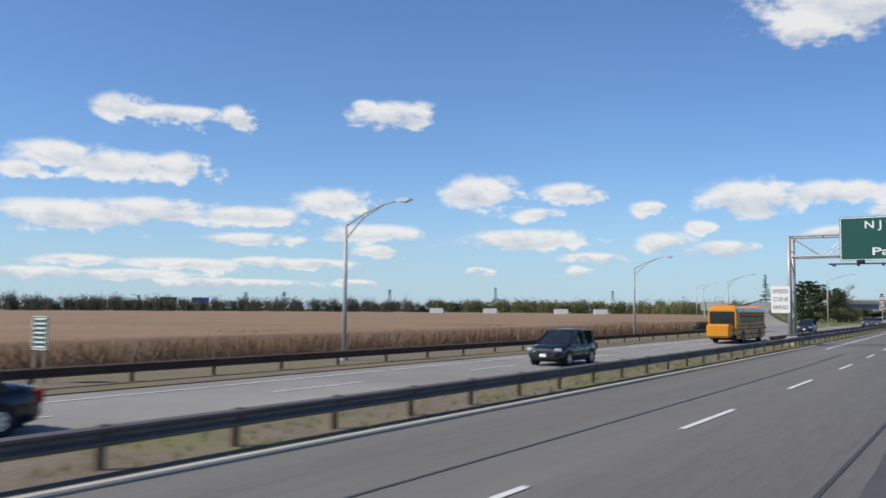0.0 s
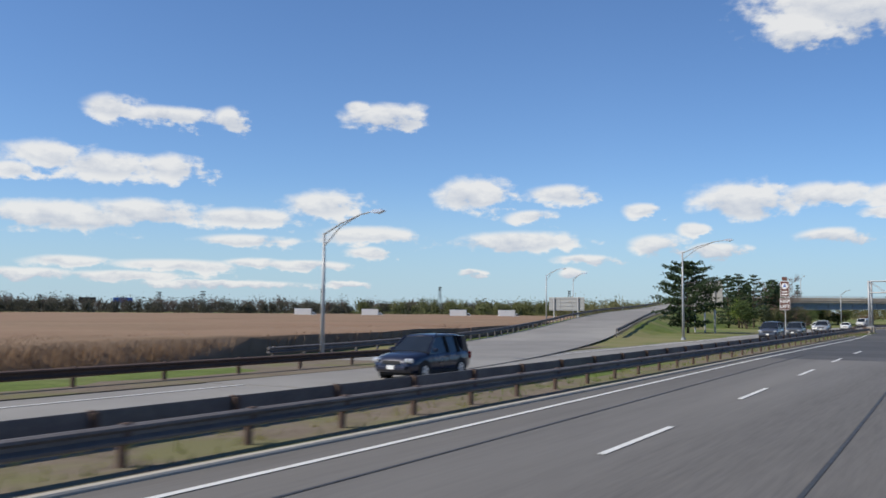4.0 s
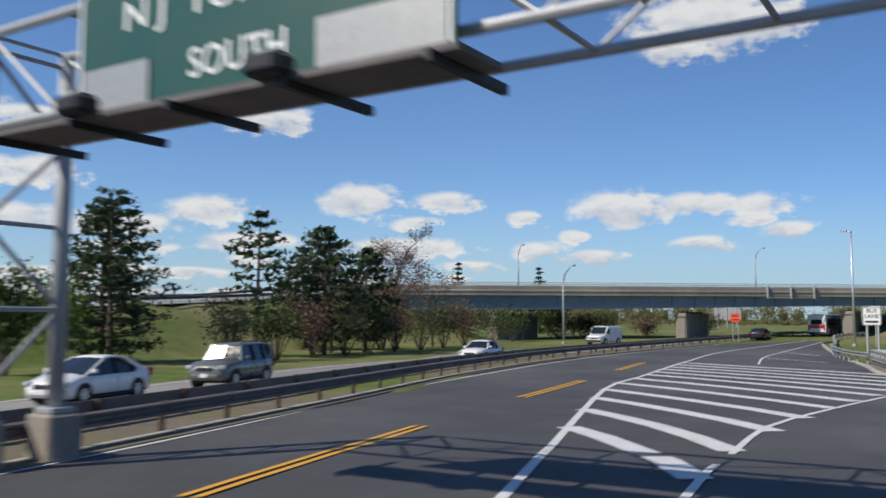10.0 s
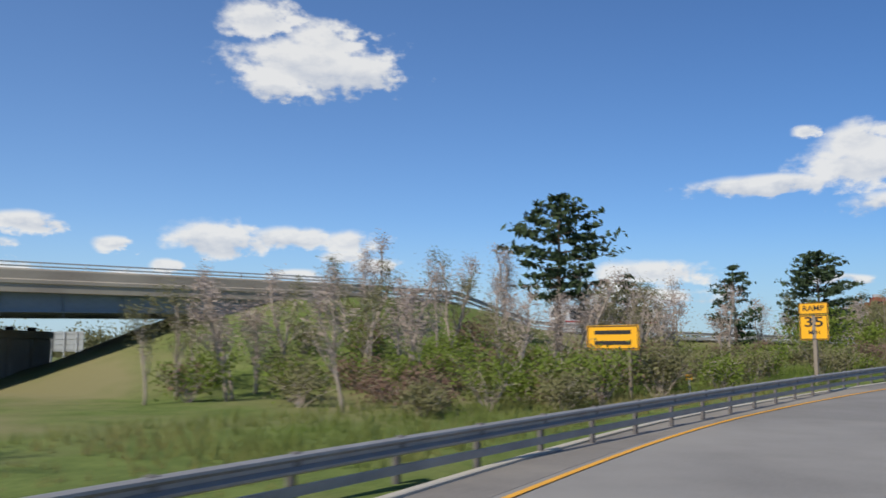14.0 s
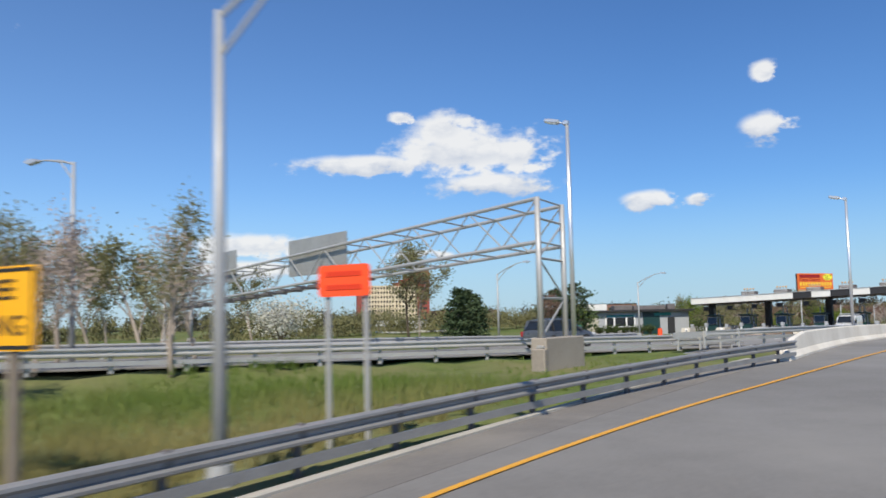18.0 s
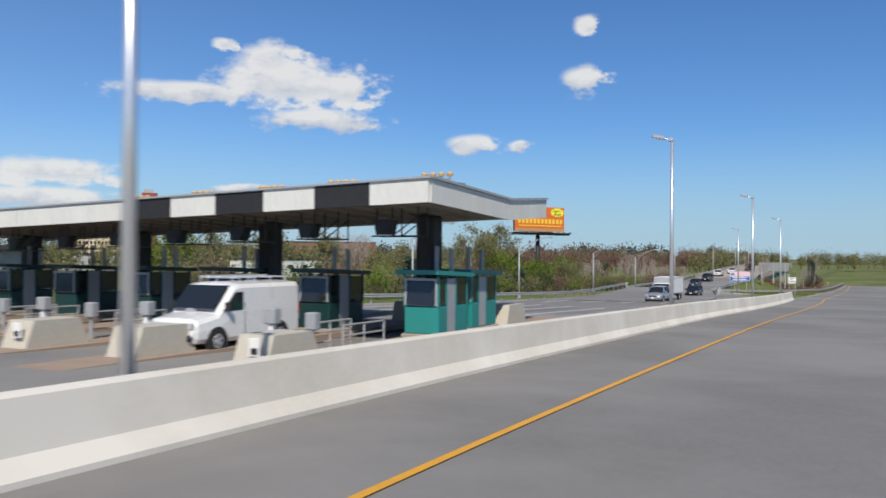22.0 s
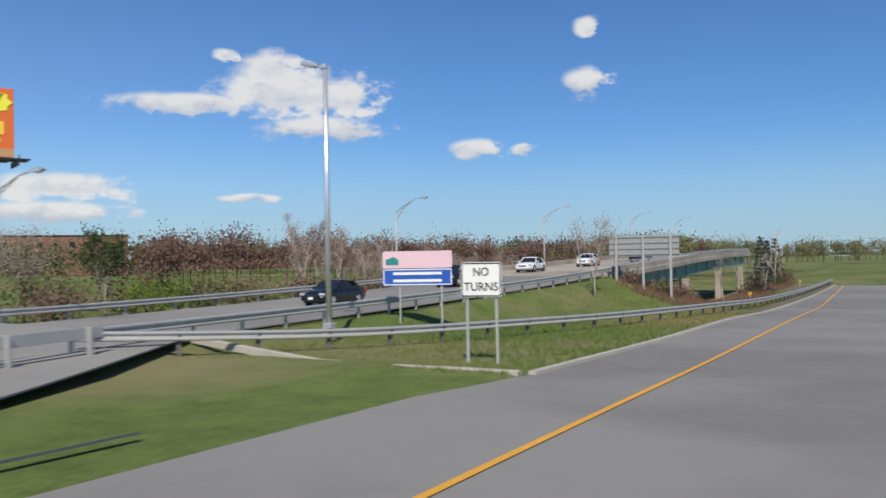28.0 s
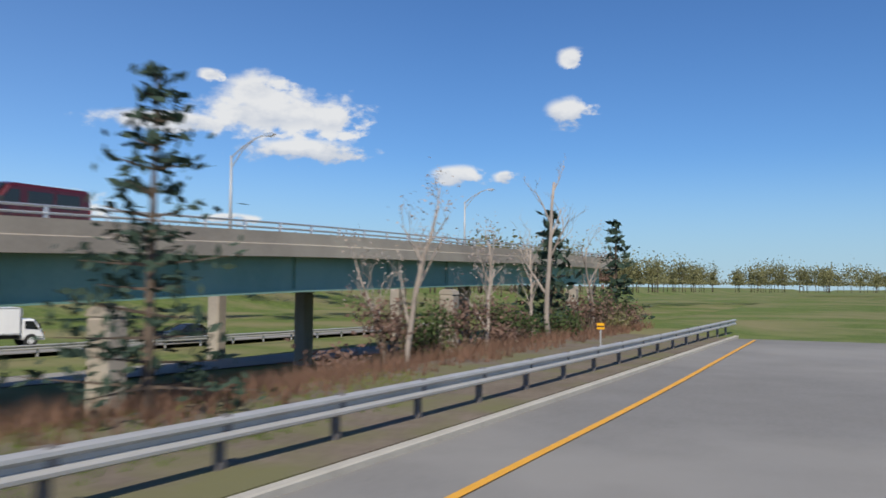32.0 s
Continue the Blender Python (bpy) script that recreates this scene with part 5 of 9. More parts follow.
def first_bridge():
    base = bridge_1(0)
    br = thing("bridge", Matrix.Translation(base), "concrete and blue steel overpass on wall piers", "bridge")

    def loc(u, back, z):
        return bridge_1(u, back, z) - base
    u0, u1 = -60.0, 40.0
    line = [loc(u0 + (u1 - u0) * k / 20, 0, 0) for k in range(21)]
    part("deck", Form().sweep(line, [(0.0, 5.75), (12.0, 5.75), (12.0, 6.2), (0.0, 6.2)]), CONCRETE_OLD, br)
    part("parapet", Form().sweep(line, [(-0.05, 5.7), (0.35, 5.7), (0.35, 7.0), (0.3, 7.05), (0.0, 7.05), (-0.05, 6.95), (-0.05, 6.45), (-0.12, 6.4), (-0.12, 6.2), (-0.05, 6.15)]), CONCRETE_OLD, br)
    part("parapet", Form().sweep(line, [(11.65, 5.7), (12.05, 5.7), (12.05, 7.05), (11.65, 7.05)]), CONCRETE_OLD, br)
    rail_on(br, [p + B1_BACK * 0.15 for p in line], 2.4, 7.0)
    ribs = Form().box((0, 0, 0), (0.03, 0.14, 1.0)).mesh("stiffener", GIRDER_BLUE)
    for j, b in enumerate((0.5, 3.2, 5.9, 8.6, 11.3)):
        for k, (a, e) in enumerate(((-60, -37.5), (-37.5, -11.5), (-11.5, 12.2), (12.2, 39))):
            za, ze = (3.55 + (a + 60) * 0.014, 3.55 + (e + 60) * 0.014)
            pa, pe = loc(a + 0.05, b, 0), loc(e - 0.05, b, 0)
            f = Form()
            n = B1_BACK * 0.02
            f.add([pa - n + Vector((0, 0, za)), pe - n + Vector((0, 0, ze)), pe - n + Vector((0, 0, 5.75)), pa - n + Vector((0, 0, 5.75)), pa + n + Vector((0, 0, za)), pe + n + Vector((0, 0, ze)), pe + n + Vector((0, 0, 5.75)), pa + n + Vector((0, 0, 5.75))],
                  [(0, 1, 2, 3), (4, 7, 6, 5), (0, 4, 5, 1), (2, 6, 7, 3), (0, 3, 7, 4), (1, 5, 6, 2)])
            gd = part("girder", f, GIRDER_BLUE, br)
            fl = Form()
            w = B1_BACK * 0.2
            fl.add([pa - w + Vector((0, 0, za - 0.06)), pe - w + Vector((0, 0, ze - 0.06)), pe + w + Vector((0, 0, ze - 0.06)), pa + w + Vector((0, 0, za - 0.06)), pa - w + Vector((0, 0, za)), pe - w + Vector((0, 0, ze)), pe + w + Vector((0, 0, ze)), pa + w + Vector((0, 0, za))],
                   [(0, 1, 2, 3), (4, 7, 6, 5), (0, 4, 5, 1), (2, 6, 7, 3), (0, 3, 7, 4), (1, 5, 6, 2)])
            part("flange", fl, GIRDER_BLUE, gd)
            if j == 0:
                for i in range(1, 8):
                    q = pa.lerp(pe, i / 8) - B1_BACK * 0.09
                    part("stiffener", ribs, GIRDER_BLUE, gd, m=Matrix.Translation(q + Vector((0, 0, 5.0))) @ pose(0, 0, 0, 0, 0, -57.9) @ Matrix.Diagonal((1, 1, 1.4, 1)))
    for u, h in ((-35.8, 3.3), (-9.4, 3.6), (15.6, 3.95)):
        pier(br, Matrix.Translation(loc(u, 5.9, -0.6)) @ pose(0, 0, 0, 0, 0, -5.8), h + 0.35, 13.6, "brown concrete wall pier with a ribbed face")
    for u, s in ((-60, -1), (39.5, 1)):
        part("abutment", Form().box(loc(u + s * 0.8, 6, 2.2), (1.8, 13.0, 7.2), rz=-57.9, ch=0.05), CONCRETE_OLD, br)
    for u in (0.0, 7.0, 3.5):
        part("sign_bracket", Form().box(loc(u - 1, -0.2, 6.3), (0.16, 0.3, 1.9), rz=-57.9, ch=0.02), GALV, br)
    part("bracket_rail", Form().tube(loc(-1.2, -0.3, 5.5), loc(6.3, -0.3, 5.5), 0.06, n=6), GALV, br)


first_bridge()


def second_bridge():
    base = at(700, 22)
    br = thing("bridge", Matrix.Translation(base), "concrete overpass with pale green steel girders", "bridge")
    ss = np.arange(699, 806, 4.0)
    line = [at(s, 21.5, 0) for s in ss]
    for p, s in zip(line, ss):
        p.z = float(np.interp(s, (699, 720, 745, 775, 806), (-0.3, 0.1, 0.75, 1.25, 1.4)))
    line = [p - base for p in line]
    part("deck", Form().sweep(line, [(0, -0.2), (14, -0.2), (14, 0.25), (0, 0.25)]), CONCRETE_OLD, br)
    part("parapet", Form().sweep(line, [(-0.15, -0.25), (0.4, -0.25), (0.4, 0.78), (-0.05, 0.8), (-0.05, 0.3), (-0.15, 0.26)]), CONCRETE_OLD, br)
    part("parapet", Form().sweep(line, [(13.6, -0.25), (14.05, -0.25), (14.05, 0.8), (13.6, 0.8)]), CONCRETE_OLD, br)
    rail_on(br, shifted(line, 0.15), 2.0, 0.75)
    for j, off in enumerate((0.7, 3.8, 6.9, 10.0, 13.1)):
        for k in range(4):
            seg = shifted(line, off)[1 + k * 6:8 + k * 6]
            if len(seg) < 2:
                continue
            deep = -1.75 if j == 0 else -1.6
            gd = part("girder", Form().sweep(seg, [(-0.02, deep), (0.02, deep), (0.02, -0.2), (-0.02, -0.2)]), GIRDER_GREEN, br)
            part("flange", Form().sweep(seg, [(-0.22, deep - 0.07), (0.22, deep - 0.07), (0.22, deep), (-0.22, deep)]), GIRDER_GREEN, gd)
            if j == 0:
                me = Form().box((0, 0, -0.95), (0.03, 0.16, 1.4)).mesh("stiffener", GIRDER_GREEN)
                for p, t in spaced(shifted(seg, -0.1), 7.5, 3.0):
                    part("stiffener", me, GIRDER_GREEN, gd, m=Matrix.Translation(p) @ pose(0, 0, 0, 0, 0, math.degrees(math.atan2(t.y, t.x))))
    for s in (733.6, 760.5, 787):
        zt = float(np.interp(s, (699, 720, 745, 775, 806), (-0.3, 0.1, 0.75, 1.25, 1.4))) - base.z - 1.9
        h0 = at(s, 28.5, -3.2).z - base.z
        for off in (-7.0, 3.4, 10.5):
            m = stand(s, 28.5 + off)
            m.translation -= base
            m.translation.z = 0
            col = part("pier_column", Form().box((0, 0, (h0 + zt - 0.35) / 2), (0.95, 1.0, zt - 0.35 - h0), ch=0.12), CONCRETE_OLD, br, m=m)
            part("column_head", Form().prism([(-0.5, zt - 0.36), (0.5, zt - 0.36), (0.38, zt - 0.12), (0.18, zt - 0.03), (-0.18, zt - 0.03), (-0.38, zt - 0.12)], "y", -0.47, 0.47), CONCRETE_OLD, col)
            part("bearing", Form().box((0, 0, zt), (0.4, 0.4, 0.12)), DARK, col)
    p = at(698.0, 28.5) - base
    part("abutment", Form().box((p.x, p.y, -0.9), (1.8, 15.0, 4.8), rz=math.degrees(heading(698)), ch=0.05), CONCRETE_OLD, br)


second_bridge()
low = [at(s, d, -2.3) for s, d in ((690, 75), (715, 62), (750, 52), (800, 44))]
low2 = [at(s, d, -2.55) for s, d in ((690, 58), (715, 45), (750, 35), (800, 27))]
single("under_road", sheet([p + Vector((4, 5, 0)) for p in low2], low2, 20), ASPHALT_PALE, "sunlit road passing below the far bridge", "road", "structure")
single("under_road", sheet([p + Vector((5, 6, 0)) for p in low], low, 20), ASPHALT_PALE, "sunlit road passing below the far bridge", "road", "structure")
guard_rail("under_rail", [p + Vector((-1.5, -2, 0)) for p in low], "galvanised guard rail below the far bridge", GALV, GALV, 3.5, -1, 0.0, group="under bridge rails")


# ---- toll plaza ----
def toll_pose(x, y, z=0.0, turn=0.0):
    """Local to the canopy: x from its near end across the lanes, y ahead."""
    return CANOPY @ Matrix.Translation((x, y, z)) @ pose(0, 0, 0, 0, 0, turn)


_a, _b = at(518.3, 12.3, 0), at(519.2, 38.6, 0)
CANOPY = Matrix.Translation(_a) @ pose(0, 0, 0, 0, 0, math.degrees(math.atan2((_b - _a).y, (_b - _a).x)))
SPAN = (_b - _a).length


_v = CANOPY.to_3x3().inverted() @ (at(519, 10.2) - at(517, 10.2))
LEAN = _v.x / -_v.y
DEEP = 10.8
TURN = math.degrees(heading(518)) + 90 - math.degrees(math.atan2((_b - _a).y, (_b - _a).x))


def lane_pose(x, y, z=0.0):
    """Like toll_pose, with local y along the lanes, back towards the bus."""
    return CANOPY @ Matrix.Translation((x, 0, z)) @ pose(0, 0, 0, 0, 0, TURN) @ Matrix.Translation((0, y, 0))


def toll_canopy():
    # local y points back towards the bus's way, so ahead is -y; the plan leans with the lanes
    c = thing("toll_canopy", CANOPY, "white toll plaza canopy with dark panels on black columns", "canopy")

    def dip(y):
        """The roof is folded: lowest some way behind its front edge."""
        return 0.3 * max(0.0, 1 - abs(y + 6.6) / 6.6 if y > -6.6 else 1 - abs(y + 6.6) / 4.6)

    def slab(x0, x1, y0, y1, lo, hi):
        vs = [(x - LEAN * y, y, z + 0.5 - 0.75 * x / SPAN - dip(y)) for z in (lo, hi) for x, y in ((x0, y0), (x1, y0), (x1, y1), (x0, y1))]
        return Form().add(vs, [(3, 2, 1, 0), (4, 5, 6, 7), (0, 1, 5, 4), (1, 2, 6, 5), (2, 3, 7, 6), (3, 0, 4, 7)])
    for y0, y1 in ((-DEEP + 0.1, -6.6), (-6.6, -0.1)):
        part("roof", slab(0.12, SPAN - 0.12, y0, y1, 4.42, 4.9), SOFFIT, c, "brown boarded underside of the canopy")
        for k in range(22):
            x = 0.7 + k * (SPAN - 1.4) / 21
            part("soffit_beam", slab(x - 0.05, x + 0.05, y0 + 0.1, y1 - 0.1, 4.3, 4.42), SOFFIT, c)
    n = 12
    for k in range(n):
        x0, x1 = SPAN * k / n, SPAN * (k + 1) / n
        dark = k in (1, 3, 5)
        part("fascia_panel", slab(x0, x1 - 0.02, -0.06, 0.04, 4.22, 4.96), DARK if dark else FASCIA, c, "dark lane panel" if dark else "")
        part("fascia_panel", slab(x0, x1 - 0.02, -DEEP - 0.04, -DEEP + 0.06, 4.22, 4.96), FASCIA, c)
    for x in (-0.05, SPAN - 0.05):
        for y0, y1 in ((-DEEP + 0.08, -8.9), (-8.88, -6.61), (-6.59, -3.3), (-3.28, -0.08)):
            part("fascia_panel", slab(x, x + 0.1, y0, y1, 4.22, 4.96), FASCIA, c)
            part("roof_edge", slab(x - 0.08, x + 0.16, y0, y1, 4.97, 5.05), GREY_PAINT, c)
    part("roof_edge", slab(-0.12, SPAN + 0.12, -0.02, 0.12, 4.97, 5.03), GREY_PAINT, c)
    for x in (2.6, 10.2, 17.8, 25.4):
        y = -5.0
        col = part("column", Form().box((x - LEAN * y, y, 2.25), (0.75, 0.75, 4.6), ch=0.06), DARK, c, "black square canopy column")
        part("column_base", Form().box((x - LEAN * y, y, 0.2), (1.0, 1.0, 0.4), ch=0.05), CONCRETE_OLD, col)
    for x in (4.2, 9.0, 13.0, 17.2, 21.6):
        up = 0.42 - 0.75 * x / SPAN
        unit = part("roof_unit", Form().box((x, -8.4, 5.35 + up), (1.9, 1.3, 0.9), ch=0.05), GALV_OLD, c, "grey louvred roof unit with round amber lamps")
        for k in range(5):
            part("louvre", Form().box((x, -7.73, 5.08 + up + 0.16 * k), (1.7, 0.06, 0.06), rx=30), GALV, unit)
        part("lamp_frame", Form().tube((x - 0.7, -8.2, 5.95 + up), (x + 0.7, -8.2, 5.95 + up), 0.03, n=5), GALV, unit)
        for dx in (-0.6, -0.2, 0.2, 0.6):
            part("lamp_stalk", Form().tube((x + dx, -8.2, 5.75 + up), (x + dx, -8.2, 6.05 + up), 0.03, 0.03, 6), GALV, unit)
            part("lamp_dome", Form().tube((x + dx, -8.2, 6.05 + up), (x + dx, -8.2, 6.16 + up), 0.12, 0.15, 10).tube((x + dx, -8.2, 6.16 + up), (x + dx, -8.2, 6.24 + up), 0.15, 0.06, 10), AMBER_DOME, unit)
    for k in range(8):
        x = 1.9 + k * 3.2
        z = 4.3 - 0.75 * x / SPAN
        cage = part("lane_signal", Form().prism([(x + 0.15, z), (x + 0.85, z), (x + 0.75, z - 0.5), (x + 0.3, z - 0.5)], "y", -1.6, -1.1), DARK, c, "black lane signal box on a hanging frame")
        for dx, dy in ((-0.9, -1.1), (-0.9, -1.7), (0.1, -1.1), (0.1, -1.7), (0.9, -1.4)):
            part("signal_bar", Form().tube((x + dx, dy, z + 0.4), (x + dx, dy, z - 0.55), 0.028, n=5), DARK, cage)
        for dy in (-1.1, -1.7):
            part("signal_bar", Form().tube((x - 0.95, dy, z - 0.55), (x + 0.9, dy, z - 0.55), 0.028, n=5).tube((x - 0.9, dy, z + 0.1), (x + 0.1, dy, z - 0.55), 0.024, n=5), DARK, cage)


AMBER_DOME = material("amber_dome", (0.62, 0.4, 0.2), (0.52, 0.33, 0.16), 0.3, bump=0)
toll_canopy()


def booth(x, y, mat, group, label):
    b = thing("toll_booth", lane_pose(x, y), label, "toll booth", group)
    part("plinth", Form().box((0, 0, 0.15), (1.5, 2.6, 0.34), ch=0.03), CONCRETE_OLD, b)
    part("wall_panel", Form().box((0, 0, 0.8), (1.35, 2.4, 0.98), ch=0.04), mat, b)
    for dx in (-0.64, 0.64):
        for dy in (-1.16, -0.2, 0.55, 1.16):
            part("mullion", Form().box((dx, dy, 1.8), (0.09, 0.1, 1.06)), mat, b)
    part("window_pane", Form().box((0, 1.2, 1.78), (1.1, 0.03, 0.92), rx=8), GLASS_DARK, b)
    part("window_frame", Form().box((0, 1.24, 2.22), (1.3, 0.06, 0.08)).box((0, 1.18, 1.34), (1.3, 0.06, 0.08)).box((-0.6, 1.21, 1.78), (0.07, 0.06, 0.92)).box((0.6, 1.21, 1.78), (0.07, 0.06, 0.92)), GREY_PAINT, b)
    for dx in (-0.65, 0.65):
        part("window_pane", Form().box((dx, 0.85, 1.78), (0.03, 0.55, 0.92)), GLASS_DARK, b)
        part("window_pane", Form().box((dx, -0.68, 1.78), (0.03, 0.85, 0.92)), GLASS_DARK, b)
        part("sliding_door", Form().box((dx * 1.01, 0.18, 1.3), (0.04, 0.66, 1.9), ch=0.01), GREY_PAINT, b)
    part("window_pane", Form().box((0, -1.18, 1.78), (1.1, 0.03, 0.9)), GLASS_DARK, b)
    part("roof", Form().prism([(-1.5, 2.28), (1.55, 2.4), (1.55, 2.55), (-1.5, 2.43)], "x", -0.82, 0.82), mat, b)
    part("vent_pipe", Form().tube((0.3, -0.6, 2.4), (0.3, -0.6, 3.4), 0.09, n=8), GREY_PAINT, b)
    part("vent_pipe", Form().tube((-0.2, -0.8, 2.4), (-0.2, -0.8, 3.3), 0.09, n=8), GREY_PAINT, b)
    return b


ISLAND_TAN = material("tan_concrete", (0.36, 0.27, 0.2), (0.27, 0.2, 0.15), 0.9, scale=0.5, fine=9, bump=0.15)
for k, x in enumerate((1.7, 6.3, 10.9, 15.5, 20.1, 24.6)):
    # booths beyond the near end get the canopy's shade through their colour
    booth(x, -3.9, TEAL if k == 0 else DARKENED_TEAL, "toll booths", "bright teal toll booth with dark windows" if k == 0 else "toll booth in teal darkened for the canopy's shade")
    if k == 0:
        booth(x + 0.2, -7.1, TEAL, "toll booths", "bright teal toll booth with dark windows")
    isl = thing("toll_island", lane_pose(x, 0), "raised concrete toll island with end blocks", "toll island", "toll islands")
    part("kerb", Form().prism([(-0.9, -15), (0.9, -15), (0.9, 9.0), (0.6, 14), (0, 17.0), (-0.6, 14), (-0.9, 9.0)], "z", -0.05, 0.17), ISLAND_TAN, isl)
    part("end_block", Form().prism([(4.2, 0.16), (6.6, 0.16), (6.3, 1.0), (4.6, 1.0)], "x", -0.55, 0.55), PALE_WALL, isl, "grey concrete end block")
    part("end_block", Form().prism([(-11.6, 0.16), (-9.4, 0.16), (-9.7, 1.0), (-11.3, 1.0)], "x", -0.5, 0.5), PALE_WALL, isl, "grey concrete end block")
    part("warning_plate", Form().box((-0.2, 6.62, 0.72), (0.36, 0.04, 0.46), ch=0.01), SIGN_WHITE, isl)
    part("dark_plate", Form().box((-0.2, 6.64, 0.62), (0.2, 0.03, 0.16)), INK, isl)
    part("coin_box", Form().box((0.3, 3.4, 1.15), (0.36, 0.3, 0.5), ch=0.03).tube((0.3, 3.4, 0.1), (0.3, 3.4, 0.95), 0.06), GREY_PAINT, isl)
    for z in (0.45, 0.75, 1.05):
        part("hand_rail", Form().tube((-0.6, 0.9, z), (-0.6, 3.2, z), 0.03, n=6), GALV, isl)
        part("hand_rail", Form().tube((0.6, 0.9, z), (0.6, 3.2, z), 0.03, n=6), GALV, isl)
    for yy in (0.9, 2.05, 3.2):
        for xx in (-0.6, 0.6):
            part("hand_rail_post", Form().tube((xx, yy, 0.1), (xx, yy, 1.05), 0.03, n=6), GALV, isl)
for x, y, h in ((3.0, 4.0, 1.2), (8.5, 3.5, 1.2), (13.5, 3.5, 1.2), (18.5, 3.5, 1.2), (23.0, 3.5, 1.2)):
    t = thing("ticket_box", lane_pose(x, y), "grey toll ticket box on a white post", "ticket box", "ticket boxes")
    part("post", Form().box((0, 0, h / 2), (0.16, 0.16, h)), SIGN_WHITE, t)
    part("box", Form().box((0, 0, h + 0.1), (0.4, 0.35, 0.45), ch=0.03), GREY_PAINT, t)


def toll_office():
    a, b = at(513.5, 55.0, 0), at(525.5, 41.5, 0)
    m = Matrix.Translation(a) @ pose(0, 0, 0, 0, 0, math.degrees(math.atan2((b - a).y, (b - a).x)))
    L = (b - a).length
    o = thing("toll_office", m, "low flat-roofed toll office with teal panels and a white window", "building")
    part("wall", Form().box((L / 2, 4.0, 1.5), (L, 8.0, 3.2)), GREY_PAINT, o)
    part("wall_panel", Form().box((-0.05, 4, 1.5), (0.1, 8.0, 3.2)), PALE_WALL, o)
    part("roof", Form().box((L / 2, 3.8, 3.22), (L + 1.2, 9.4, 0.26), ch=0.03), DARK, o, "dark flat roof slab")
    for k in range(8):
        part("teal_block", Form().box((0.5 + 0.37 * k, -0.06, 1.55), (0.33, 0.1, 2.7), ch=0.02), TEAL, o)
    part("wall_panel", Form().box((4.2, -0.04, 1.5), (1.8, 0.08, 3.0)), PALE_WALL, o)
    w = part("window", Form().box((8.2, -0.06, 1.55), (4.2, 0.12, 2.3)), SIGN_WHITE, o, "white framed window with a teal top band")
    for dx, ww in ((-1.45, 0.95), (0.0, 1.5), (1.45, 0.95)):
        part("window_pane", Form().box((8.2 + dx, -0.1, 1.75), (ww, 0.1, 1.2)), GLASS_DARK, w)
        part("window_pane", Form().box((8.2 + dx, -0.1, 0.78), (ww, 0.1, 0.45)), GLASS_DARK, w)
    part("window_band", Form().box((8.2, -0.11, 2.55), (4.0, 0.1, 0.26)), TEAL, w)
    part("wall_panel", Form().box((12.6, -0.04, 1.5), (2.4, 0.1, 3.0)), DARKENED_TEAL, o)
    part("teal_band", Form().box((14.2, -0.08, 2.7), (2.4, 0.1, 0.4)), TEAL, o)
    part("door", Form().box((15.4, -0.06, 1.15), (1.0, 0.08, 2.2)), DARK, o)
    for x, y, sx, sy, sz in ((5.5, 3.5, 3.0, 2.2, 0.9), (9.5, 4.0, 2.6, 2.0, 0.7), (13.0, 3.0, 4.5, 2.2, 0.6), (16.0, 2.0, 1.1, 1.1, 0.8)):
        part("roof_unit", Form().box((x, y, 3.35 + sz / 2), (sx, sy, sz), ch=0.06), GALV_OLD if x != 5.5 else FASCIA, o)
    return m, L


OFFICE, OFFICE_L = toll_office()
bin_ = thing("barrel", toll_pose(28.5, 5.0), "orange traffic barrel beside the office", "barrel")
part("drum", Form().tube((0, 0, 0), (0, 0, 0.95), 0.32, 0.28, 12), SIGN_ORANGE, bin_)
part("handle", Form().tube((-0.12, 0, 1.02), (0.12, 0, 1.02), 0.03, n=6).tube((-0.12, 0, 0.94), (-0.12, 0, 1.02), 0.03, n=6).tube((0.12, 0, 0.94), (0.12, 0, 1.02), 0.03, n=6), DARK, bin_)


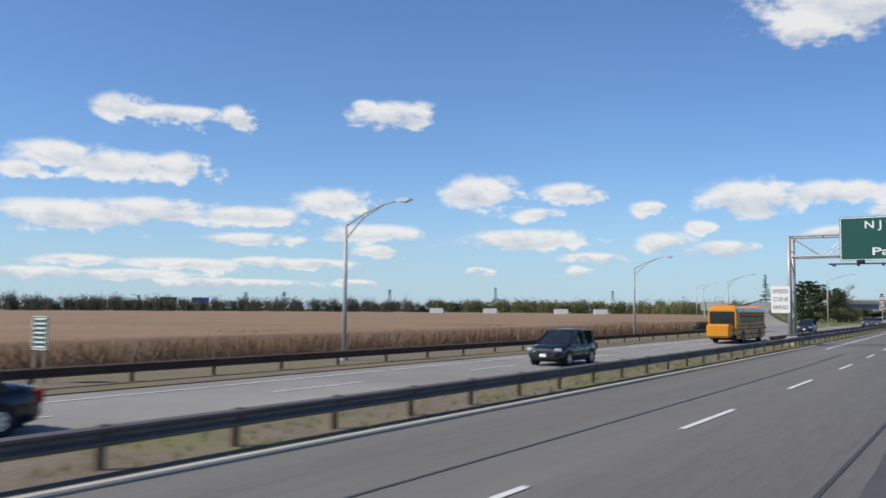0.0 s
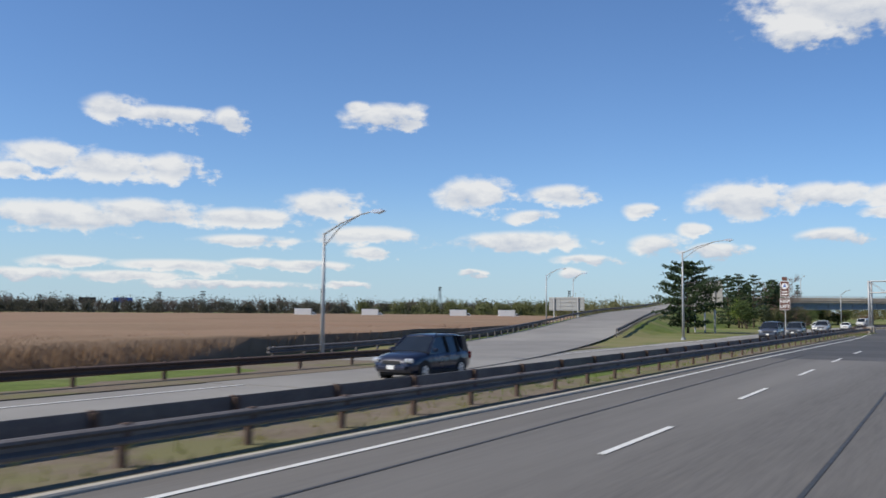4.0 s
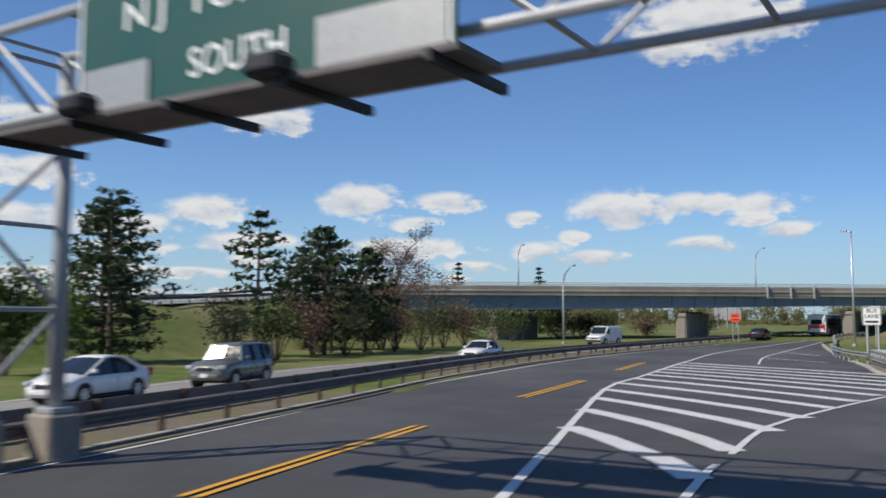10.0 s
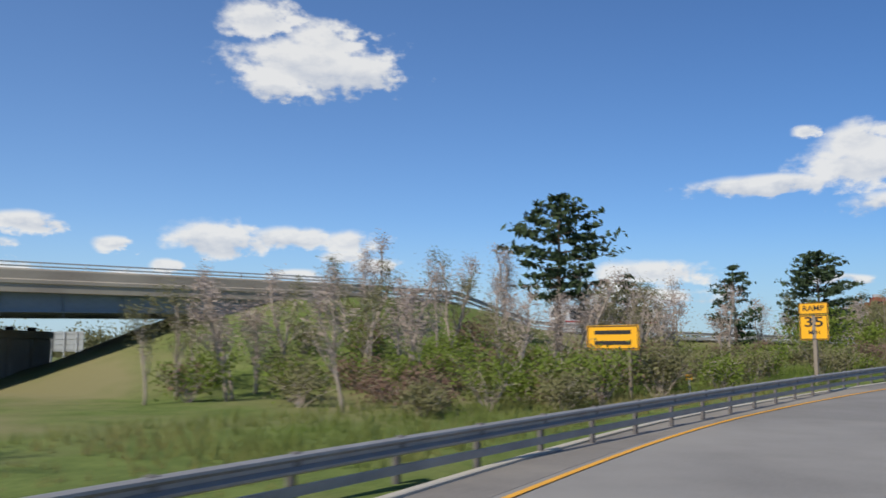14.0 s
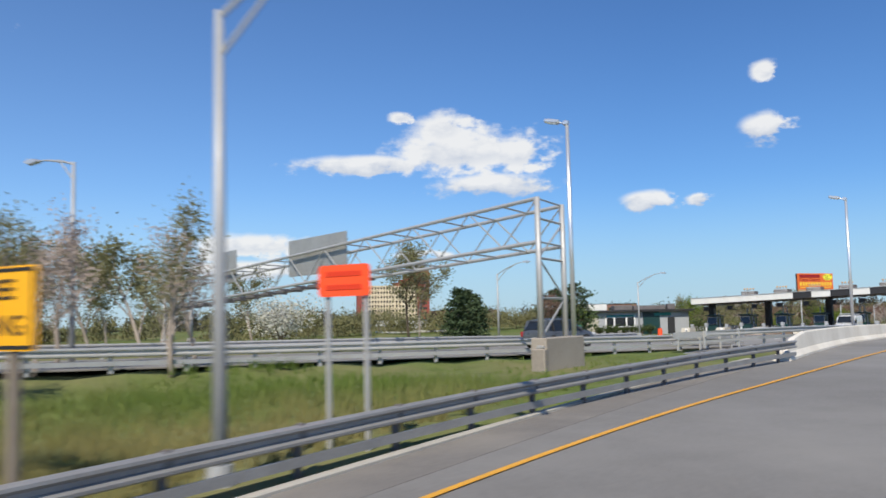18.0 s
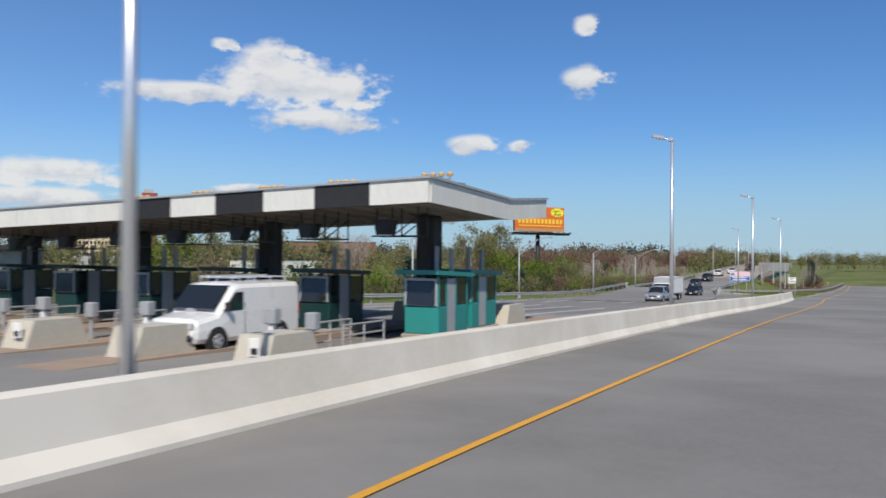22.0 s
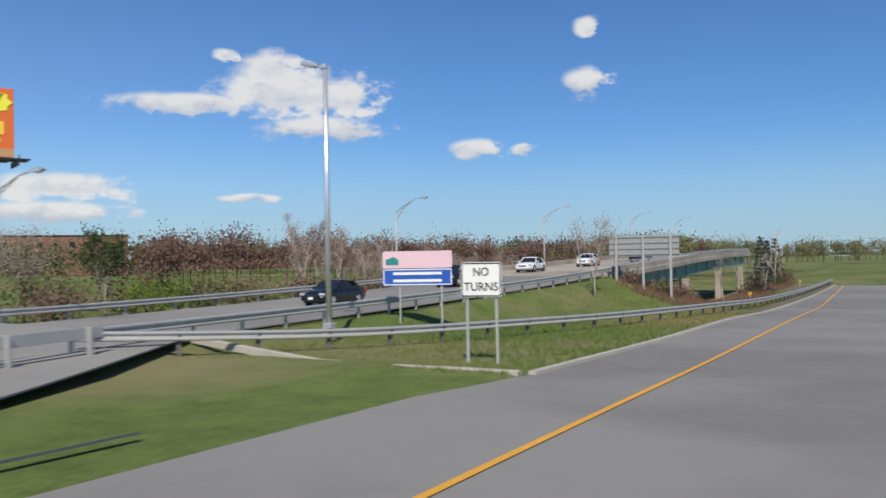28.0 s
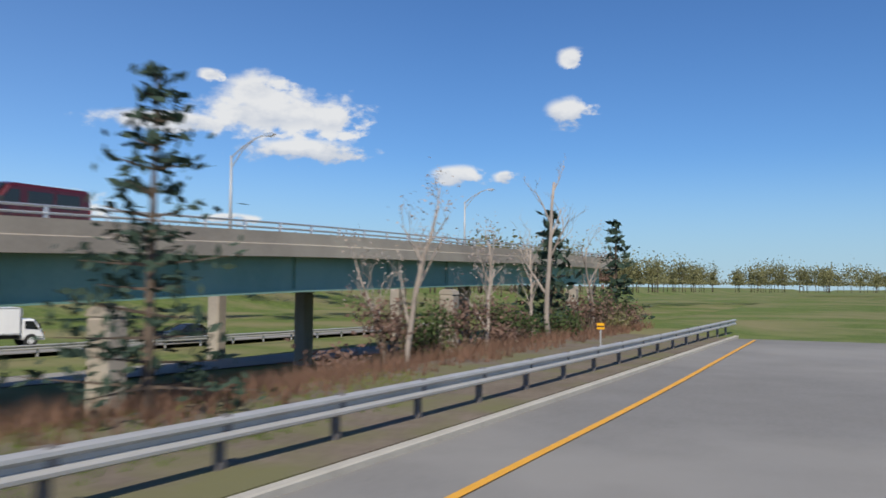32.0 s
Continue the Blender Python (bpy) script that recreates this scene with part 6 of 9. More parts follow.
# ---- crash cushion at the island's tip ----
def crash_cushion():
    c = thing("crash_cushion", stand(279.2, 8.9, 0.1, 0), "yellow crash cushion with black arrow stripes on a flared steel rack", "crash cushion")
    part("nose", Form().prism([(-0.4, 0.05), (0.4, 0.05), (0.45, 0.2), (0.45, 1.08), (0.38, 1.15), (-0.38, 1.15), (-0.45, 1.08), (-0.45, 0.2)], "y", 0, 0.4), SIGN_YELLOW, c)
    for k in range(3):
        z = 0.12 + 0.34 * k
        part("arrow_stripe", Form().prism([(-0.4, z), (0, z + 0.24), (0.4, z), (0.4, z + 0.16), (0, z + (0.4 if k < 2 else 0.34)), (-0.4, z + 0.16)], "y", -0.012, 0.002), INK, c)

    def edge(side, f):
        """A point of one long side; f runs from the nose to the tail."""
        return Vector((0.5 - 1.55 * f if side > 0 else -0.5 - 3.3 * f, 0.3 + 7.6 * f, 0))
    for side in (-1, 1):
        a, b = edge(side, 0.0), edge(side, 0.2)
        part("side_cover", Form().sweep([a, b], [(0, 0.2), (0.05, 0.2), (0.05, 1.0), (0, 1.0)]), SIGN_YELLOW, c)
        for k in range(5):
            a, b = edge(side, 0.16 + 0.168 * k) + Vector((0.012 * k * side, 0, 0)), edge(side, 0.16 + 0.168 * (k + 1) + 0.02) + Vector((0.012 * k * side, 0, 0))
            part("side_panel", Form().sweep([a, b], [(0, 0.28), (0.06, 0.33), (0, 0.42), (0.06, 0.5), (0, 0.58), (0.06, 0.68), (0, 0.78), (0.06, 0.88), (0, 0.95), (-0.04, 0.95), (-0.04, 0.28)]), GALV_MID, c)
            m = (a + b) / 2
            part("panel_slot", Form().box((m.x + 0.07 * side, m.y, 0.63), (0.03, 0.5, 0.06), rz=12 if side > 0 else 24), SIGN_WHITE, c)
    for k in range(9):
        f = 0.08 + 0.112 * k
        p, q = edge(-1, f), edge(1, max(f - 0.05, 0))
        part("strut", Form().box(tuple((p + q) / 2 + Vector((0, 0, 0.93))), ((q - p).length, 0.16, 0.06), rz=math.degrees(math.atan2(q.y - p.y, q.x - p.x)), ch=0.01), GALV, c, "pale steel cross strut")
        for r in (p, q):
            part("strut_leg", Form().box((r.x, r.y, 0.48), (0.1, 0.1, 0.95)), GALV_OLD, c)


crash_cushion()


# ---- billboard and far buildings ----
def billboard():
    m = Matrix.Translation((536.9, -292.0, -1.8)) @ pose(0, 0, 0, 0, 0, math.degrees(math.atan2(-285.8 + 298.5, 537.2 - 536.5)) + 180)
    b = thing("billboard", m, "orange billboard with yellow lettering on a tall black post", "billboard")
    z0, z1, w = 11.0, 15.9, 13.2
    part("post", Form().tube((0, 0.6, -1), (0, 0.6, z0 - 0.4), 0.45, 0.42, 14), DARK, b, smooth=True)
    orange = material("billboard_orange", (0.72, 0.16, 0.03), (0.66, 0.13, 0.03), 0.6, scale=0.3, fine=5, bump=0.01)
    red = material("billboard_red", (0.3, 0.012, 0.012), (0.28, 0.01, 0.01), 0.6, bump=0)
    gold = material("billboard_gold", (0.85, 0.6, 0.05), (0.8, 0.55, 0.05), 0.6, bump=0)
    part("panel", Form().box((0, 0, (z0 + z1) / 2), (w, 0.3, z1 - z0), ch=0.02), orange, b)
    part("trim", Form().box((0, -0.16, z0 + 0.3), (w, 0.06, 0.6)), material("billboard_trim", (0.5, 0.3, 0.14), (0.45, 0.27, 0.12), 0.6, bump=0), b)
    part("name_bar", Form().box((-2.2, -0.17, z1 - 0.75), (7.6, 0.04, 0.85)), red, b)
    lettering("Gutter Cleaning", 1.15, red, b, facing(-2.2, -0.18, z1 - 1.75), width=7.8, fat=0.02)
    for k in range(12):
        part("number_bar", Form().box((-5.6 + k * 1.02, -0.17, z1 - 2.85), (0.66, 0.04, 0.95)), gold, b)
    part("small_bar", Form().box((0, -0.17, z1 - 3.75), (11.5, 0.03, 0.22)), gold, b)
    star = []
    for k in range(20):
        r = 1.0 if k % 2 == 0 else 0.86
        star.append((4.6 + 1.95 * r * math.cos(math.pi * k / 10), z1 - 1.0 + 0.95 * r * math.sin(math.pi * k / 10)))
    part("burst", Form().prism(star, "y", -0.2, -0.16), material("burst_yellow", (0.85, 0.8, 0.06), (0.8, 0.75, 0.06), 0.6, bump=0), b)
    lettering("Open 7", 0.75, INK, b, facing(4.6, -0.21, z1 - 0.7), width=2.6)
    lettering("Days", 0.75, INK, b, facing(4.6, -0.21, z1 - 1.4), width=1.8)
    part("back_panel", Form().box((0.3, 2.2, (z0 + z1) / 2), (w, 0.3, z1 - z0), rz=12), DARK, b)
    part("catwalk", Form().box((0, -0.7, z0 - 0.25), (w + 1.6, 1.5, 0.12)), DARK, b)
    for k in range(9):
        part("catwalk_bracket", Form().box((-w / 2 + w * k / 8, -0.4, z0 - 0.5), (0.12, 2.6, 0.4)), DARK, b)
        part("lamp_arm", Form().tube((-w / 2 + w * k / 8, -1.4, z0 - 0.25), (-w / 2 + w * k / 8, -2.0, z0 - 0.05), 0.05, n=5), DARK, b)


billboard()


def windowed_block(name, p0, p1, depth, z0, z1, mat, label, cols, rows, win=(1.2, 1.4), win_mat=GLASS_DARK, roof=None):
    """A block whose front runs from p0 to p1, with windows set in."""
    a, b = Vector((*p0, 0)), Vector((*p1, 0))
    m = Matrix.Translation(a) @ pose(0, 0, 0, 0, 0, math.degrees(math.atan2((b - a).y, (b - a).x)))
    L = (b - a).length
    o = thing(name, m, label, "building")
    part("wall", Form().box((L / 2, depth / 2, (z0 + z1) / 2), (L, depth, z1 - z0)), mat, o)
    part("roof", Form().box((L / 2, depth / 2, z1 + 0.15), (L + 0.4, depth + 0.4, 0.3)), roof or DARK, o)
    for i in range(cols):
        for j in range(rows):
            x, z = L * (i + 0.5) / cols, z0 + 2.2 + (z1 - z0 - 3.0) * (j + 0.5) / rows
            part("window", Form().box((x, -0.03, z), (win[0], 0.16, win[1])), win_mat, o)
    return o, L


# the hotel: red ends, cream middle and a stepped red tower
hx0, hy0, hx1, hy1 = 890.4, -306.2, 874.6, -349.6
hd = Vector((hx1 - hx0, hy1 - hy0, 0)).normalized()
hotel_m = Matrix.Translation((hx0, hy0, 0)) @ pose(0, 0, 0, 0, 0, math.degrees(math.atan2(hd.y, hd.x)))
hotel = thing("hotel", hotel_m, "tall hotel with red ends and a cream window front", "building")
# local x runs along the front; the bus's side is -y or +y by the turn
part("wall", Form().box((3.3, 6, 13.5), (6.6, 14, 29)), RED_BRICK, hotel)
part("wall", Form().box((15.0, 6, 12.6), (17.5, 13, 27)), CREAM_WALL, hotel)
part("wall", Form().box((31.5, 6, 12.4), (15.5, 12.6, 26.6)), CREAM_WALL, hotel)
part("wall", Form().box((42.5, 7, 18), (8, 15, 38)), RED_BRICK, hotel)
for k in range(5):
    part("wall", Form().box((36.5 - k * 3.6, 9, 15.5 - k * 1.0), (3.7, 9, 37 - k * 2.0 - k * 0.0)), RED_BRICK, hotel)
part("roof_box", Form().box((42, 7, 38), (5, 6, 2.4)), GREY_PAINT, hotel)
part("roof_box", Form().box((3.3, 6, 29), (5, 6, 2.2)), GREY_PAINT, hotel)
for side in (-0.62, 12.62):
    for i in range(9):
        for j in range(8):
            part("window", Form().box((8.0 + 1.85 * i, side, 4.2 + 2.9 * j), (0.95, 0.12, 1.5)), GLASS_DARK, hotel)
    for i in range(7):
        for j in range(8):
            part("window", Form().box((25.2 + 2.1 * i, side + (0.1 if side < 0 else -0.1), 4.2 + 2.85 * j), (0.95, 0.12, 1.5)), GLASS_DARK, hotel)
for j in range(9):
    part("window", Form().box((3.3, -1.02, 3.5 + 2.9 * j), (1.2, 0.1, 1.4)), GLASS_DARK, hotel)
    part("window", Form().box((42.5, -0.52, 8 + 3.2 * j), (4.5, 0.1, 1.4)), GLASS_DARK, hotel)
windowed_block("brick_building", (958, -360), (934, -438), 22, -2, 10.0, BROWN_BRICK, "long brown brick building with rows of windows", 24, 4)
windowed_block("brick_building", (700, -330), (690, -362), 14, -2, 9.0, BROWN_BRICK, "brown brick block behind the toll plaza", 9, 3)
windowed_block("warehouse", (779, 497), (803.8, 460), 20, 0, 9.0, SIGN_WHITE, "low white warehouse beyond the field", 6, 1, (3, 2.0))
windowed_block("warehouse", (735, 560), (765, 520), 20, 0, 8.0, SIGN_WHITE, "low white warehouse beyond the field", 5, 1, (3, 2.0))
windowed_block("shed", (640, -215), (655, -250), 10, -1, 4.0, SIGN_WHITE, "long low white shed among trees", 7, 1, (1.4, 1.0))
windowed_block("bus_shed", (600, -262), (604, -285), 8, -1.5, 3.0, FASCIA, "white and red striped trailer behind the plaza", 5, 1, (1.6, 0.8))
for (x, y), w in (((625.7, 722.7), 16), ((650, 702), 18)):
    fb = thing("billboard", Matrix.Translation((x, y, 0)) @ pose(0, 0, 0, 0, 0, -50), "dark distant billboard beyond the field", "billboard", "far billboards")
    part("panel", Form().box((0, 0, 11), (w, 0.6, 5.5)), SIGN_BLUE if w == 18 else DARK, fb)
    part("post", Form().tube((0, 0.5, 0), (0, 0.5, 9), 0.6, n=8), DARK, fb)
for x, y, h in ((570, 558, 17), (597, 537, 18), (667, 469, 21), (729, 390, 24), (520, 640, 14), (800, 300, 22)):
    py = thing("pylon", Matrix.Translation((x, y, 0)), "lattice power pylon on the horizon", "pylon", "power pylons")
    for sx in (-1, 1):
        for sy in (-1, 1):
            part("leg", Form().tube((sx * 2.2, sy * 2.2, 0), (sx * 0.5, sy * 0.5, h), 0.16, 0.1, 5), DARK, py)
    for k in range(6):
        z = h * k / 6
        r0, r1 = 2.2 - 1.7 * k / 6, 2.2 - 1.7 * (k + 1) / 6
        for sx in (-1, 1):
            part("lattice", Form().tube((sx * r0, -r0, z), (sx * r1, r1, z + h / 6), 0.08, n=4).tube((-r0, sx * r0, z), (r1, sx * r1, z + h / 6), 0.08, n=4), DARK, py)
    for k in (0.0, 2.2):
        part("cross_arm", Form().box((0, 0, h - 0.6 - k), (6.0, 0.4, 0.5)), DARK, py)


# ---- plants ----
RNG = np.random.default_rng(7)


def leaf_mesh(name, pts, size, mat, flat=0.0, seed=1, long=1.6):
    """One small bent quad at each point, turned at random."""
    rng = np.random.default_rng(seed)
    n = len(pts)
    a = rng.normal(size=(n, 3))
    a[:, 2] *= 1 - flat
    a /= np.linalg.norm(a, axis=1)[:, None]
    b = np.cross(a, rng.normal(size=(n, 3)))
    b /= np.maximum(np.linalg.norm(b, axis=1)[:, None], 1e-6)
    s = (size * rng.uniform(0.6, 1.35, n))[:, None]
    p = np.asarray(pts)
    vs = np.stack([p - a * s * long / 2, p + b * s / 2, p + a * s * long / 2, p - b * s / 2], 1).reshape(-1, 3)
    fs = np.arange(4 * n).reshape(-1, 4)
    me = bpy.data.meshes.new(name)
    me.from_pydata(vs.tolist(), [], fs.tolist())
    me.materials.append(mat)
    return me


def grow(seed, h, spread, levels=4, fork=(2, 4), first=0.3, up=0.5, r0=None, gnarl=0.18, side=0.75):
    """Branch lines of a tree: a list of (points, radii) and the tips."""
    rng = random.Random(seed)
    lines, tips = [], []
    r0 = r0 or h * 0.016

    def limb(p, d, length, r, level):
        n = 4 if level else 6
        pts, rad = [p], [r]
        for k in range(n):
            d = (d + Vector((rng.uniform(-1, 1), rng.uniform(-1, 1), rng.uniform(-0.4, 0.8) * up)) * gnarl).normalized()
            p = p + d * length / n
            pts.append(p)
            rad.append(r * (1 - 0.62 * (k + 1) / n))
        lines.append((pts, rad, level))
        if level >= levels:
            tips.append(p)
            tips.append(pts[-2])
            return
        count = rng.randint(*fork) + (3 if level == 0 else 0)
        for i in range(count):
            f = first + (1 - first) * (i + rng.random()) / count if level == 0 else 0.25 + 0.75 * (i + rng.random()) / count
            j = min(int(f * n), n - 1)
            q = pts[j].lerp(pts[j + 1], f * n - j)
            az = rng.uniform(0, 2 * math.pi) if level else i * 2.4 + rng.uniform(-0.5, 0.5)
            out = Vector((math.cos(az), math.sin(az), 0))
            nd = (d * (0.75 - 0.3 * level * 0.2) + out * side + Vector((0, 0, up * 0.35))).normalized()
            span = spread * (1.15 - 0.75 * f) if level == 0 else length * rng.uniform(0.42, 0.68)
            limb(q, nd, span, max(rad[j] * 0.58, 0.008), level + 1)
        if level:
            tips.append(p)
    limb(Vector((0, 0, -0.2)), Vector((rng.uniform(-0.04, 0.04), rng.uniform(-0.04, 0.04), 1)), h * 0.86, r0, 0)
    return lines, tips


def tree(kind, seed, h, spread, label, group, m, leaf=None, leaf_size=0.2, leaf_n=0, cloud=0.6, bark=BARK, levels=4, fork=(2, 4), first=0.3, up=0.5, side=0.75, gnarl=0.18):
    t = thing(kind, m, label, "tree", group)
    lines, tips = grow(seed, h, spread, levels, fork, first, up, None, gnarl, side)
    trunk, limbs, twigs = Form(), Form(), Form()
    for pts, rad, level in lines:
        (trunk if level == 0 else limbs if level < 3 else twigs).pipe(pts, rad, 8 if level == 0 else 5 if level < 2 else 3)
    part("trunk", trunk, bark, t, smooth=True)
    tagged(part("limb", limbs.raw("limb", bark), bark, t), kind="stuff")
    if twigs.v:
        tagged(part("twig", twigs.raw("twig", bark), bark, t), kind="stuff")
    if leaf_n:
        rng = np.random.default_rng(seed)
        c = np.array([tuple(p) for p in tips])
        pts = c[rng.integers(0, len(c), leaf_n)] + rng.normal(size=(leaf_n, 3)) * cloud * rng.uniform(0.3, 1, (leaf_n, 1))
        pts[:, 2] = np.maximum(pts[:, 2], 0.3)
        part("crown", leaf_mesh("crown", pts, leaf_size, leaf, seed=seed), leaf, t)
    return t


def fan_tree(seed, h, half, label, group, m, bark=BARK):
    """A bare tree with a clear trunk and a round crown of rising, forking branches."""
    rng = random.Random(seed)
    t = thing("bare_tree", m, label, "tree", group)
    trunk, limb, twig = Form(), Form(), Form()
    trunk.pipe([(0.03 * math.sin(k), 0.03 * math.cos(2 * k), -0.2 + h * 0.9 * k / 8) for k in range(9)], [h * 0.017 * (1 - 0.9 * k / 8) + 0.012 for k in range(9)], 8)
    part("trunk", trunk, bark, t, smooth=True)

    def edge(d):
        """How far the crown reaches along d from its middle, 0.56 h up."""
        up = 0.43 * h if d.z > 0 else 0.3 * h
        return 1 / math.sqrt((d.x**2 + d.y**2) / half**2 + (d.z / up)**2)

    def grow_on(p, d, length, r, level):
        pts, q = [p], p
        m = 5 if level < 3 else 2
        for k in range(m):
            d = (d + Vector((rng.uniform(-1, 1), rng.uniform(-1, 1), rng.uniform(-0.5, 0.9))) * 0.13).normalized()
            q = q + d * length / m
            pts.append(q)
        (limb if level < 2 else twig).pipe(pts, [r * (1 - 0.7 * k / m) for k in range(m + 1)], 5 if level < 2 else 3)
        if level == 3:
            return
        for i in range((11, 8, 7)[level]):
            f = 0.2 + 0.78 * (i + rng.random()) / (11, 8, 7)[level]
            j = min(int(f * 5), 4)
            s = pts[j].lerp(pts[j + 1], f * 5 - j)
            side = Vector((rng.uniform(-1, 1), rng.uniform(-1, 1), rng.uniform(-0.35, 0.8))).normalized()
            grow_on(s, (d * 0.85 + side * 0.75).normalized(), length * rng.uniform(0.3, 0.5) * (1.15 - 0.5 * f), max(r * 0.42, 0.006), level + 1)
    mid = Vector((0, 0, 0.56 * h))
    n = 32
    for i in range(n):
        f = i / (n - 1)
        z = h * (0.2 + 0.55 * f)
        az = i * 2.4 + rng.uniform(-0.3, 0.3)
        tilt = 0.15 + 1.7 * f**1.4
        d = Vector((math.cos(az), math.sin(az), tilt)).normalized()
        p = Vector((0, 0, z))
        reach = 0.5
        while reach < half * 1.5:
            o = p + d * reach - mid
            if o.length > edge(o.normalized()) * 0.9:
                break
            reach += 0.2
        grow_on(p, d, reach, h * 0.0052 * (1.15 - 0.6 * f), 0)
    tagged(part("limb", limb.raw("limb", bark), bark, t), kind="stuff")
    tagged(part("twig", twig.raw("twig", bark), bark, t), kind="stuff")
    return t


def pine(seed, h, spread, label, group, m, mat=NEEDLE, low=0.2, layers=11, dense=26, cone=0.5, size=0.28, name="pine_tree", droop=0.05, gap=0.15, tuft=0.32):
    """A straight trunk with whorls of boughs and needle tufts along them; cone 1 is a spire, 0 a round crown."""
    rng = random.Random(seed)
    t = thing(name, m, label, "tree", group)
    trunk, boughs = Form(), Form()
    lean = (rng.uniform(-0.02, 0.02) * h, rng.uniform(-0.02, 0.02) * h)
    trunk.pipe([(lean[0] * k / 6, lean[1] * k / 6, -0.2 + (h + 0.1) * k / 6) for k in range(7)], [h * 0.019 * (1 - 0.88 * k / 6) + 0.01 for k in range(7)], 8)
    part("trunk", trunk, BARK, t, smooth=True)
    pts = []
    for j in range(layers):
        f = j / (layers - 1)
        z = h * (low + (0.98 - low) * f)
        prof = (1 - f) * 0.95 + 0.06 if cone > 0.7 else (math.sin(math.pi * min(max(0.12 + 0.86 * f, 0), 1)) ** 0.65 * (1 - cone) + ((1 - f) * 0.9 + 0.1) * cone)
        n = rng.randint(5, 7)
        a0 = rng.uniform(0, 6)
        for i in range(n):
            if rng.random() < gap:
                continue
            az = a0 + i * 2 * math.pi / n + rng.uniform(-0.3, 0.3)
            L = spread * prof * rng.uniform(0.6, 1.15)
            d = Vector((math.cos(az), math.sin(az), 0.22 - droop * 4 + 0.35 * f + rng.uniform(-0.12, 0.12)))
            p0 = Vector((lean[0] * z / h, lean[1] * z / h, z))
            p1 = p0 + d * L * 0.55
            p2 = p0 + d * L + Vector((0, 0, (0.06 - droop) * L))
            boughs.pipe([p0, p1, p2], [0.012 * h * (1 - f * 0.7) * 0.45 + 0.012, 0.02, 0.008], 4)
            m2 = max(3, int(dense * (0.35 + 0.65 * L / spread)))
            for _ in range(m2):
                g = rng.uniform(0.3, 1.05)
                q = p0.lerp(p1, g * 2) if g < 0.5 else p1.lerp(p2, (g - 0.5) * 2)
                w = tuft * (0.55 + 0.6 * rng.random()) * (0.6 + L / spread * 0.6)
                pts.append((q.x + rng.gauss(0, w), q.y + rng.gauss(0, w), q.z + rng.gauss(0, w * 0.45) + 0.05))
    tagged(part("bough", boughs.raw("bough", BARK), BARK, t), kind="stuff")
    part("crown", leaf_mesh("crown", pts, size, mat, 0.2, seed, 2.2), mat, t)
    return t


def on_ground(s, d, turn=0.0, k=1.0, sink=0.05):
    p = ground_at(s, d)
    p.z -= sink
    return Matrix.Translation(p) @ pose(0, 0, 0, 0, 0, turn) @ Matrix.Scale(k, 4)


def bush(seed, h, w, mat, label, group, m, n=900, size=0.14, name="bush", stems=9, bark=BARK):
    rng = random.Random(seed)
    b = thing(name, m, label, "bush", group)
    f, pts = Form(), []
    for i in range(stems):
        az, r = rng.uniform(0, 6.28), rng.uniform(0.2, 1) * w / 2
        tip = Vector((math.cos(az) * r, math.sin(az) * r, h * rng.uniform(0.55, 1.0)))
        mid = tip * 0.5 + Vector((rng.uniform(-0.2, 0.2), rng.uniform(-0.2, 0.2), 0.1 * h))
        f.pipe([(0, 0, -0.1), mid, tip], [0.035, 0.022, 0.008], 4)
        for _ in range(3):
            q = mid.lerp(tip, rng.random())
            e = q + Vector((rng.uniform(-1, 1), rng.uniform(-1, 1), rng.uniform(0.1, 1))) * w * 0.22
            f.pipe([q, e], [0.012, 0.005], 3)
            pts += [tuple(e.lerp(q, rng.random() * 0.6)) for _ in range(2)]
        pts += [tuple(mid.lerp(tip, rng.random())) for _ in range(3)]
    tagged(part("stem", f.raw("stem", bark), bark, b), kind="stuff")
    c = np.array(pts)
    g = np.random.default_rng(seed)
    q = c[g.integers(0, len(c), n)] + g.normal(size=(n, 3)) * (w * 0.1)
    q[:, 2] = np.maximum(q[:, 2], 0.05)
    part("foliage", leaf_mesh("foliage", q, size, mat, seed=seed), mat, b)
    return b


# trees beside the exit road
pine(11, 9.2, 4.6, "large round dark pine on the grass bank", "bank pines", on_ground(202.4, 31.3), cone=0.12, low=0.12, layers=17, dense=150, size=0.17, gap=0.1, tuft=0.28)
pine(12, 8.0, 2.2, "half bare pine beside the round pine", "bank pines", on_ground(207.0, 33.5), cone=0.4, low=0.15, layers=10, dense=14, gap=0.45)
pine(13, 11.2, 4.4, "tall layered pine above the highway", "bank pines", on_ground(256.6, 47.0, sink=0.6), cone=0.62, low=0.14, layers=14, dense=80, size=0.18)
pine(14, 11.0, 3.8, "tall layered pine above the highway", "bank pines", on_ground(257.5, 49.8, sink=0.6), cone=0.62, low=0.14, layers=14, dense=75, size=0.18)
pine(15, 11.6, 4.0, "slim pine beside the exit road", "bank pines", on_ground(268.6, 51.5, sink=0.5), cone=0.6, low=0.25, layers=11, dense=26)
bush(16, 5.6, 4.4, LEAF_DARK, "dark green spreading bush on the bank", "bank bushes", on_ground(249, 41, sink=0.4), n=2600, size=0.17, stems=16)
bush(17, 5.0, 4.0, LEAF, "fresh green bush under the pines", "bank bushes", on_ground(252.5, 44, sink=0.4), n=1600, size=0.16, stems=12)
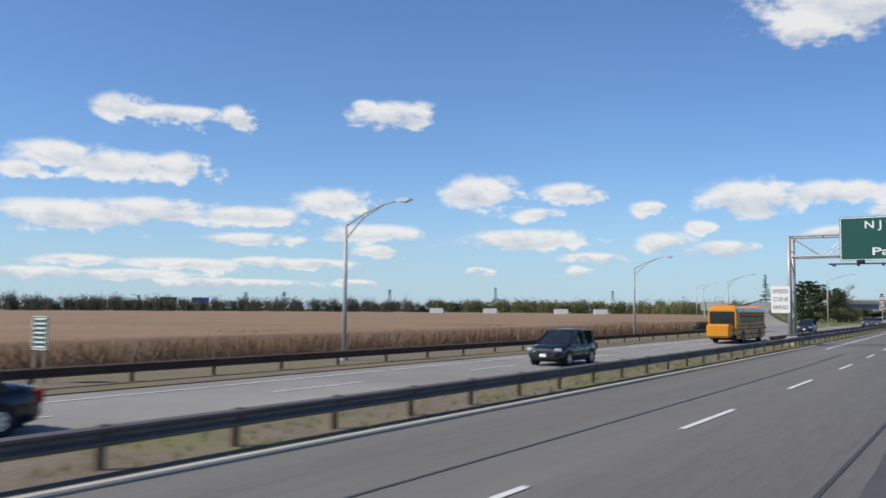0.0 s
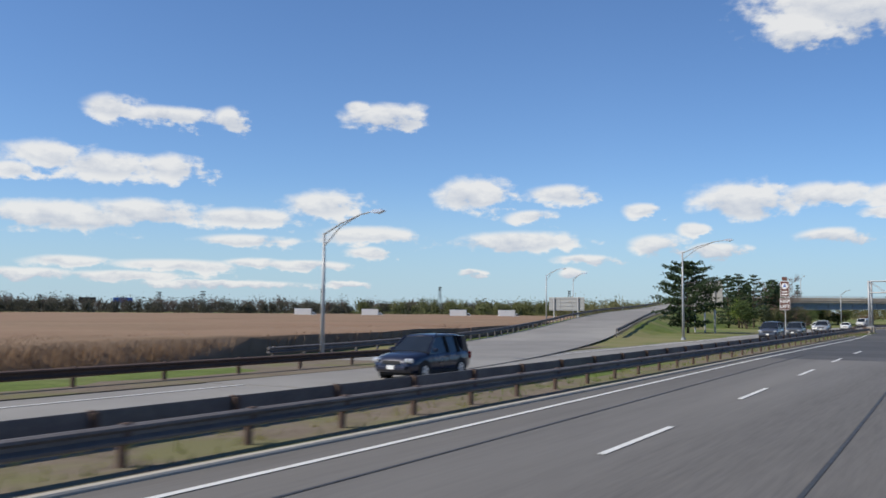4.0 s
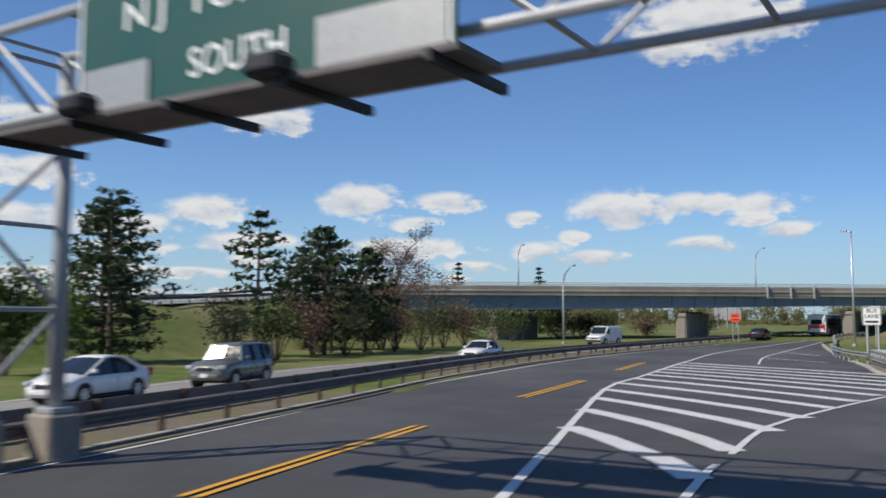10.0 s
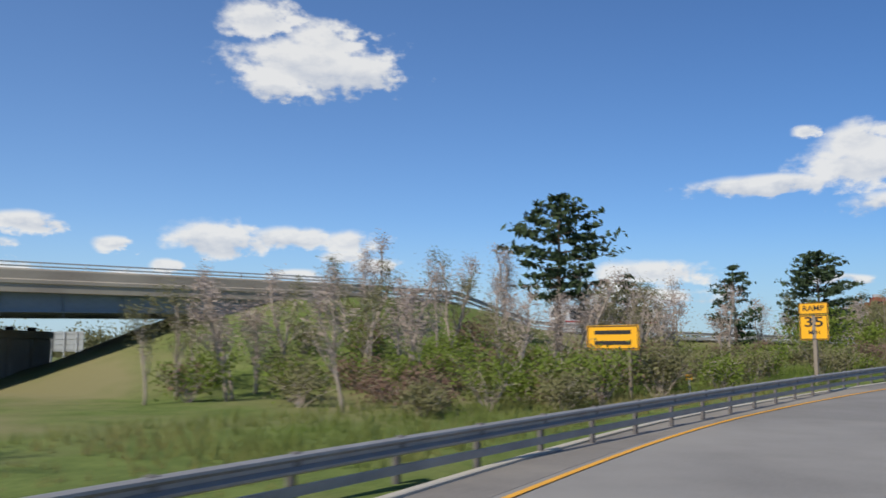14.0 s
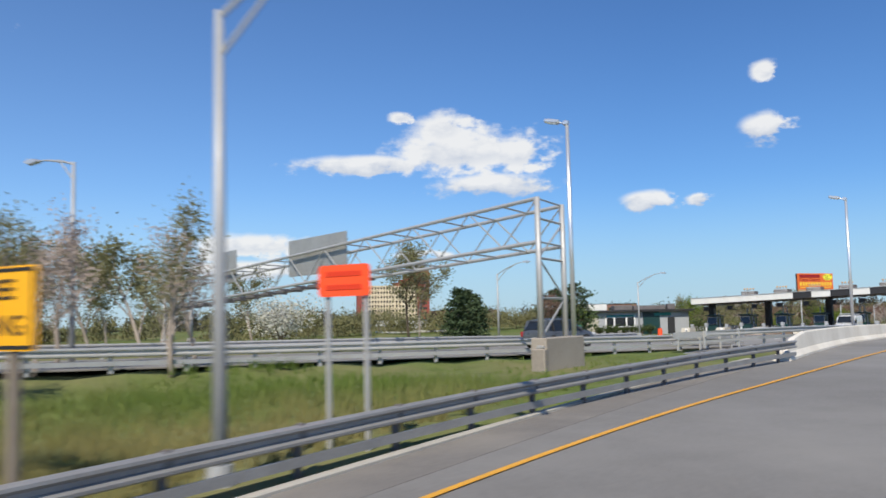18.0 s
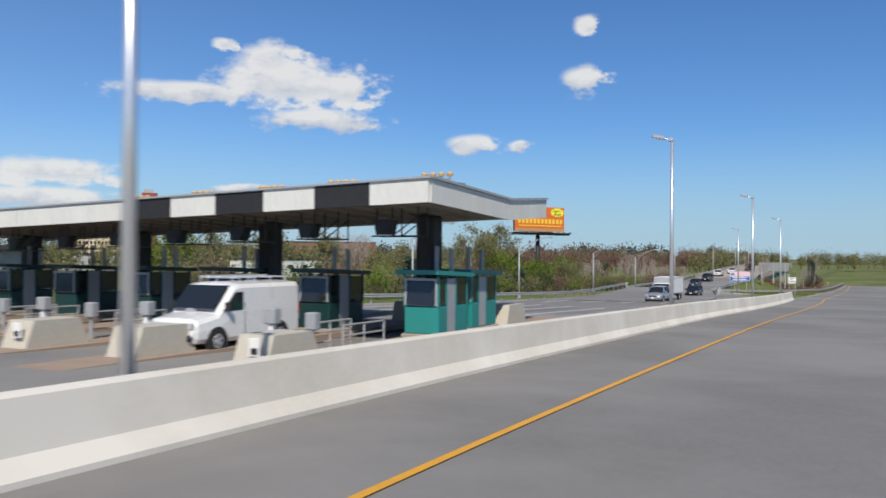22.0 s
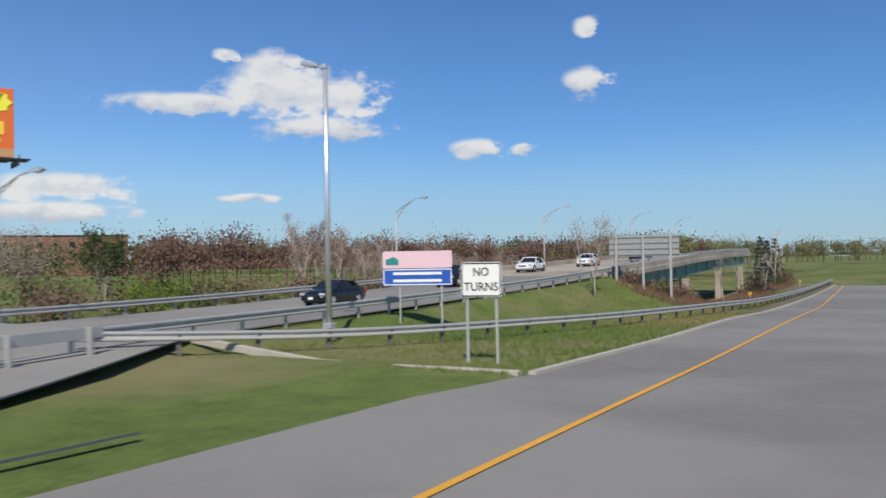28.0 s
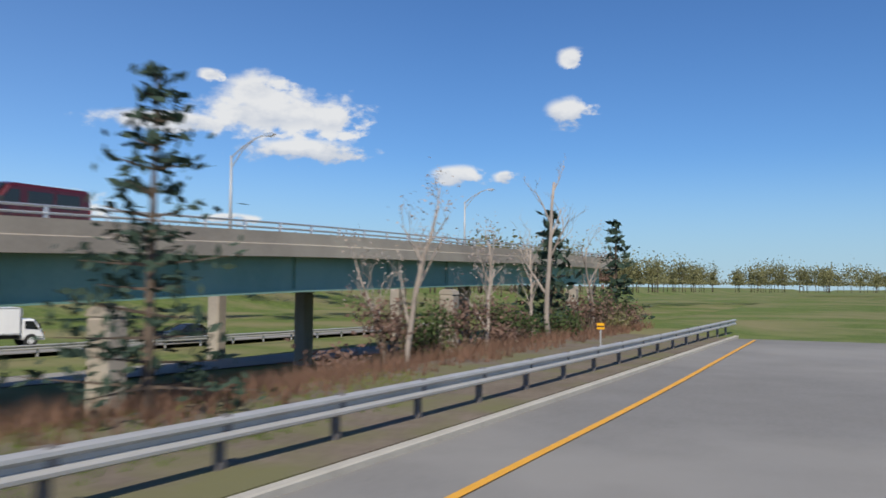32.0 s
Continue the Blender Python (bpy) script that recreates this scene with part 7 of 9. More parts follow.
for k, (s, d, h) in enumerate(((273.5, 50, 10.5), (276.5, 53, 10.2), (280, 53, 9.4), (283, 54.5, 12.2), (286, 56, 10.5), (279, 60, 9.5), (291, 58, 8.5))):
    if k in (0, 2, 5):
        pine(20 + k, h, 3.4, "dense dark pine among bare trees", "bank pines", on_ground(s, d, sink=0.3), cone=0.3, low=0.15, layers=13, dense=34, gap=0.12)
    else:
        tree("bare_tree", 20 + k, h, 4.6, "bare grey tree with budding twigs on the bank", "bank bare trees", on_ground(s, d, sink=0.3), BUDS, 0.11, 2200, 0.45, levels=4, fork=(3, 4), first=0.15)
for k, (s, d, w) in enumerate(((266, 45, 4), (270, 46.5, 4.5), (274, 48, 5), (278, 50, 5), (282, 51.5, 5), (286, 53, 5.5), (290, 55, 5), (294, 57.5, 5), (262, 44, 3.5), (299, 61, 5), (284, 56, 5), (276, 54, 5))):
    bush(40 + k, 4.2, w, (LEAF_DARK, BUDS, LEAF_DULL)[k % 3], "tangled brown bush along the highway", "bank bushes", on_ground(s, d, sink=0.2), n=1500, size=0.13, stems=16, bark=BARK)
for s, d, h in ((300, 98, 13), (318, 104, 12.5), (333, 95, 11.5)):
    pine(int(50 + s), h, 3.0, "pointed dark spruce behind the bridge", "far spruces", on_ground(s, d), NEEDLE_BLUE, cone=0.9, low=0.08, layers=14, dense=24, droop=0.08)
for s, d in ((318, 78), (322, 84), (330, 90)):
    bush(int(60 + s), 4.5, 5.0, LEAF_DARK, "dark bush beneath the overpass", "bank bushes", on_ground(s, d), n=1400, size=0.2)

for k in range(14):
    s, d = 292 + 4.2 * k, 70 + RNG.uniform(-4, 8) + 0.35 * k
    bush(420 + k, RNG.uniform(2.0, 3.6), 5.0, (LEAF_DARK, BUDS, LEAF_DULL)[k % 3], "dark tangled bush beyond the overpass", "underpass bushes", on_ground(s, d), n=900, size=0.17, stems=14)
for k in range(22):
    s, d = 347 + 0.9 * k + RNG.uniform(-0.5, 0.5), 24 + RNG.uniform(0, 12)
    bush(440 + k, RNG.uniform(1.0, 2.4), 3.2, (LEAF, LEAF_DULL, LEAF, BUDS)[k % 4], "young bush on the bridge bank", "bank scrub", on_ground(s, d), n=700, size=0.11, stems=12, bark=BARK_PALE)
# the round bare tree on the island and the bank behind it
fan_tree(71, 11.0, 5.3, "wide round bare tree on the mown island", "island trees", on_ground(320.8, 22.0))
for k in range(58):
    s, d = 346 + 0.6 * k + RNG.uniform(-1, 1), 20 + RNG.uniform(0, 14)
    tree("bare_tree", 500 + k, RNG.uniform(4.5, 7.5), 1.9, "thin pale bare sapling on the overgrown bank", "bank saplings", on_ground(s, d), BUDS_PALE if k % 3 else LEAF_DULL, 0.07, 900, 0.32, BARK_PALE, 3, (3, 4), 0.2, 0.9, 0.5)
for k in range(22):
    s, d = 398 + 1.7 * k + RNG.uniform(-1, 1), 27 + RNG.uniform(-3, 5)
    tree("bare_tree", 330 + k, RNG.uniform(4.0, 6.4), 2.2, "pale budding thicket tree before the link road", "bank saplings", on_ground(s, d), (BUDS_PALE, LEAF_DULL)[k % 2], 0.08, 1500, 0.4, BARK_PALE, 3, (3, 4), 0.15, 0.8, 0.6)
for k in range(74):
    s = 334 + 1.1 * k + RNG.uniform(-0.8, 0.8)
    d = RNG.uniform(13.0, 17) if k % 2 else RNG.uniform(17, 29)
    if s < 346:
        s += 14
    bush(100 + k, RNG.uniform(0.9, 2.3), RNG.uniform(2.0, 3.8), (LEAF, LEAF_DULL, BUDS, LEAF, LEAF_DULL)[k % 5], "tangled spring bush on the overgrown bank", "bank scrub", on_ground(s, d), n=1500, size=0.085, stems=14, bark=BARK_PALE)
pine(141, 11.0, 4.2, "tall round pine on the overgrown bank", "ramp pines", on_ground(371, 30), cone=0.2, low=0.35, layers=12, dense=40)
pine(142, 10.3, 3.6, "round topped pine beside the ramp", "ramp pines", on_ground(399.5, 25.8, sink=0.3), cone=0.12, low=0.28, layers=16, dense=70, gap=0.08, size=0.2, tuft=0.26)
pine(143, 9.0, 2.6, "crooked thin pine beside the ramp", "ramp pines", on_ground(392.6, 29.6, sink=0.3), cone=0.3, low=0.25, layers=12, dense=50, gap=0.3, size=0.2, tuft=0.26)
pine(144, 7.5, 2.0, "half bare pine beside the ramp", "ramp pines", on_ground(379, 30), cone=0.5, low=0.15, layers=10, dense=16, gap=0.35)
bush(145, 4.6, 4.6, LEAF, "bright green young tree beside the ramp", "ramp bushes", on_ground(390.5, 21), n=2200, size=0.15, stems=14)
bush(146, 3.4, 4.6, LEAF, "bright green young bush beside the ramp", "ramp bushes", on_ground(396, 19.5), n=1800, size=0.15, stems=14)
for k, (s, d, h) in enumerate(((434, 43, 6), (440, 40.5, 7.6), (443, 50, 7.5), (428, 44, 6), (452, 62, 6.5), (470, 66, 7), (497, 66, 9.0), (432, 42, 5), (458, 64, 6))):
    tree("spring_tree", 150 + k, h, 3.4, "budding pale spring tree behind the link road", "spring trees", on_ground(s, d), LEAF_DULL, 0.13, 2600, 0.5, BARK_PALE, 4, (2, 3), 0.2, 0.7)
tree("spring_tree", 159, 9.6, 4.6, "large budding pale green tree beside the toll plaza", "spring trees", on_ground(479.5, 53), LEAF_DULL, 0.13, 5200, 0.6, BARK, 4, (3, 4), 0.16, 0.7, 0.8)
bush(158, 3.5, 6.0, BLOSSOM, "white blossoming shrub behind the guard rail", "ramp bushes", on_ground(466.5, 58), n=3200, size=0.15, stems=18)
# beyond the plaza
for k, (s, d, h, w) in enumerate(((482.0, 48.6, 5.2, 1.9), (493, 54, 5.0, 1.9), (486.0, 50, 5.2, 1.9), (499.3, 44.5, 6.1, 3.0), (500.5, 48, 5.6, 2.8))):
    pine(160 + k, h, w, "dark spreading pine beside the toll office", "plaza pines", on_ground(s, d), cone=0.25 if k > 2 else 0.7, low=0.08, layers=12, dense=44, gap=0.1, size=0.2)
tree("spring_tree", 168, 4.7, 2.4, "budding brown tree beside the toll office", "plaza trees", on_ground(495.8, 46), BUDS, 0.1, 1800, 0.4, BARK, 4, (2, 3), 0.2, 0.7)
bush(165, 3.4, 4.4, LEAF, "light green shrub before the toll office", "plaza bushes", on_ground(512, 50.5), n=1700, size=0.14)
for k in range(7):
    q = OFFICE @ Vector((4.6 + k * 1.2, -2.2, 0))
    bush(170 + k, 1.05, 1.6, LEAF_DARK, "clipped dark hedge before the toll office", "office hedge", Matrix.Translation(q), n=900, size=0.09, stems=12, name="hedge_bush")
for k, (s, d, h, w, mt) in enumerate((
        (595.9, 46, 8.2, 4.0, LEAF_DULL), (602, 49, 8.6, 4.2, LEAF_DULL), (606, 47, 8.8, 4.0, LEAF_DULL), (611, 46, 9.2, 3.6, LEAF_DULL), (598, 44, 5.5, 3.4, LEAF), (604, 43, 5.0, 3.2, LEAF),
        (572.5, 48, 6.6, 3.4, BUDS_PALE), (569, 50, 6.0, 3.2, BUDS_PALE), (564.7, 47, 5.6, 3.0, LEAF_DULL), (554.4, 47, 5.7, 3.0, LEAF_DULL), (546, 50, 5.4, 3.0, LEAF), (560, 56, 6.0, 3.2, LEAF_DULL),
        (617, 45, 4.4, 2.8, LEAF), (622, 46, 4.2, 2.6, LEAF_DARK), (627, 46, 3.7, 2.8, LEAF), (632, 45, 4.0, 2.8, LEAF_DULL), (637.2, 46, 5.6, 3.0, LEAF), (643, 47, 4.8, 2.8, LEAF_DULL),
        (653, 46, 6.0, 2.6, BUDS_PALE), (649, 48, 5.4, 2.4, BUDS_PALE), (657, 47, 5.6, 2.4, BUDS_PALE), (664.3, 48, 5.8, 2.8, LEAF_DARK), (671, 50, 5.5, 2.6, BUDS), (588, 52, 5.6, 3.0, LEAF_DULL), (583, 56, 6.2, 3.0, BUDS_PALE))):
    tree("spring_tree", 200 + k, h, w, "young spring tree beyond the plaza rail" if mt is not BUDS_PALE else "pale bare tree beyond the plaza rail", "plaza trees", on_ground(s, d), mt, 0.13 if mt is not BUDS_PALE else 0.06, 2300, 0.5, BARK_PALE if k % 2 else BARK, 4 if h > 6 else 3, (2, 3) if h > 6 else (3, 4), 0.12, 0.7)
for k, (s, d, h) in enumerate(((575.6, 44, 4.3), (578, 45, 3.8), (580.6, 46, 4.1), (609, 44, 5.6))):
    pine(226 + k, h, 1.9, "pointed dark spruce beyond the plaza rail", "plaza spruces", on_ground(s, d), NEEDLE_BLUE, cone=0.85, low=0.04, layers=12, dense=34, gap=0.05, size=0.22)
for k in range(66):
    s = 540 + 2.15 * k + RNG.uniform(-0.8, 0.8)
    bush(600 + k, RNG.uniform(1.5, 3.2), 4.6, (LEAF_DULL, LEAF_DARK, LEAF, LEAF_DULL, BUDS)[k % 5], "low spring bush behind the plaza rail", "plaza bushes", on_ground(s, 42.5 + 3.5 * (k % 3)), n=900, size=0.13, stems=12)
# reddish bare thicket behind the rising road
for k in range(34):
    s, d = 682 + 1.75 * k + RNG.uniform(-1, 1), 44 + RNG.uniform(0, 8)
    tree("bare_tree", 250 + k, RNG.uniform(6.6, 9.4), 2.2, "slim bare tree with reddish buds behind the rising road", "red thicket", on_ground(s, d), BUDS_PALE if k % 3 else BUDS, 0.08, 800, 0.35, BARK_PALE, 3, (3, 4), 0.35, 0.9, 0.5)
for k in range(12):
    bush(390 + k, RNG.uniform(2.0, 3.6), 4.5, (BUDS, LEAF_DARK, BUDS)[k % 3], "reddish brown bush behind the rising road", "red thicket bushes", on_ground(678 + 4.6 * k, 41 + RNG.uniform(0, 5)), n=900, size=0.14, stems=14)
tree("bare_tree", 281, 5.9, 2.9, "pale budding tree on the grass bank", "last trees", on_ground(686.0, 19.6), BUDS_PALE, 0.06, 900, 0.3, BARK_PALE, 4, (3, 4), 0.25, 0.75, 0.7)
tree("bare_tree", 282, 5.2, 2.2, "pale budding tree on the grass bank", "last trees", on_ground(697, 24.0), BUDS_PALE, 0.06, 500, 0.3, BARK_PALE, 4, (2, 3), 0.3, 0.8, 0.6)
tree("bare_tree", 283, 4.4, 2.2, "small bare tree in front of the bridge", "last trees", on_ground(702.3, 12.6), BUDS_PALE, 0.05, 300, 0.3, BARK_PALE, 4, (2, 3), 0.2, 0.75, 0.65)
for k, (s, d) in enumerate(((699, 17.5), (700.5, 16.2), (702, 18.2), (698, 20), (703.5, 16.0), (705.5, 17.5), (709, 17), (737, 15), (742, 14), (747, 13), (752, 15), (757, 13), (762, 12), (768, 14))):
    bush(290 + k, 0.7 if k < 7 else 0.9, 2.2, BUDS if k % 2 else LEAF_DULL, "brown tangled bush below the bridge", "last bushes", on_ground(s, d), n=500, size=0.12, bark=BARK_PALE, stems=12)
pine(310, 6.6, 2.0, "crooked thin spruce beside the guard rail", "last spruces", on_ground(724.9, 11.6), NEEDLE_BLUE, cone=0.8, low=0.1, layers=14, dense=26, gap=0.35, size=0.13)
pine(311, 7.0, 1.8, "dark spruce near the bridge", "last spruces", on_ground(757, 14), NEEDLE_BLUE, cone=0.85, low=0.1, layers=12, dense=16, gap=0.3)
pine(312, 7.5, 1.8, "dark spruce near the bridge", "last spruces", on_ground(772, 14), NEEDLE_BLUE, cone=0.85, low=0.1, layers=12, dense=16, gap=0.3)
tree("bare_tree", 313, 9.0, 3.0, "tall bare tree near the bridge", "last trees", on_ground(752, 12.5), None, 0, 0, 0, BARK_PALE, 4, (2, 3), 0.3, 0.9, 0.6)
for k in range(6):
    tree("bare_tree", 320 + k, RNG.uniform(5, 7), 2.2, "bare tree in the thicket by the bridge", "last trees", on_ground(737 + 4.5 * k, RNG.uniform(12, 16)), BUDS_PALE, 0.06, 260, 0.3, BARK_PALE, 3, (2, 3), 0.2, 0.9, 0.55)

for k in range(14):
    s, d = 738 + 2.4 * k + RNG.uniform(-0.6, 0.6), 11.2 + RNG.uniform(0, 3.5)
    bush(470 + k, RNG.uniform(1.2, 2.4), 2.6, (BUDS, LEAF_DARK, BUDS)[k % 3], "dense brown bush beside the guard rail", "last bushes", on_ground(s, d), n=700, size=0.1, stems=14, bark=BARK)


# ---- reeds, far woods and grass: what nobody could count ----
def reed_field():
    rng = np.random.default_rng(3)
    n = 170000
    s = rng.uniform(-15, 200, n)
    d = 31.3 + rng.beta(1.0, 2.6, n) * 40
    keep = d > np.interp(s, (120, 160, 188, 216, 240), (33, 40, 48, 57, 68))
    vs, fs = [], []
    for a, e in zip(s[keep], d[keep]):
        p = at(a, e, -0.1)
        h = rng.uniform(0.95, 1.3)
        w = rng.uniform(0.012, 0.03)
        c = rng.uniform(0, 3.14)
        dx, dy = math.cos(c) * w, math.sin(c) * w
        lx, ly = rng.uniform(-0.3, 0.3, 2)
        b = len(vs)
        vs += [(p.x - dx, p.y - dy, p.z), (p.x + dx, p.y + dy, p.z), (p.x + lx + dx * 1.3, p.y + ly + dy * 1.3, p.z + h * 0.9), (p.x + lx * 1.2, p.y + ly * 1.2, p.z + h)]
        fs.append((b, b + 1, b + 2, b + 3))
    me = bpy.data.meshes.new("reed_field")
    me.from_pydata(vs, [], fs)
    me.materials.append(REED_BLADE_BRIGHTENED)
    tagged(new("reed_field", me), "wide field of dry brown marsh reeds", "reeds", kind="stuff")
    f = Form()
    ss, ds = np.arange(-120, 330, 6.0), [32, 34, 37, 41, 46, 52, 60, 70, 82, 96, 115, 140, 170, 210, 260, 330]
    pts = []
    for s in ss:
        for d in ds:
            dd = max(d, float(np.interp(s, (120, 160, 188, 216, 240, 330), (33, 40, 48, 57, 68, 130))))
            p = at(s, dd)
            p.z = 1.1 + 0.12 * noise.noise(p * 0.25) + 0.12 * noise.noise(p * 0.05) if d > 32 else -0.2
            pts.append(p)
    m = len(ds)
    f.add(pts, [(i * m + j, (i + 1) * m + j, (i + 1) * m + j + 1, i * m + j + 1) for i in range(len(ss) - 1) for j in range(m - 1)])
    ob = new("reed_bed", f.raw("reed_bed", REED))
    ob.data.shade_smooth()
    tagged(ob, "dense bed of dry brown reeds", "reeds", kind="stuff")


reed_field()


def far_woods(name, line, height, depth, mat, label, n, size, seed, trunk=True):
    """A belt of trees along a world line: clumps of leaves over thin stems."""
    rng = np.random.default_rng(seed)
    line = [Vector((*p, 0)) for p in line]
    total = resampled(line, 60)
    pts = []
    f = Form()
    count = int(sum((b - a).length for a, b in zip(line, line[1:])) / (height * 0.24))
    for k in range(count):
        u = rng.uniform(0, 59.99)
        p = total[int(u)].lerp(total[int(u) + 1], u % 1)
        q = p + Vector((rng.uniform(-depth, depth), rng.uniform(-depth, depth), 0))
        h = height * rng.uniform(0.55, 1.2)
        r = h * rng.uniform(0.28, 0.45)
        m = int(2.2 * n / count)
        g = rng.normal(size=(m, 3)) * (r * 0.5, r * 0.5, h * 0.2)
        pts.append(g + (q.x, q.y, h * 0.58))
        # undergrowth at the foot
        g = rng.normal(size=(m // 2, 3)) * (r * 0.9, r * 0.9, h * 0.1)
        pts.append(np.abs(g * (0, 0, 1)) + g * (1, 1, 0) + (q.x, q.y, h * 0.1))
        f.tube((q.x, q.y, -2), (q.x, q.y, h * 0.6), 0.1, 0.03, 4, False)
    me = leaf_mesh(name, np.maximum(np.concatenate(pts), (-9e9, -9e9, 0.1)), size, mat, seed=seed)
    ob = tagged(new(name, me), label, "trees", kind="stuff")
    if trunk:
        tagged(new(name + "_stems", f.raw(name + "_stems", BARK)), "thin stems of distant trees", "trees", kind="stuff")
    return ob


# distance haze is mixed into these leaf colours, greyer than near trees
WOODS_HAZED_GREY = material("hazed_grey_woods", (0.12, 0.115, 0.09), (0.075, 0.075, 0.06), 0.9, scale=0.02, fine=0.2, bump=0, spec=0.1, through_light=0.2)
WOODS_HAZED_GREEN = material("hazed_green_woods", (0.19, 0.2, 0.09), (0.12, 0.13, 0.065), 0.9, scale=0.02, fine=0.2, bump=0, spec=0.1, through_light=0.25)
WOODS_HAZED_BROWN = material("hazed_brown_woods", (0.16, 0.125, 0.105), (0.11, 0.09, 0.078), 0.9, scale=0.02, fine=0.2, bump=0, spec=0.1, through_light=0.2)
far_woods("far_woods", [(250, 560), (420, 520), (560, 430), (680, 330), (760, 220)], 9.5, 24, WOODS_HAZED_GREY, "line of distant green woods greyed by painted haze beyond the field", 34000, 0.6, 1)
far_woods("far_green", [(560, 330), (640, 260), (700, 170), (740, 60)], 9.5, 22, WOODS_HAZED_GREEN, "distant green woods paled by painted haze beyond the highway", 30000, 0.6, 2)
far_woods("far_brown", [(200, 640), (480, 600), (700, 480), (840, 330)], 12, 30, WOODS_HAZED_BROWN, "brown distant bare woods on the horizon, greyed by painted haze", 30000, 0.7, 3)
far_woods("bridge_woods", [(430, 140), (500, 90), (560, 20), (600, -60), (630, -130)], 8, 14, LEAF_DULL, "spring woods behind the overpass", 26000, 0.4, 4)
far_woods("plaza_woods", [(560, -130), (610, -180), (650, -240), (680, -300), (690, -380), (690, -460), (680, -560)], 7.5, 14, LEAF_DULL, "spring woods behind the toll plaza", 34000, 0.36, 5)
far_woods("hill_woods", [(840, -150), (900, -280), (900, -420), (840, -540), (760, -680)], 11, 30, WOODS_HAZED_GREY, "woods on the low hills greyed by painted haze", 24000, 0.8, 6)
far_woods("south_thicket", [(600, -330), (620, -380), (625, -440), (630, -520)], 6.5, 10, BUDS, "reddish bare thicket below the highway", 24000, 0.28, 7)

far_woods("south_woods", [(600, -450), (640, -520), (660, -600), (640, -700), (600, -800)], 7, 12, LEAF_DULL, "spring woods beyond the far bridge", 20000, 0.4, 8)


DEAD_GRASS = material("dead_grass", (0.27, 0.16, 0.11), (0.19, 0.115, 0.08), 0.95, scale=0.3, fine=3, bump=0, spec=0.1, through_light=0.3)


def grass_tufts():
    """Blades on the verges that the bus passes near."""
    rng = np.random.default_rng(5)
    vs, fs = [], []

    def tuft(s, d, k, h):
        p = ground_at(s, d)
        for _ in range(k):
            a, r = rng.uniform(0, 6.28), rng.uniform(0, 0.12)
            x, y = p.x + math.cos(a) * r, p.y + math.sin(a) * r
            w, hh = rng.uniform(0.008, 0.02), h * rng.uniform(0.5, 1.2)
            lx, ly = rng.uniform(-0.5, 0.5, 2) * hh
            b2 = rng.uniform(0, 3.14)
            cx, cy = math.cos(b2) * w, math.sin(b2) * w
            b = len(vs)
            vs.extend([(x - cx, y - cy, p.z - 0.03), (x + cx, y + cy, p.z - 0.03), (x + lx, y + ly, p.z + hh)])
            fs.append((b, b + 1, b + 2))
    for _ in range(9000):
        tuft(rng.uniform(640, 735), 8.3 + rng.beta(1, 1.6) * 14, 7, 0.16)
    for _ in range(4500):
        tuft(rng.uniform(335, 420), 10.4 + rng.beta(1, 1.3) * 12, 7, 0.5)
    for _ in range(4000):
        tuft(rng.uniform(405, 434), 10.6 + rng.beta(1, 1.2) * 14, 7, 0.45)
    for _ in range(2500):
        tuft(rng.uniform(300, 448), 10.3 + rng.beta(1, 1.5) * 9, 6, 0.18)
    for _ in range(2000):
        tuft(rng.uniform(0, 235), 11.4 + rng.uniform(0, 2.8), 6, 0.2)
    for _ in range(700):
        tuft(rng.uniform(285, 330), rng.uniform(11, 24), 6, 0.12)
    split = len(vs), len(fs)
    for _ in range(7000):
        tuft(rng.uniform(694, 768), 10.4 + rng.beta(1.3, 1.2) * 10, 7, 0.6)
    dead = bpy.data.meshes.new("dead_grass")
    dead.from_pydata(vs[split[0]:], [], [tuple(i - split[0] for i in q) for q in fs[split[1]:]])
    dead.materials.append(DEAD_GRASS)
    tagged(new("dead_grass", dead), "dry reddish brown grass and stalks below the bridge", "grass", kind="stuff")
    del vs[split[0]:], fs[split[1]:]
    me = bpy.data.meshes.new("grass_tufts")
    me.from_pydata(vs, [], fs)
    me.materials.append(BLADES)
    tagged(new("grass_tufts", me), "tufts of uneven spring grass on the verges", "grass", kind="stuff")


grass_tufts()


# ---- vehicles ----
def car_paint(name, color, metal=0.3):
    m = material(name, color, tuple(c * 0.85 for c in color), 0.32, metal, scale=0.6, fine=9, bump=0)
    m.node_tree.nodes["Principled BSDF"].inputs["Coat Weight"].default_value = 0.6
    return m


PAINT_BLACK = car_paint("black_car_paint", (0.012, 0.013, 0.016))
PAINT_NAVY = car_paint("navy_car_paint", (0.018, 0.022, 0.045))
PAINT_GREY = car_paint("slate_car_paint", (0.075, 0.085, 0.11))
PAINT_STEEL = car_paint("grey_car_paint", (0.1, 0.11, 0.12))
PAINT_OLIVE = car_paint("olive_grey_car_paint", (0.16, 0.165, 0.15))
PAINT_SILVER = car_paint("silver_car_paint", (0.42, 0.43, 0.44), 0.5)
PAINT_WHITE = car_paint("white_car_paint", (0.78, 0.78, 0.77), 0.0)
PAINT_MAROON = car_paint("maroon_car_paint", (0.1, 0.012, 0.016))
BUS_YELLOW = car_paint("school_bus_yellow", (0.62, 0.25, 0.012), 0.0)
BUS_RED = car_paint("red_stripe_paint", (0.5, 0.02, 0.02), 0.0)
BOX_WHITE = material("white_box_panel", (0.76, 0.76, 0.74), (0.68, 0.68, 0.67), 0.5, scale=0.5, fine=6, bump=0.02, stretch=(1, 1, 0.3))
TYRE = material("tyre_rubber", (0.018, 0.018, 0.018), (0.026, 0.025, 0.024), 0.85, scale=4, fine=30, bump=0.1)
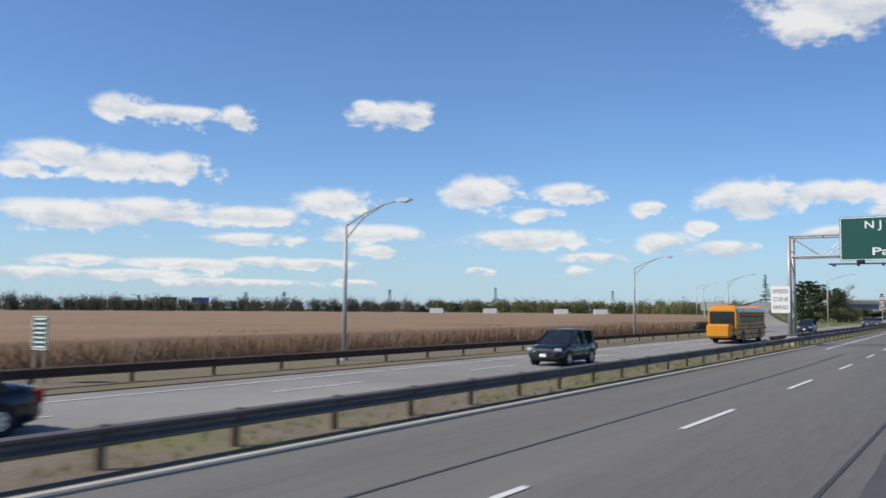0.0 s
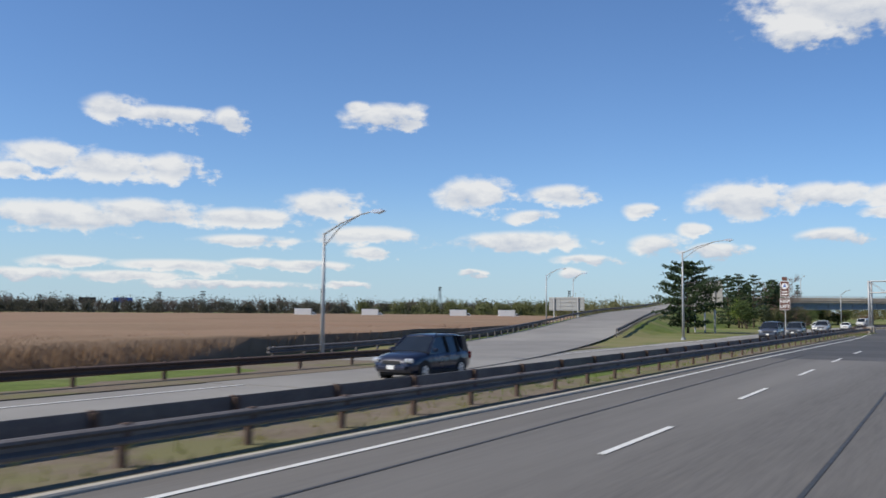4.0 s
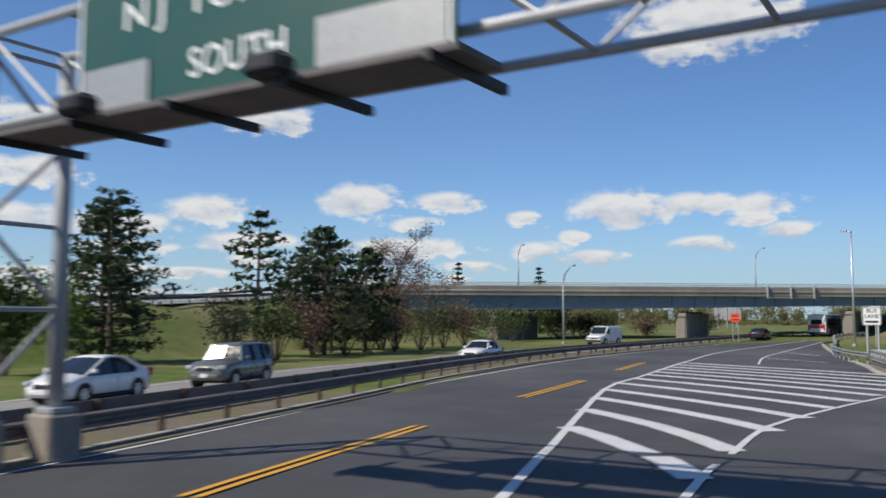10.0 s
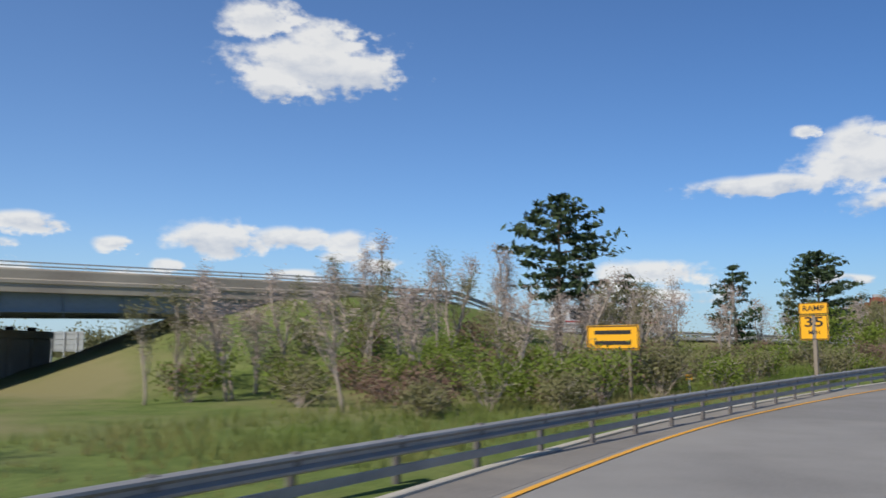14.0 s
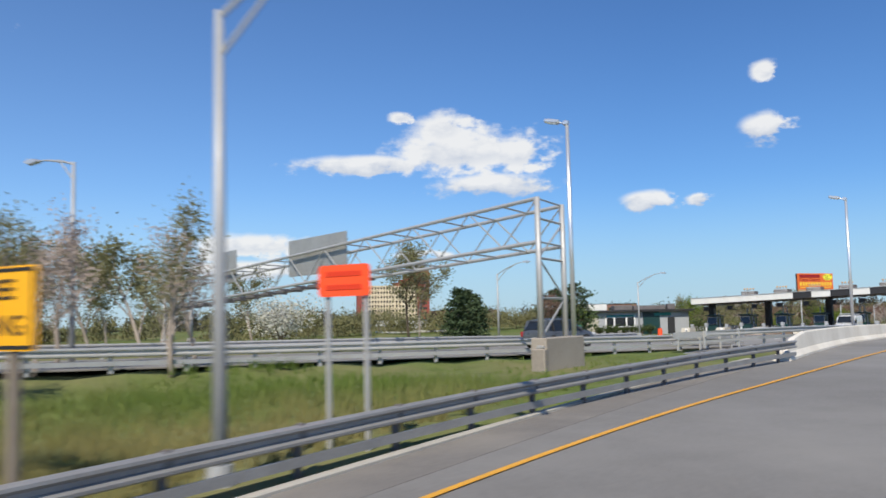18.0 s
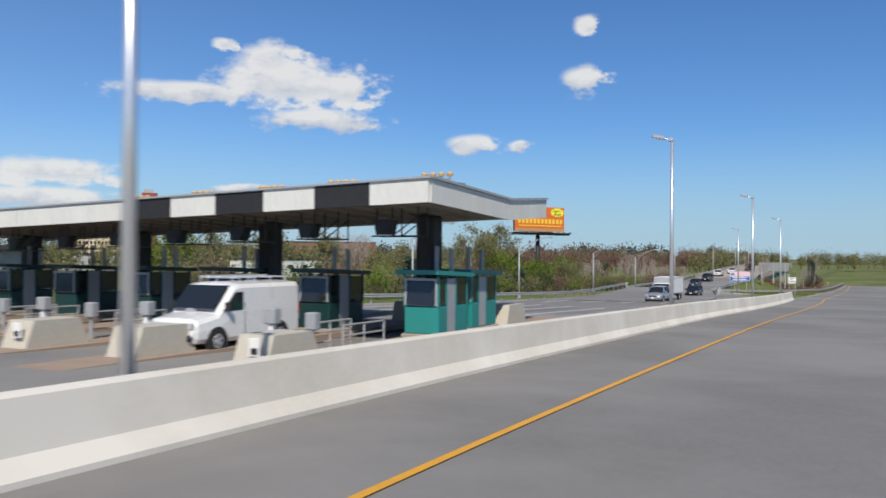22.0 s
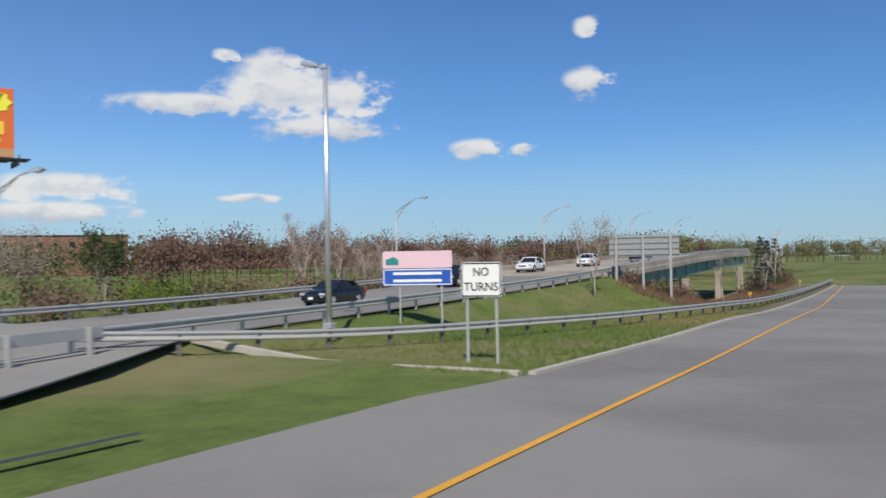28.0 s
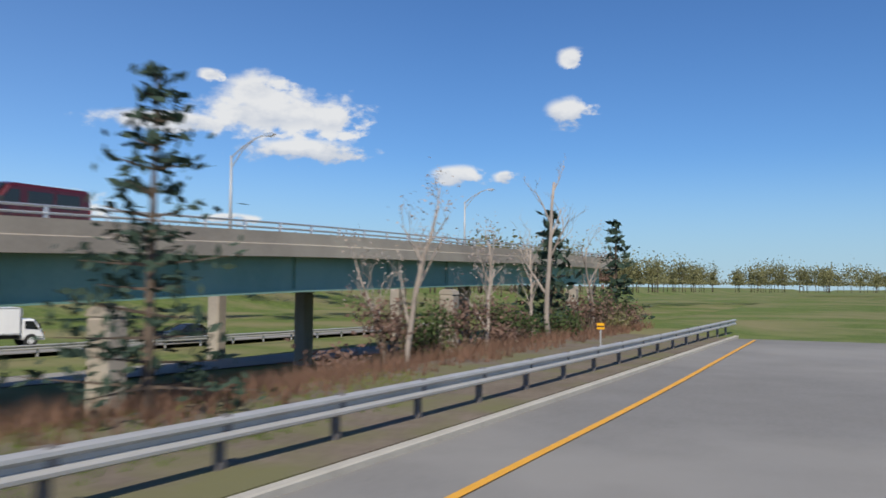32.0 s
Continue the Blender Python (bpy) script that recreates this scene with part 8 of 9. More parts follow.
UNDER = material("dark_underbody", (0.015, 0.015, 0.016), (0.022, 0.021, 0.02), 0.8, bump=0.05)
CLEAR_LAMP = material("headlamp_glass", (0.7, 0.72, 0.74), (0.5, 0.52, 0.55), 0.12, 0.4, bump=0)
RED_LAMP = material("tail_lamp_red", (0.35, 0.012, 0.01), (0.28, 0.01, 0.01), 0.2, bump=0)
AMBER_LAMP = material("amber_lamp", (0.7, 0.22, 0.02), (0.6, 0.18, 0.02), 0.25, bump=0)
CAR_GLASS = material("car_window_glass", (0.012, 0.015, 0.018), (0.018, 0.021, 0.024), 0.06, bump=0, spec=0.7)


def loft(rings):
    n = len(rings[0])
    f = Form()
    fs = [(i * n + k, i * n + (k + 1) % n, (i + 1) * n + (k + 1) % n, (i + 1) * n + k) for i in range(len(rings) - 1) for k in range(n)]
    fs += [tuple(range(n))[::-1], tuple(range((len(rings) - 1) * n, len(rings) * n))]
    return f.add([p for r in rings for p in r], fs)


def hull_ring(y, zb, zt, hw, crown=0.04):
    return [(-hw * 0.9, y, zb), (-hw, y, zb + 0.14), (-hw * 1.01, y, (zb + zt) / 2), (-hw * 0.99, y, zt - 0.16), (-hw * 0.9, y, zt - 0.03), (-hw * 0.5, y, zt + crown * 0.6), (0, y, zt + crown),
            (hw * 0.5, y, zt + crown * 0.6), (hw * 0.9, y, zt - 0.03), (hw * 0.99, y, zt - 0.16), (hw * 1.01, y, (zb + zt) / 2), (hw, y, zb + 0.14), (hw * 0.9, y, zb)]


def wheel(v, x, y, r, w=0.22, rim_mat=SILVER, spokes=5):
    side = 1 if x > 0 else -1
    tyre = part("wheel", Form().tube((x - w / 2, y, r), (x + w / 2, y, r), r, n=20), TYRE, v, smooth=False)
    part("rim", Form().tube((x + side * (w / 2 - 0.02), y, r), (x + side * (w / 2 + 0.012), y, r), r * 0.64, r * 0.6, 16), rim_mat, tyre)
    for k in range(spokes):
        a = 2 * math.pi * (k + 0.5) / spokes
        part("rim_gap", Form().box((x + side * (w / 2 + 0.01), y + math.cos(a) * r * 0.4, r + math.sin(a) * r * 0.4), (0.012, r * 0.2, r * 0.2), rx=math.degrees(a)), DARK, tyre)
    part("hub", Form().tube((x + side * w / 2, y, r), (x + side * (w / 2 + 0.03), y, r), r * 0.13, n=8), rim_mat, tyre)


def car(name, m, paint, label, L=4.6, W=1.85, H=1.68, hood=1.02, belt=1.05, tail=1.08, clear=0.27, wb=2.7, base_f=1.05, top_f=0.3, top_r=-1.75, base_r=-2.1, r=0.35, rack=False, group="", bed=False, pillars=(-0.45, -1.3), category="car"):
    """Nose along local y. base_* and top_*: where the windscreen and the rear window meet body and roof."""
    v = thing(name, m, label, category, group)
    h2, hw = L / 2, W / 2
    st = [(-h2, clear + 0.2, tail - 0.2, hw * 0.84), (-h2 + 0.08, clear + 0.06, tail - 0.05, hw * 0.92), (-h2 + 0.45, clear, tail, hw * 0.985), (-h2 + 1.2, clear, belt, hw),
          (0, clear, belt, hw), (base_f - 0.1, clear, belt - 0.01, hw), (base_f + 0.12, clear, hood + 0.01, hw * 0.995), (h2 - 0.55, clear, hood - 0.06, hw * 0.975), (h2 - 0.2, clear + 0.03, hood - 0.15, hw * 0.92), (h2 - 0.03, clear + 0.08, hood - 0.3, hw * 0.82), (h2, clear + 0.16, hood - 0.42, hw * 0.74)]
    if bed:
        st = st[:3] + [(base_r - 0.06, clear, tail, hw), (base_r, clear, belt, hw)] + st[4:]
    part("body", loft([hull_ring(*q) for q in st]), paint, v, smooth=True)

    def side_w(z):
        return hw * (0.93 - 0.24 * (z - belt) / (H - belt))

    def cabin_ring(y, z):
        w0, w1 = side_w(belt), side_w(z)
        return [(-w0, y, belt - 0.08), (-w1, y, z - 0.05), (-w1 * 0.9, y, z), (0, y, z + 0.025), (w1 * 0.9, y, z), (w1, y, z - 0.05), (w0, y, belt - 0.08)]
    part("window", loft([cabin_ring(base_r, belt + 0.04), cabin_ring(top_r, H - 0.06), cabin_ring((top_r + top_f) / 2, H - 0.02), cabin_ring(top_f, H - 0.05), cabin_ring(base_f, belt + 0.02)]), CAR_GLASS, v, "dark car windows", smooth=False)
    wr = side_w(H)
    part("roof", loft([[(-wr, y, z - 0.07), (-wr * 1.03, y, z - 0.02), (-wr * 0.85, y, z + 0.025), (0, y, z + 0.045), (wr * 0.85, y, z + 0.025), (wr * 1.03, y, z - 0.02), (wr, y, z - 0.07)] for y, z in ((top_r - 0.08, H - 0.06), (top_r + 0.3, H - 0.02), ((top_r + top_f) / 2, H), (top_f - 0.2, H - 0.02), (top_f + 0.03, H - 0.06))]), paint, v, smooth=True)
    for sx in (-1, 1):
        wt, wbt = side_w(H - 0.05) + 0.015, side_w(belt) + 0.02
        part("pillar", Form().pipe([(sx * wbt, base_f + 0.02, belt - 0.05), (sx * wt, top_f, H - 0.05)], [0.05, 0.045], 5), paint, v)
        part("pillar", Form().prism([(base_r - 0.02, belt - 0.06), (base_r + 0.42, belt - 0.06), (top_r + 0.22, H - 0.05), (top_r - 0.05, H - 0.05)], "x", sx * (wt - 0.03), sx * (wbt - 0.03)), paint, v)
        for py in pillars:
            if py > base_r + 0.5:
                part("pillar", Form().pipe([(sx * wbt, py, belt - 0.05), (sx * wt, py + 0.02, H - 0.05)], [0.055, 0.05], 4), UNDER, v)
        for yy in (-wb / 2 - 0.02, wb / 2):
            part("wheel_arch", Form().tube((sx * (hw - 0.1), yy, r), (sx * (hw + 0.012), yy, r), r + 0.07, n=20), UNDER, v)
            wheel(v, sx * (hw - 0.1), yy, r)
        part("sill", Form().box((sx * (hw - 0.03), 0, clear + 0.04), (0.08, wb - 2 * r - 0.1, 0.14), ch=0.02), UNDER, v)
        for yy in (base_f - 0.25, pillars[0], pillars[1]):
            part("door_seam", Form().box((sx * (hw * 1.005), yy, (clear + belt) / 2 + 0.02), (0.012, 0.012, belt - clear - 0.34)), UNDER, v)
        for yy in (pillars[0] + 0.16, pillars[1] + 0.16):
            part("door_handle", Form().box((sx * (hw * 1.01), yy, belt - 0.17), (0.03, 0.2, 0.035), ch=0.01), paint, v)
        part("mirror", Form().box((sx * (hw + 0.09), base_f - 0.28, belt + 0.08), (0.2, 0.12, 0.15), ch=0.04), paint, v)
        part("headlight", Form().box((sx * hw * 0.76, h2 - 0.16, hood - 0.26), (0.36, 0.3, 0.17), rz=sx * -24, ch=0.05), CLEAR_LAMP, v)
        part("tail_light", Form().box((sx * hw * 0.86, -h2 + 0.08, tail - 0.24), (0.2, 0.2, 0.3), rz=sx * 18, ch=0.04), RED_LAMP, v)
        part("fog_lamp", Form().box((sx * hw * 0.62, h2 - 0.06, clear + 0.2), (0.2, 0.1, 0.1), ch=0.03), DARK, v)
        if rack:
            part("roof_rail", Form().pipe([(sx * wr * 0.93, top_r + 0.1, H + 0.0), (sx * wr * 0.93, top_r + 0.25, H + 0.08), (sx * wr * 0.93, top_f - 0.4, H + 0.08), (sx * wr * 0.93, top_f - 0.2, H)], [0.02] * 4, 5), DARK, v)
    part("grille", Form().box((0, h2 - 0.06, hood - 0.34), (hw * 0.9, 0.16, 0.16), ch=0.03), DARK, v)
    part("front_bumper", Form().box((0, h2 - 0.05, clear + 0.2), (hw * 1.45, 0.2, 0.2), ch=0.06), paint, v)
    part("number_plate", Form().box((0, h2 + 0.055, clear + 0.24), (0.32, 0.02, 0.15)), SIGN_WHITE, v)
    part("rear_bumper", Form().box((0, -h2 + 0.03, clear + 0.22), (hw * 1.6, 0.2, 0.22), ch=0.06), UNDER, v)
    part("underbody", Form().box((0, 0, clear + 0.02), (W * 0.84, L * 0.86, 0.18)), UNDER, v)
    if bed:
        part("load_bed", Form().box((0, (-h2 + base_r) / 2, tail + 0.03), (W * 0.78, base_r + h2 - 0.25, 0.04)), UNDER, v)
    return v


SEDAN = dict(L=4.7, W=1.8, H=1.44, hood=0.92, belt=0.93, tail=1.0, clear=0.2, wb=2.7, base_f=0.95, top_f=0.2, top_r=-1.0, base_r=-1.75, r=0.32, pillars=(-0.3, -1.15))
LIFTBACK = dict(L=4.5, W=1.75, H=1.49, hood=0.92, belt=0.95, tail=1.1, clear=0.18, wb=2.7, base_f=1.3, top_f=0.15, top_r=-0.8, base_r=-2.1, r=0.31, pillars=(-0.3, -1.2))
MINIVAN = dict(L=5.1, W=1.98, H=1.78, hood=1.05, belt=1.08, tail=1.15, clear=0.22, wb=3.0, base_f=1.55, top_f=0.75, top_r=-2.2, base_r=-2.45, r=0.34, pillars=(0.2, -1.05))
BOXY = dict(L=4.45, W=1.8, H=1.75, hood=1.12, belt=1.12, tail=1.14, clear=0.3, wb=2.6, base_f=0.8, top_f=0.5, top_r=-2.05, base_r=-2.15, r=0.36, pillars=(-0.35, -1.25), rack=True)
PICKUP = dict(L=5.4, W=1.95, H=1.82, hood=1.12, belt=1.14, tail=1.12, clear=0.34, wb=3.3, base_f=1.15, top_f=0.5, top_r=-0.7, base_r=-0.95, r=0.38, pillars=(-0.15, -2.0), bed=True)


def van(m, paint, label, L=5.6, W=2.0, H=2.1, glass_len=1.2, rack=False, windows=False, group=""):
    v = thing("van", m, label, "van", group)
    h2, hw = L / 2, W / 2
    rings = [hull_ring(*q, crown=0.03) for q in ((-h2, 0.35, H - 0.08, hw * 0.95), (-h2 + 0.12, 0.3, H, hw), (h2 - 2.0, 0.3, H, hw), (h2 - 1.75, 0.3, H - 0.06, hw), (h2 - 1.05, 0.3, 1.2, hw * 0.99), (h2 - 0.2, 0.32, 1.05, hw * 0.94), (h2, 0.42, 0.85, hw * 0.84))]
    part("body", loft(rings), paint, v, smooth=False)
    part("windscreen", Form().prism([(h2 - 1.72, H - 0.12), (h2 - 1.02, 1.28), (h2 - 1.06, 1.25), (h2 - 1.78, H - 0.14)], "x", -hw * 0.82, hw * 0.82), CAR_GLASS, v, m=Matrix.Translation((0, 0.06, 0.05)))
    for sx in (-1, 1):
        part("window", Form().prism([(h2 - 2.15, 1.25), (h2 - 1.25, 1.25), (h2 - 1.78, H - 0.28), (h2 - 2.15, H - 0.28)], "x", sx * (hw - 0.03), sx * (hw + 0.018)), CAR_GLASS, v)
        if windows:
            for k in range(2):
                part("window", Form().box((sx * hw, h2 - 3.05 - 1.25 * k, (1.25 + H - 0.28) / 2), (0.04, 1.1, H - 1.55), ch=0.01), CAR_GLASS, v)
        for yy in (-h2 + 1.1, h2 - 1.0):
            part("wheel_arch", Form().tube((sx * (hw - 0.1), yy, 0.36), (sx * (hw + 0.014), yy, 0.36), 0.44, n=18), UNDER, v)
            wheel(v, sx * (hw - 0.1), yy, 0.36)
        part("headlight", Form().box((sx * hw * 0.72, h2 - 0.04, 0.85), (0.32, 0.16, 0.2), ch=0.03), CLEAR_LAMP, v)
        part("tail_light", Form().box((sx * hw * 0.92, -h2 + 0.0, 1.15), (0.12, 0.1, 0.4), ch=0.02), RED_LAMP, v)
        part("mirror", Form().box((sx * (hw + 0.12), h2 - 1.3, 1.4), (0.2, 0.1, 0.26), ch=0.03), DARK, v)
        part("door_seam", Form().box((sx * hw * 1.01, h2 - 2.25, 0.95), (0.012, 0.014, 1.1)), UNDER, v)
    part("grille", Form().box((0, h2 - 0.02, 0.78), (hw * 1.0, 0.1, 0.16), ch=0.02), DARK, v)
    part("front_bumper", Form().box((0, h2 + 0.0, 0.5), (hw * 1.7, 0.2, 0.2), ch=0.05), DARK, v)
    part("rear_bumper", Form().box((0, -h2 - 0.02, 0.5), (hw * 1.7, 0.16, 0.18), ch=0.04), DARK, v)
    if rack:
        for k in range(4):
            part("roof_rack", Form().tube((-hw * 0.85, -h2 + 0.6 + 0.8 * k, H + 0.16), (hw * 0.85, -h2 + 0.6 + 0.8 * k, H + 0.16), 0.025, n=6).tube((-hw * 0.8, -h2 + 0.6 + 0.8 * k, H), (-hw * 0.8, -h2 + 0.6 + 0.8 * k, H + 0.16), 0.02, n=5).tube((hw * 0.8, -h2 + 0.6 + 0.8 * k, H), (hw * 0.8, -h2 + 0.6 + 0.8 * k, H + 0.16), 0.02, n=5), SILVER, v)
        part("ladder", Form().tube((0.2, -h2 + 0.3, H + 0.2), (0.2, h2 - 2.0, H + 0.2), 0.03, n=5).tube((0.6, -h2 + 0.3, H + 0.2), (0.6, h2 - 2.0, H + 0.2), 0.03, n=5), SILVER, v)
    return v


def box_truck(m, label, L=7.0, H=3.0, box_mat=BOX_WHITE, cab_mat=PAINT_WHITE, group="", W=2.2):
    v = thing("box_truck", m, label, "truck", group)
    h2, hw = L / 2, W / 2
    box_l = L - 1.75
    cargo = part("cargo_box", Form().box((0, -h2 + box_l / 2, (0.88 + H) / 2), (W, box_l, H - 0.88), ch=0.03), box_mat, v, "white cargo box with metal edges")
    for sx in (-1, 1):
        part("corner_trim", Form().box((sx * (hw + 0.0), -h2 + box_l - 0.04, (0.88 + H) / 2), (0.06, 0.1, H - 0.9)), SILVER, cargo)
        part("bottom_rail", Form().box((sx * (hw + 0.004), -h2 + box_l / 2, 0.93), (0.03, box_l, 0.12)), SILVER, cargo)
        part("top_rail", Form().box((sx * (hw + 0.004), -h2 + box_l / 2, H - 0.05), (0.03, box_l, 0.08)), SILVER, cargo)
    part("roof_fairing", Form().prism([(-h2 + box_l, H - 0.02), (-h2 + box_l + 0.16, H - 0.12), (-h2 + box_l + 0.16, H - 0.7), (-h2 + box_l, H - 0.75)], "x", -hw * 0.96, hw * 0.96), GREY_PAINT, v)
    cab = part("cab", loft([hull_ring(*q, crown=0.02) for q in ((h2 - 1.6, 0.55, 2.0, hw * 0.9), (h2 - 1.5, 0.45, 2.06, hw * 0.93), (h2 - 0.75, 0.42, 2.04, hw * 0.93), (h2 - 0.18, 0.42, 1.32, hw * 0.92), (h2 - 0.05, 0.42, 1.1, hw * 0.9), (h2, 0.45, 0.85, hw * 0.86))]), cab_mat, v)
    part("windscreen", Form().prism([(h2 - 0.68, 1.95), (h2 - 0.2, 1.36), (h2 - 0.24, 1.33), (h2 - 0.74, 1.93)], "x", -hw * 0.8, hw * 0.8), CAR_GLASS, v, m=Matrix.Translation((0, 0.05, 0.03)))
    for sx in (-1, 1):
        part("side_window", Form().prism([(h2 - 1.4, 1.3), (h2 - 0.4, 1.22), (h2 - 0.78, 1.88), (h2 - 1.4, 1.88)], "x", sx * (hw * 0.9), sx * (hw * 0.955)), CAR_GLASS, v)
        part("mirror", Form().box((sx * (hw + 0.14), h2 - 0.4, 1.5), (0.16, 0.08, 0.4), ch=0.02).tube((sx * hw * 0.9, h2 - 0.45, 1.3), (sx * (hw + 0.14), h2 - 0.4, 1.35), 0.015, n=5), DARK, v)
        part("headlight", Form().box((sx * hw * 0.68, h2 - 0.0, 0.72), (0.34, 0.1, 0.2), ch=0.03), CLEAR_LAMP, v)
        part("turn_signal", Form().box((sx * hw * 0.84, h2 - 0.03, 0.98), (0.14, 0.1, 0.12), ch=0.02), AMBER_LAMP, v)
        for yy in (-h2 + 1.6, h2 - 0.95):
            wheel(v, sx * (hw - 0.18), yy, 0.39, 0.24, PAINT_WHITE, 6)
        part("wheel_arch", Form().tube((sx * (hw - 0.25), h2 - 0.95, 0.42), (sx * (hw * 0.945), h2 - 0.95, 0.42), 0.5, n=18), UNDER, v)
        part("mud_flap", Form().box((sx * (hw - 0.2), -h2 + 1.05, 0.45), (0.5, 0.03, 0.6)), UNDER, v)
        part("side_marker", Form().box((sx * (hw + 0.01), -h2 + 0.15, 1.05), (0.03, 0.14, 0.07)), RED_LAMP, v)
    part("frame_rail", Form().box((0, -0.4, 0.68), (0.9, L - 1.2, 0.28)).box((0, -h2 + 0.5, 0.5), (W * 0.9, 0.14, 0.12)), UNDER, v)
    part("fuel_tank", Form().box((-hw * 0.7, 0.4, 0.56), (0.5, 0.9, 0.4), ch=0.08), SILVER, v)
    part("bumper", Form().box((0, h2 + 0.02, 0.5), (W * 0.84, 0.16, 0.2), ch=0.04), cab_mat, v)
    part("grille", Form().box((0, h2 + 0.01, 0.9), (W * 0.5, 0.08, 0.18), ch=0.02), DARK, v)
    return v


def coach(name, m, paint, label, L=12.0, H=3.3, W=2.5, stripes=(), cols=8, band=(1.55, 2.55), framed=None, group="", rear=None):
    """A bus body with single windows; stripes: (low, high, material)."""
    v = thing(name, m, label, "bus", group)
    h2, hw = L / 2, W / 2
    ring = lambda y, zb, zt, k: [(-hw * k, y, zb), (-hw * k, y, zt - 0.4), (-hw * k * 0.93, y, zt - 0.1), (-hw * k * 0.6, y, zt), (hw * k * 0.6, y, zt), (hw * k * 0.93, y, zt - 0.1), (hw * k, y, zt - 0.4), (hw * k, y, zb)]
    part("body", loft([ring(-h2, 0.5, H - 0.12, 0.96), ring(-h2 + 0.15, 0.38, H, 1), ring(h2 - 0.3, 0.38, H, 1), ring(h2, 0.45, H - 0.25, 0.95)]), paint, v)
    for sx in (-1, 1):
        pitch = (L - 1.6) / cols
        for k in range(cols):
            y = -h2 + 0.7 + pitch * (k + 0.5)
            pane = part("window", Form().box((sx * hw, y, sum(band) / 2), (0.04, pitch * (0.92 if not framed else 0.84), band[1] - band[0]), ch=0.012), CAR_GLASS, v)
            if framed:
                part("window_bar", Form().box((sx * (hw + 0.012), y, sum(band) / 2 + 0.05), (0.03, pitch * 0.84, 0.04)), framed, pane)
        for lo, hi, mt in stripes:
            part("stripe", Form().box((sx * (hw + 0.004), 0, (lo + hi) / 2), (0.024, L - 0.5, hi - lo)), mt, v)
        for yy in (-h2 + 2.6, h2 - 2.2):
            part("wheel_arch", Form().tube((sx * (hw - 0.1), yy, 0.48), (sx * (hw + 0.02), yy, 0.48), 0.6, n=18), UNDER, v)
            wheel(v, sx * (hw - 0.12), yy, 0.48, 0.26, GREY_PAINT, 6)
        part("headlight", Form().box((sx * hw * 0.75, h2, 0.85), (0.4, 0.1, 0.22), ch=0.04), CLEAR_LAMP, v)
        part("tail_light", Form().box((sx * hw * 0.82, -h2 + 0.02, 1.1), (0.2, 0.1, 0.4), ch=0.03), RED_LAMP, v)
    part("windscreen", Form().box((0, h2 - 0.02, 2.0), (W * 0.86, 0.12, 1.3), ch=0.05), CAR_GLASS, v)
    part("rear_window", Form().box((0, -h2, 2.1), (W * 0.6, 0.08, 0.7), ch=0.04), CAR_GLASS, v)
    part("bumper", Form().box((0, -h2 - 0.04, 0.55), (W * 0.94, 0.2, 0.28), ch=0.04).box((0, h2 + 0.04, 0.55), (W * 0.94, 0.2, 0.28), ch=0.04), UNDER, v)
    part("underbody", Form().box((0, 0, 0.42), (W * 0.85, L - 0.6, 0.3)), UNDER, v)
    if rear:
        part("rear_stripe", Form().box((0, -h2 - 0.005, 1.45), (W * 0.9, 0.06, 0.5)), rear, v)
    return v


def on_line(line, s, d, z=0.0, back=True):
    """A pose near plan place s, d, pointing along a road line, or against it."""
    p = at(s, d)
    i = min(range(1, len(line) - 1), key=lambda k: (line[k].xy - p.xy).length)
    t = (line[i + 1] - line[i - 1]).normalized()
    if line in (RISE_A, RISE_B, RISE_C):
        p.z = line[i].z + 0.03
    a = math.degrees(math.atan2(t.y, t.x))
    return Matrix.Translation(p + Vector((0, 0, z))) @ pose(0, 0, 0, 0, 0, a - 90 + (180 if back else 0))


G1 = "oncoming highway traffic"
car("suv", on_line(MEDIAN, 39.5, 17.8), PAINT_BLACK, "black sport utility vehicle on the opposite carriageway", group=G1)
car("car", on_line(MEDIAN, 8.6, 17.6), PAINT_BLACK, "black car on the opposite carriageway", group=G1, **SEDAN)
bus = coach("school_bus", on_line(MEDIAN, 79.2, 18.2), BUS_YELLOW, "long yellow school bus with black stripes", 11.2, 3.05, 2.4, ((1.42, 1.5, UNDER), (1.12, 1.2, UNDER), (0.68, 0.76, UNDER), (2.45, 2.52, UNDER)), 12, (1.68, 2.38), BUS_YELLOW, G1)
part("hood", Form().box((0, 6.3, 1.05), (1.9, 1.5, 1.1), ch=0.15), BUS_YELLOW, bus)
for y in (-5.0, 4.8):
    part("warning_lamp", Form().box((0, y, 3.08), (1.8, 0.2, 0.16), ch=0.03), AMBER_LAMP, bus)
car("suv", on_line(MEDIAN, 119.0, 18.4), PAINT_NAVY, "dark navy sport utility vehicle with roof rails", group=G1, rack=True)
car("minivan", on_line(MEDIAN, 188.6, 17.8), PAINT_GREY, "slate grey minivan on the opposite carriageway", group=G1, **MINIVAN)
car("suv", on_line(MEDIAN, 198.2, 17.2), PAINT_STEEL, "dark grey sport utility vehicle beside the median rail", group=G1, L=4.8)
car("pickup_truck", on_line(MEDIAN, 228.5, 20.4), PAINT_SILVER, "silver pickup truck beside the median", group=G1, **PICKUP)
car("car", on_line(MEDIAN, 275.5, 35.4), PAINT_WHITE, "white car far along the highway", group=G1, **SEDAN)
car("car", on_line(MEDIAN, 245.0, 26.6), PAINT_WHITE, "white hatchback car behind the median rail", group=G1, **LIFTBACK)
car("suv", on_line(MEDIAN, 251.5, 28.0), PAINT_OLIVE, "boxy grey sport utility vehicle behind the median rail", group=G1, **BOXY)
van(on_line(MEDIAN, 304.6, 51.5), PAINT_WHITE, "white van near the overpass", group=G1)
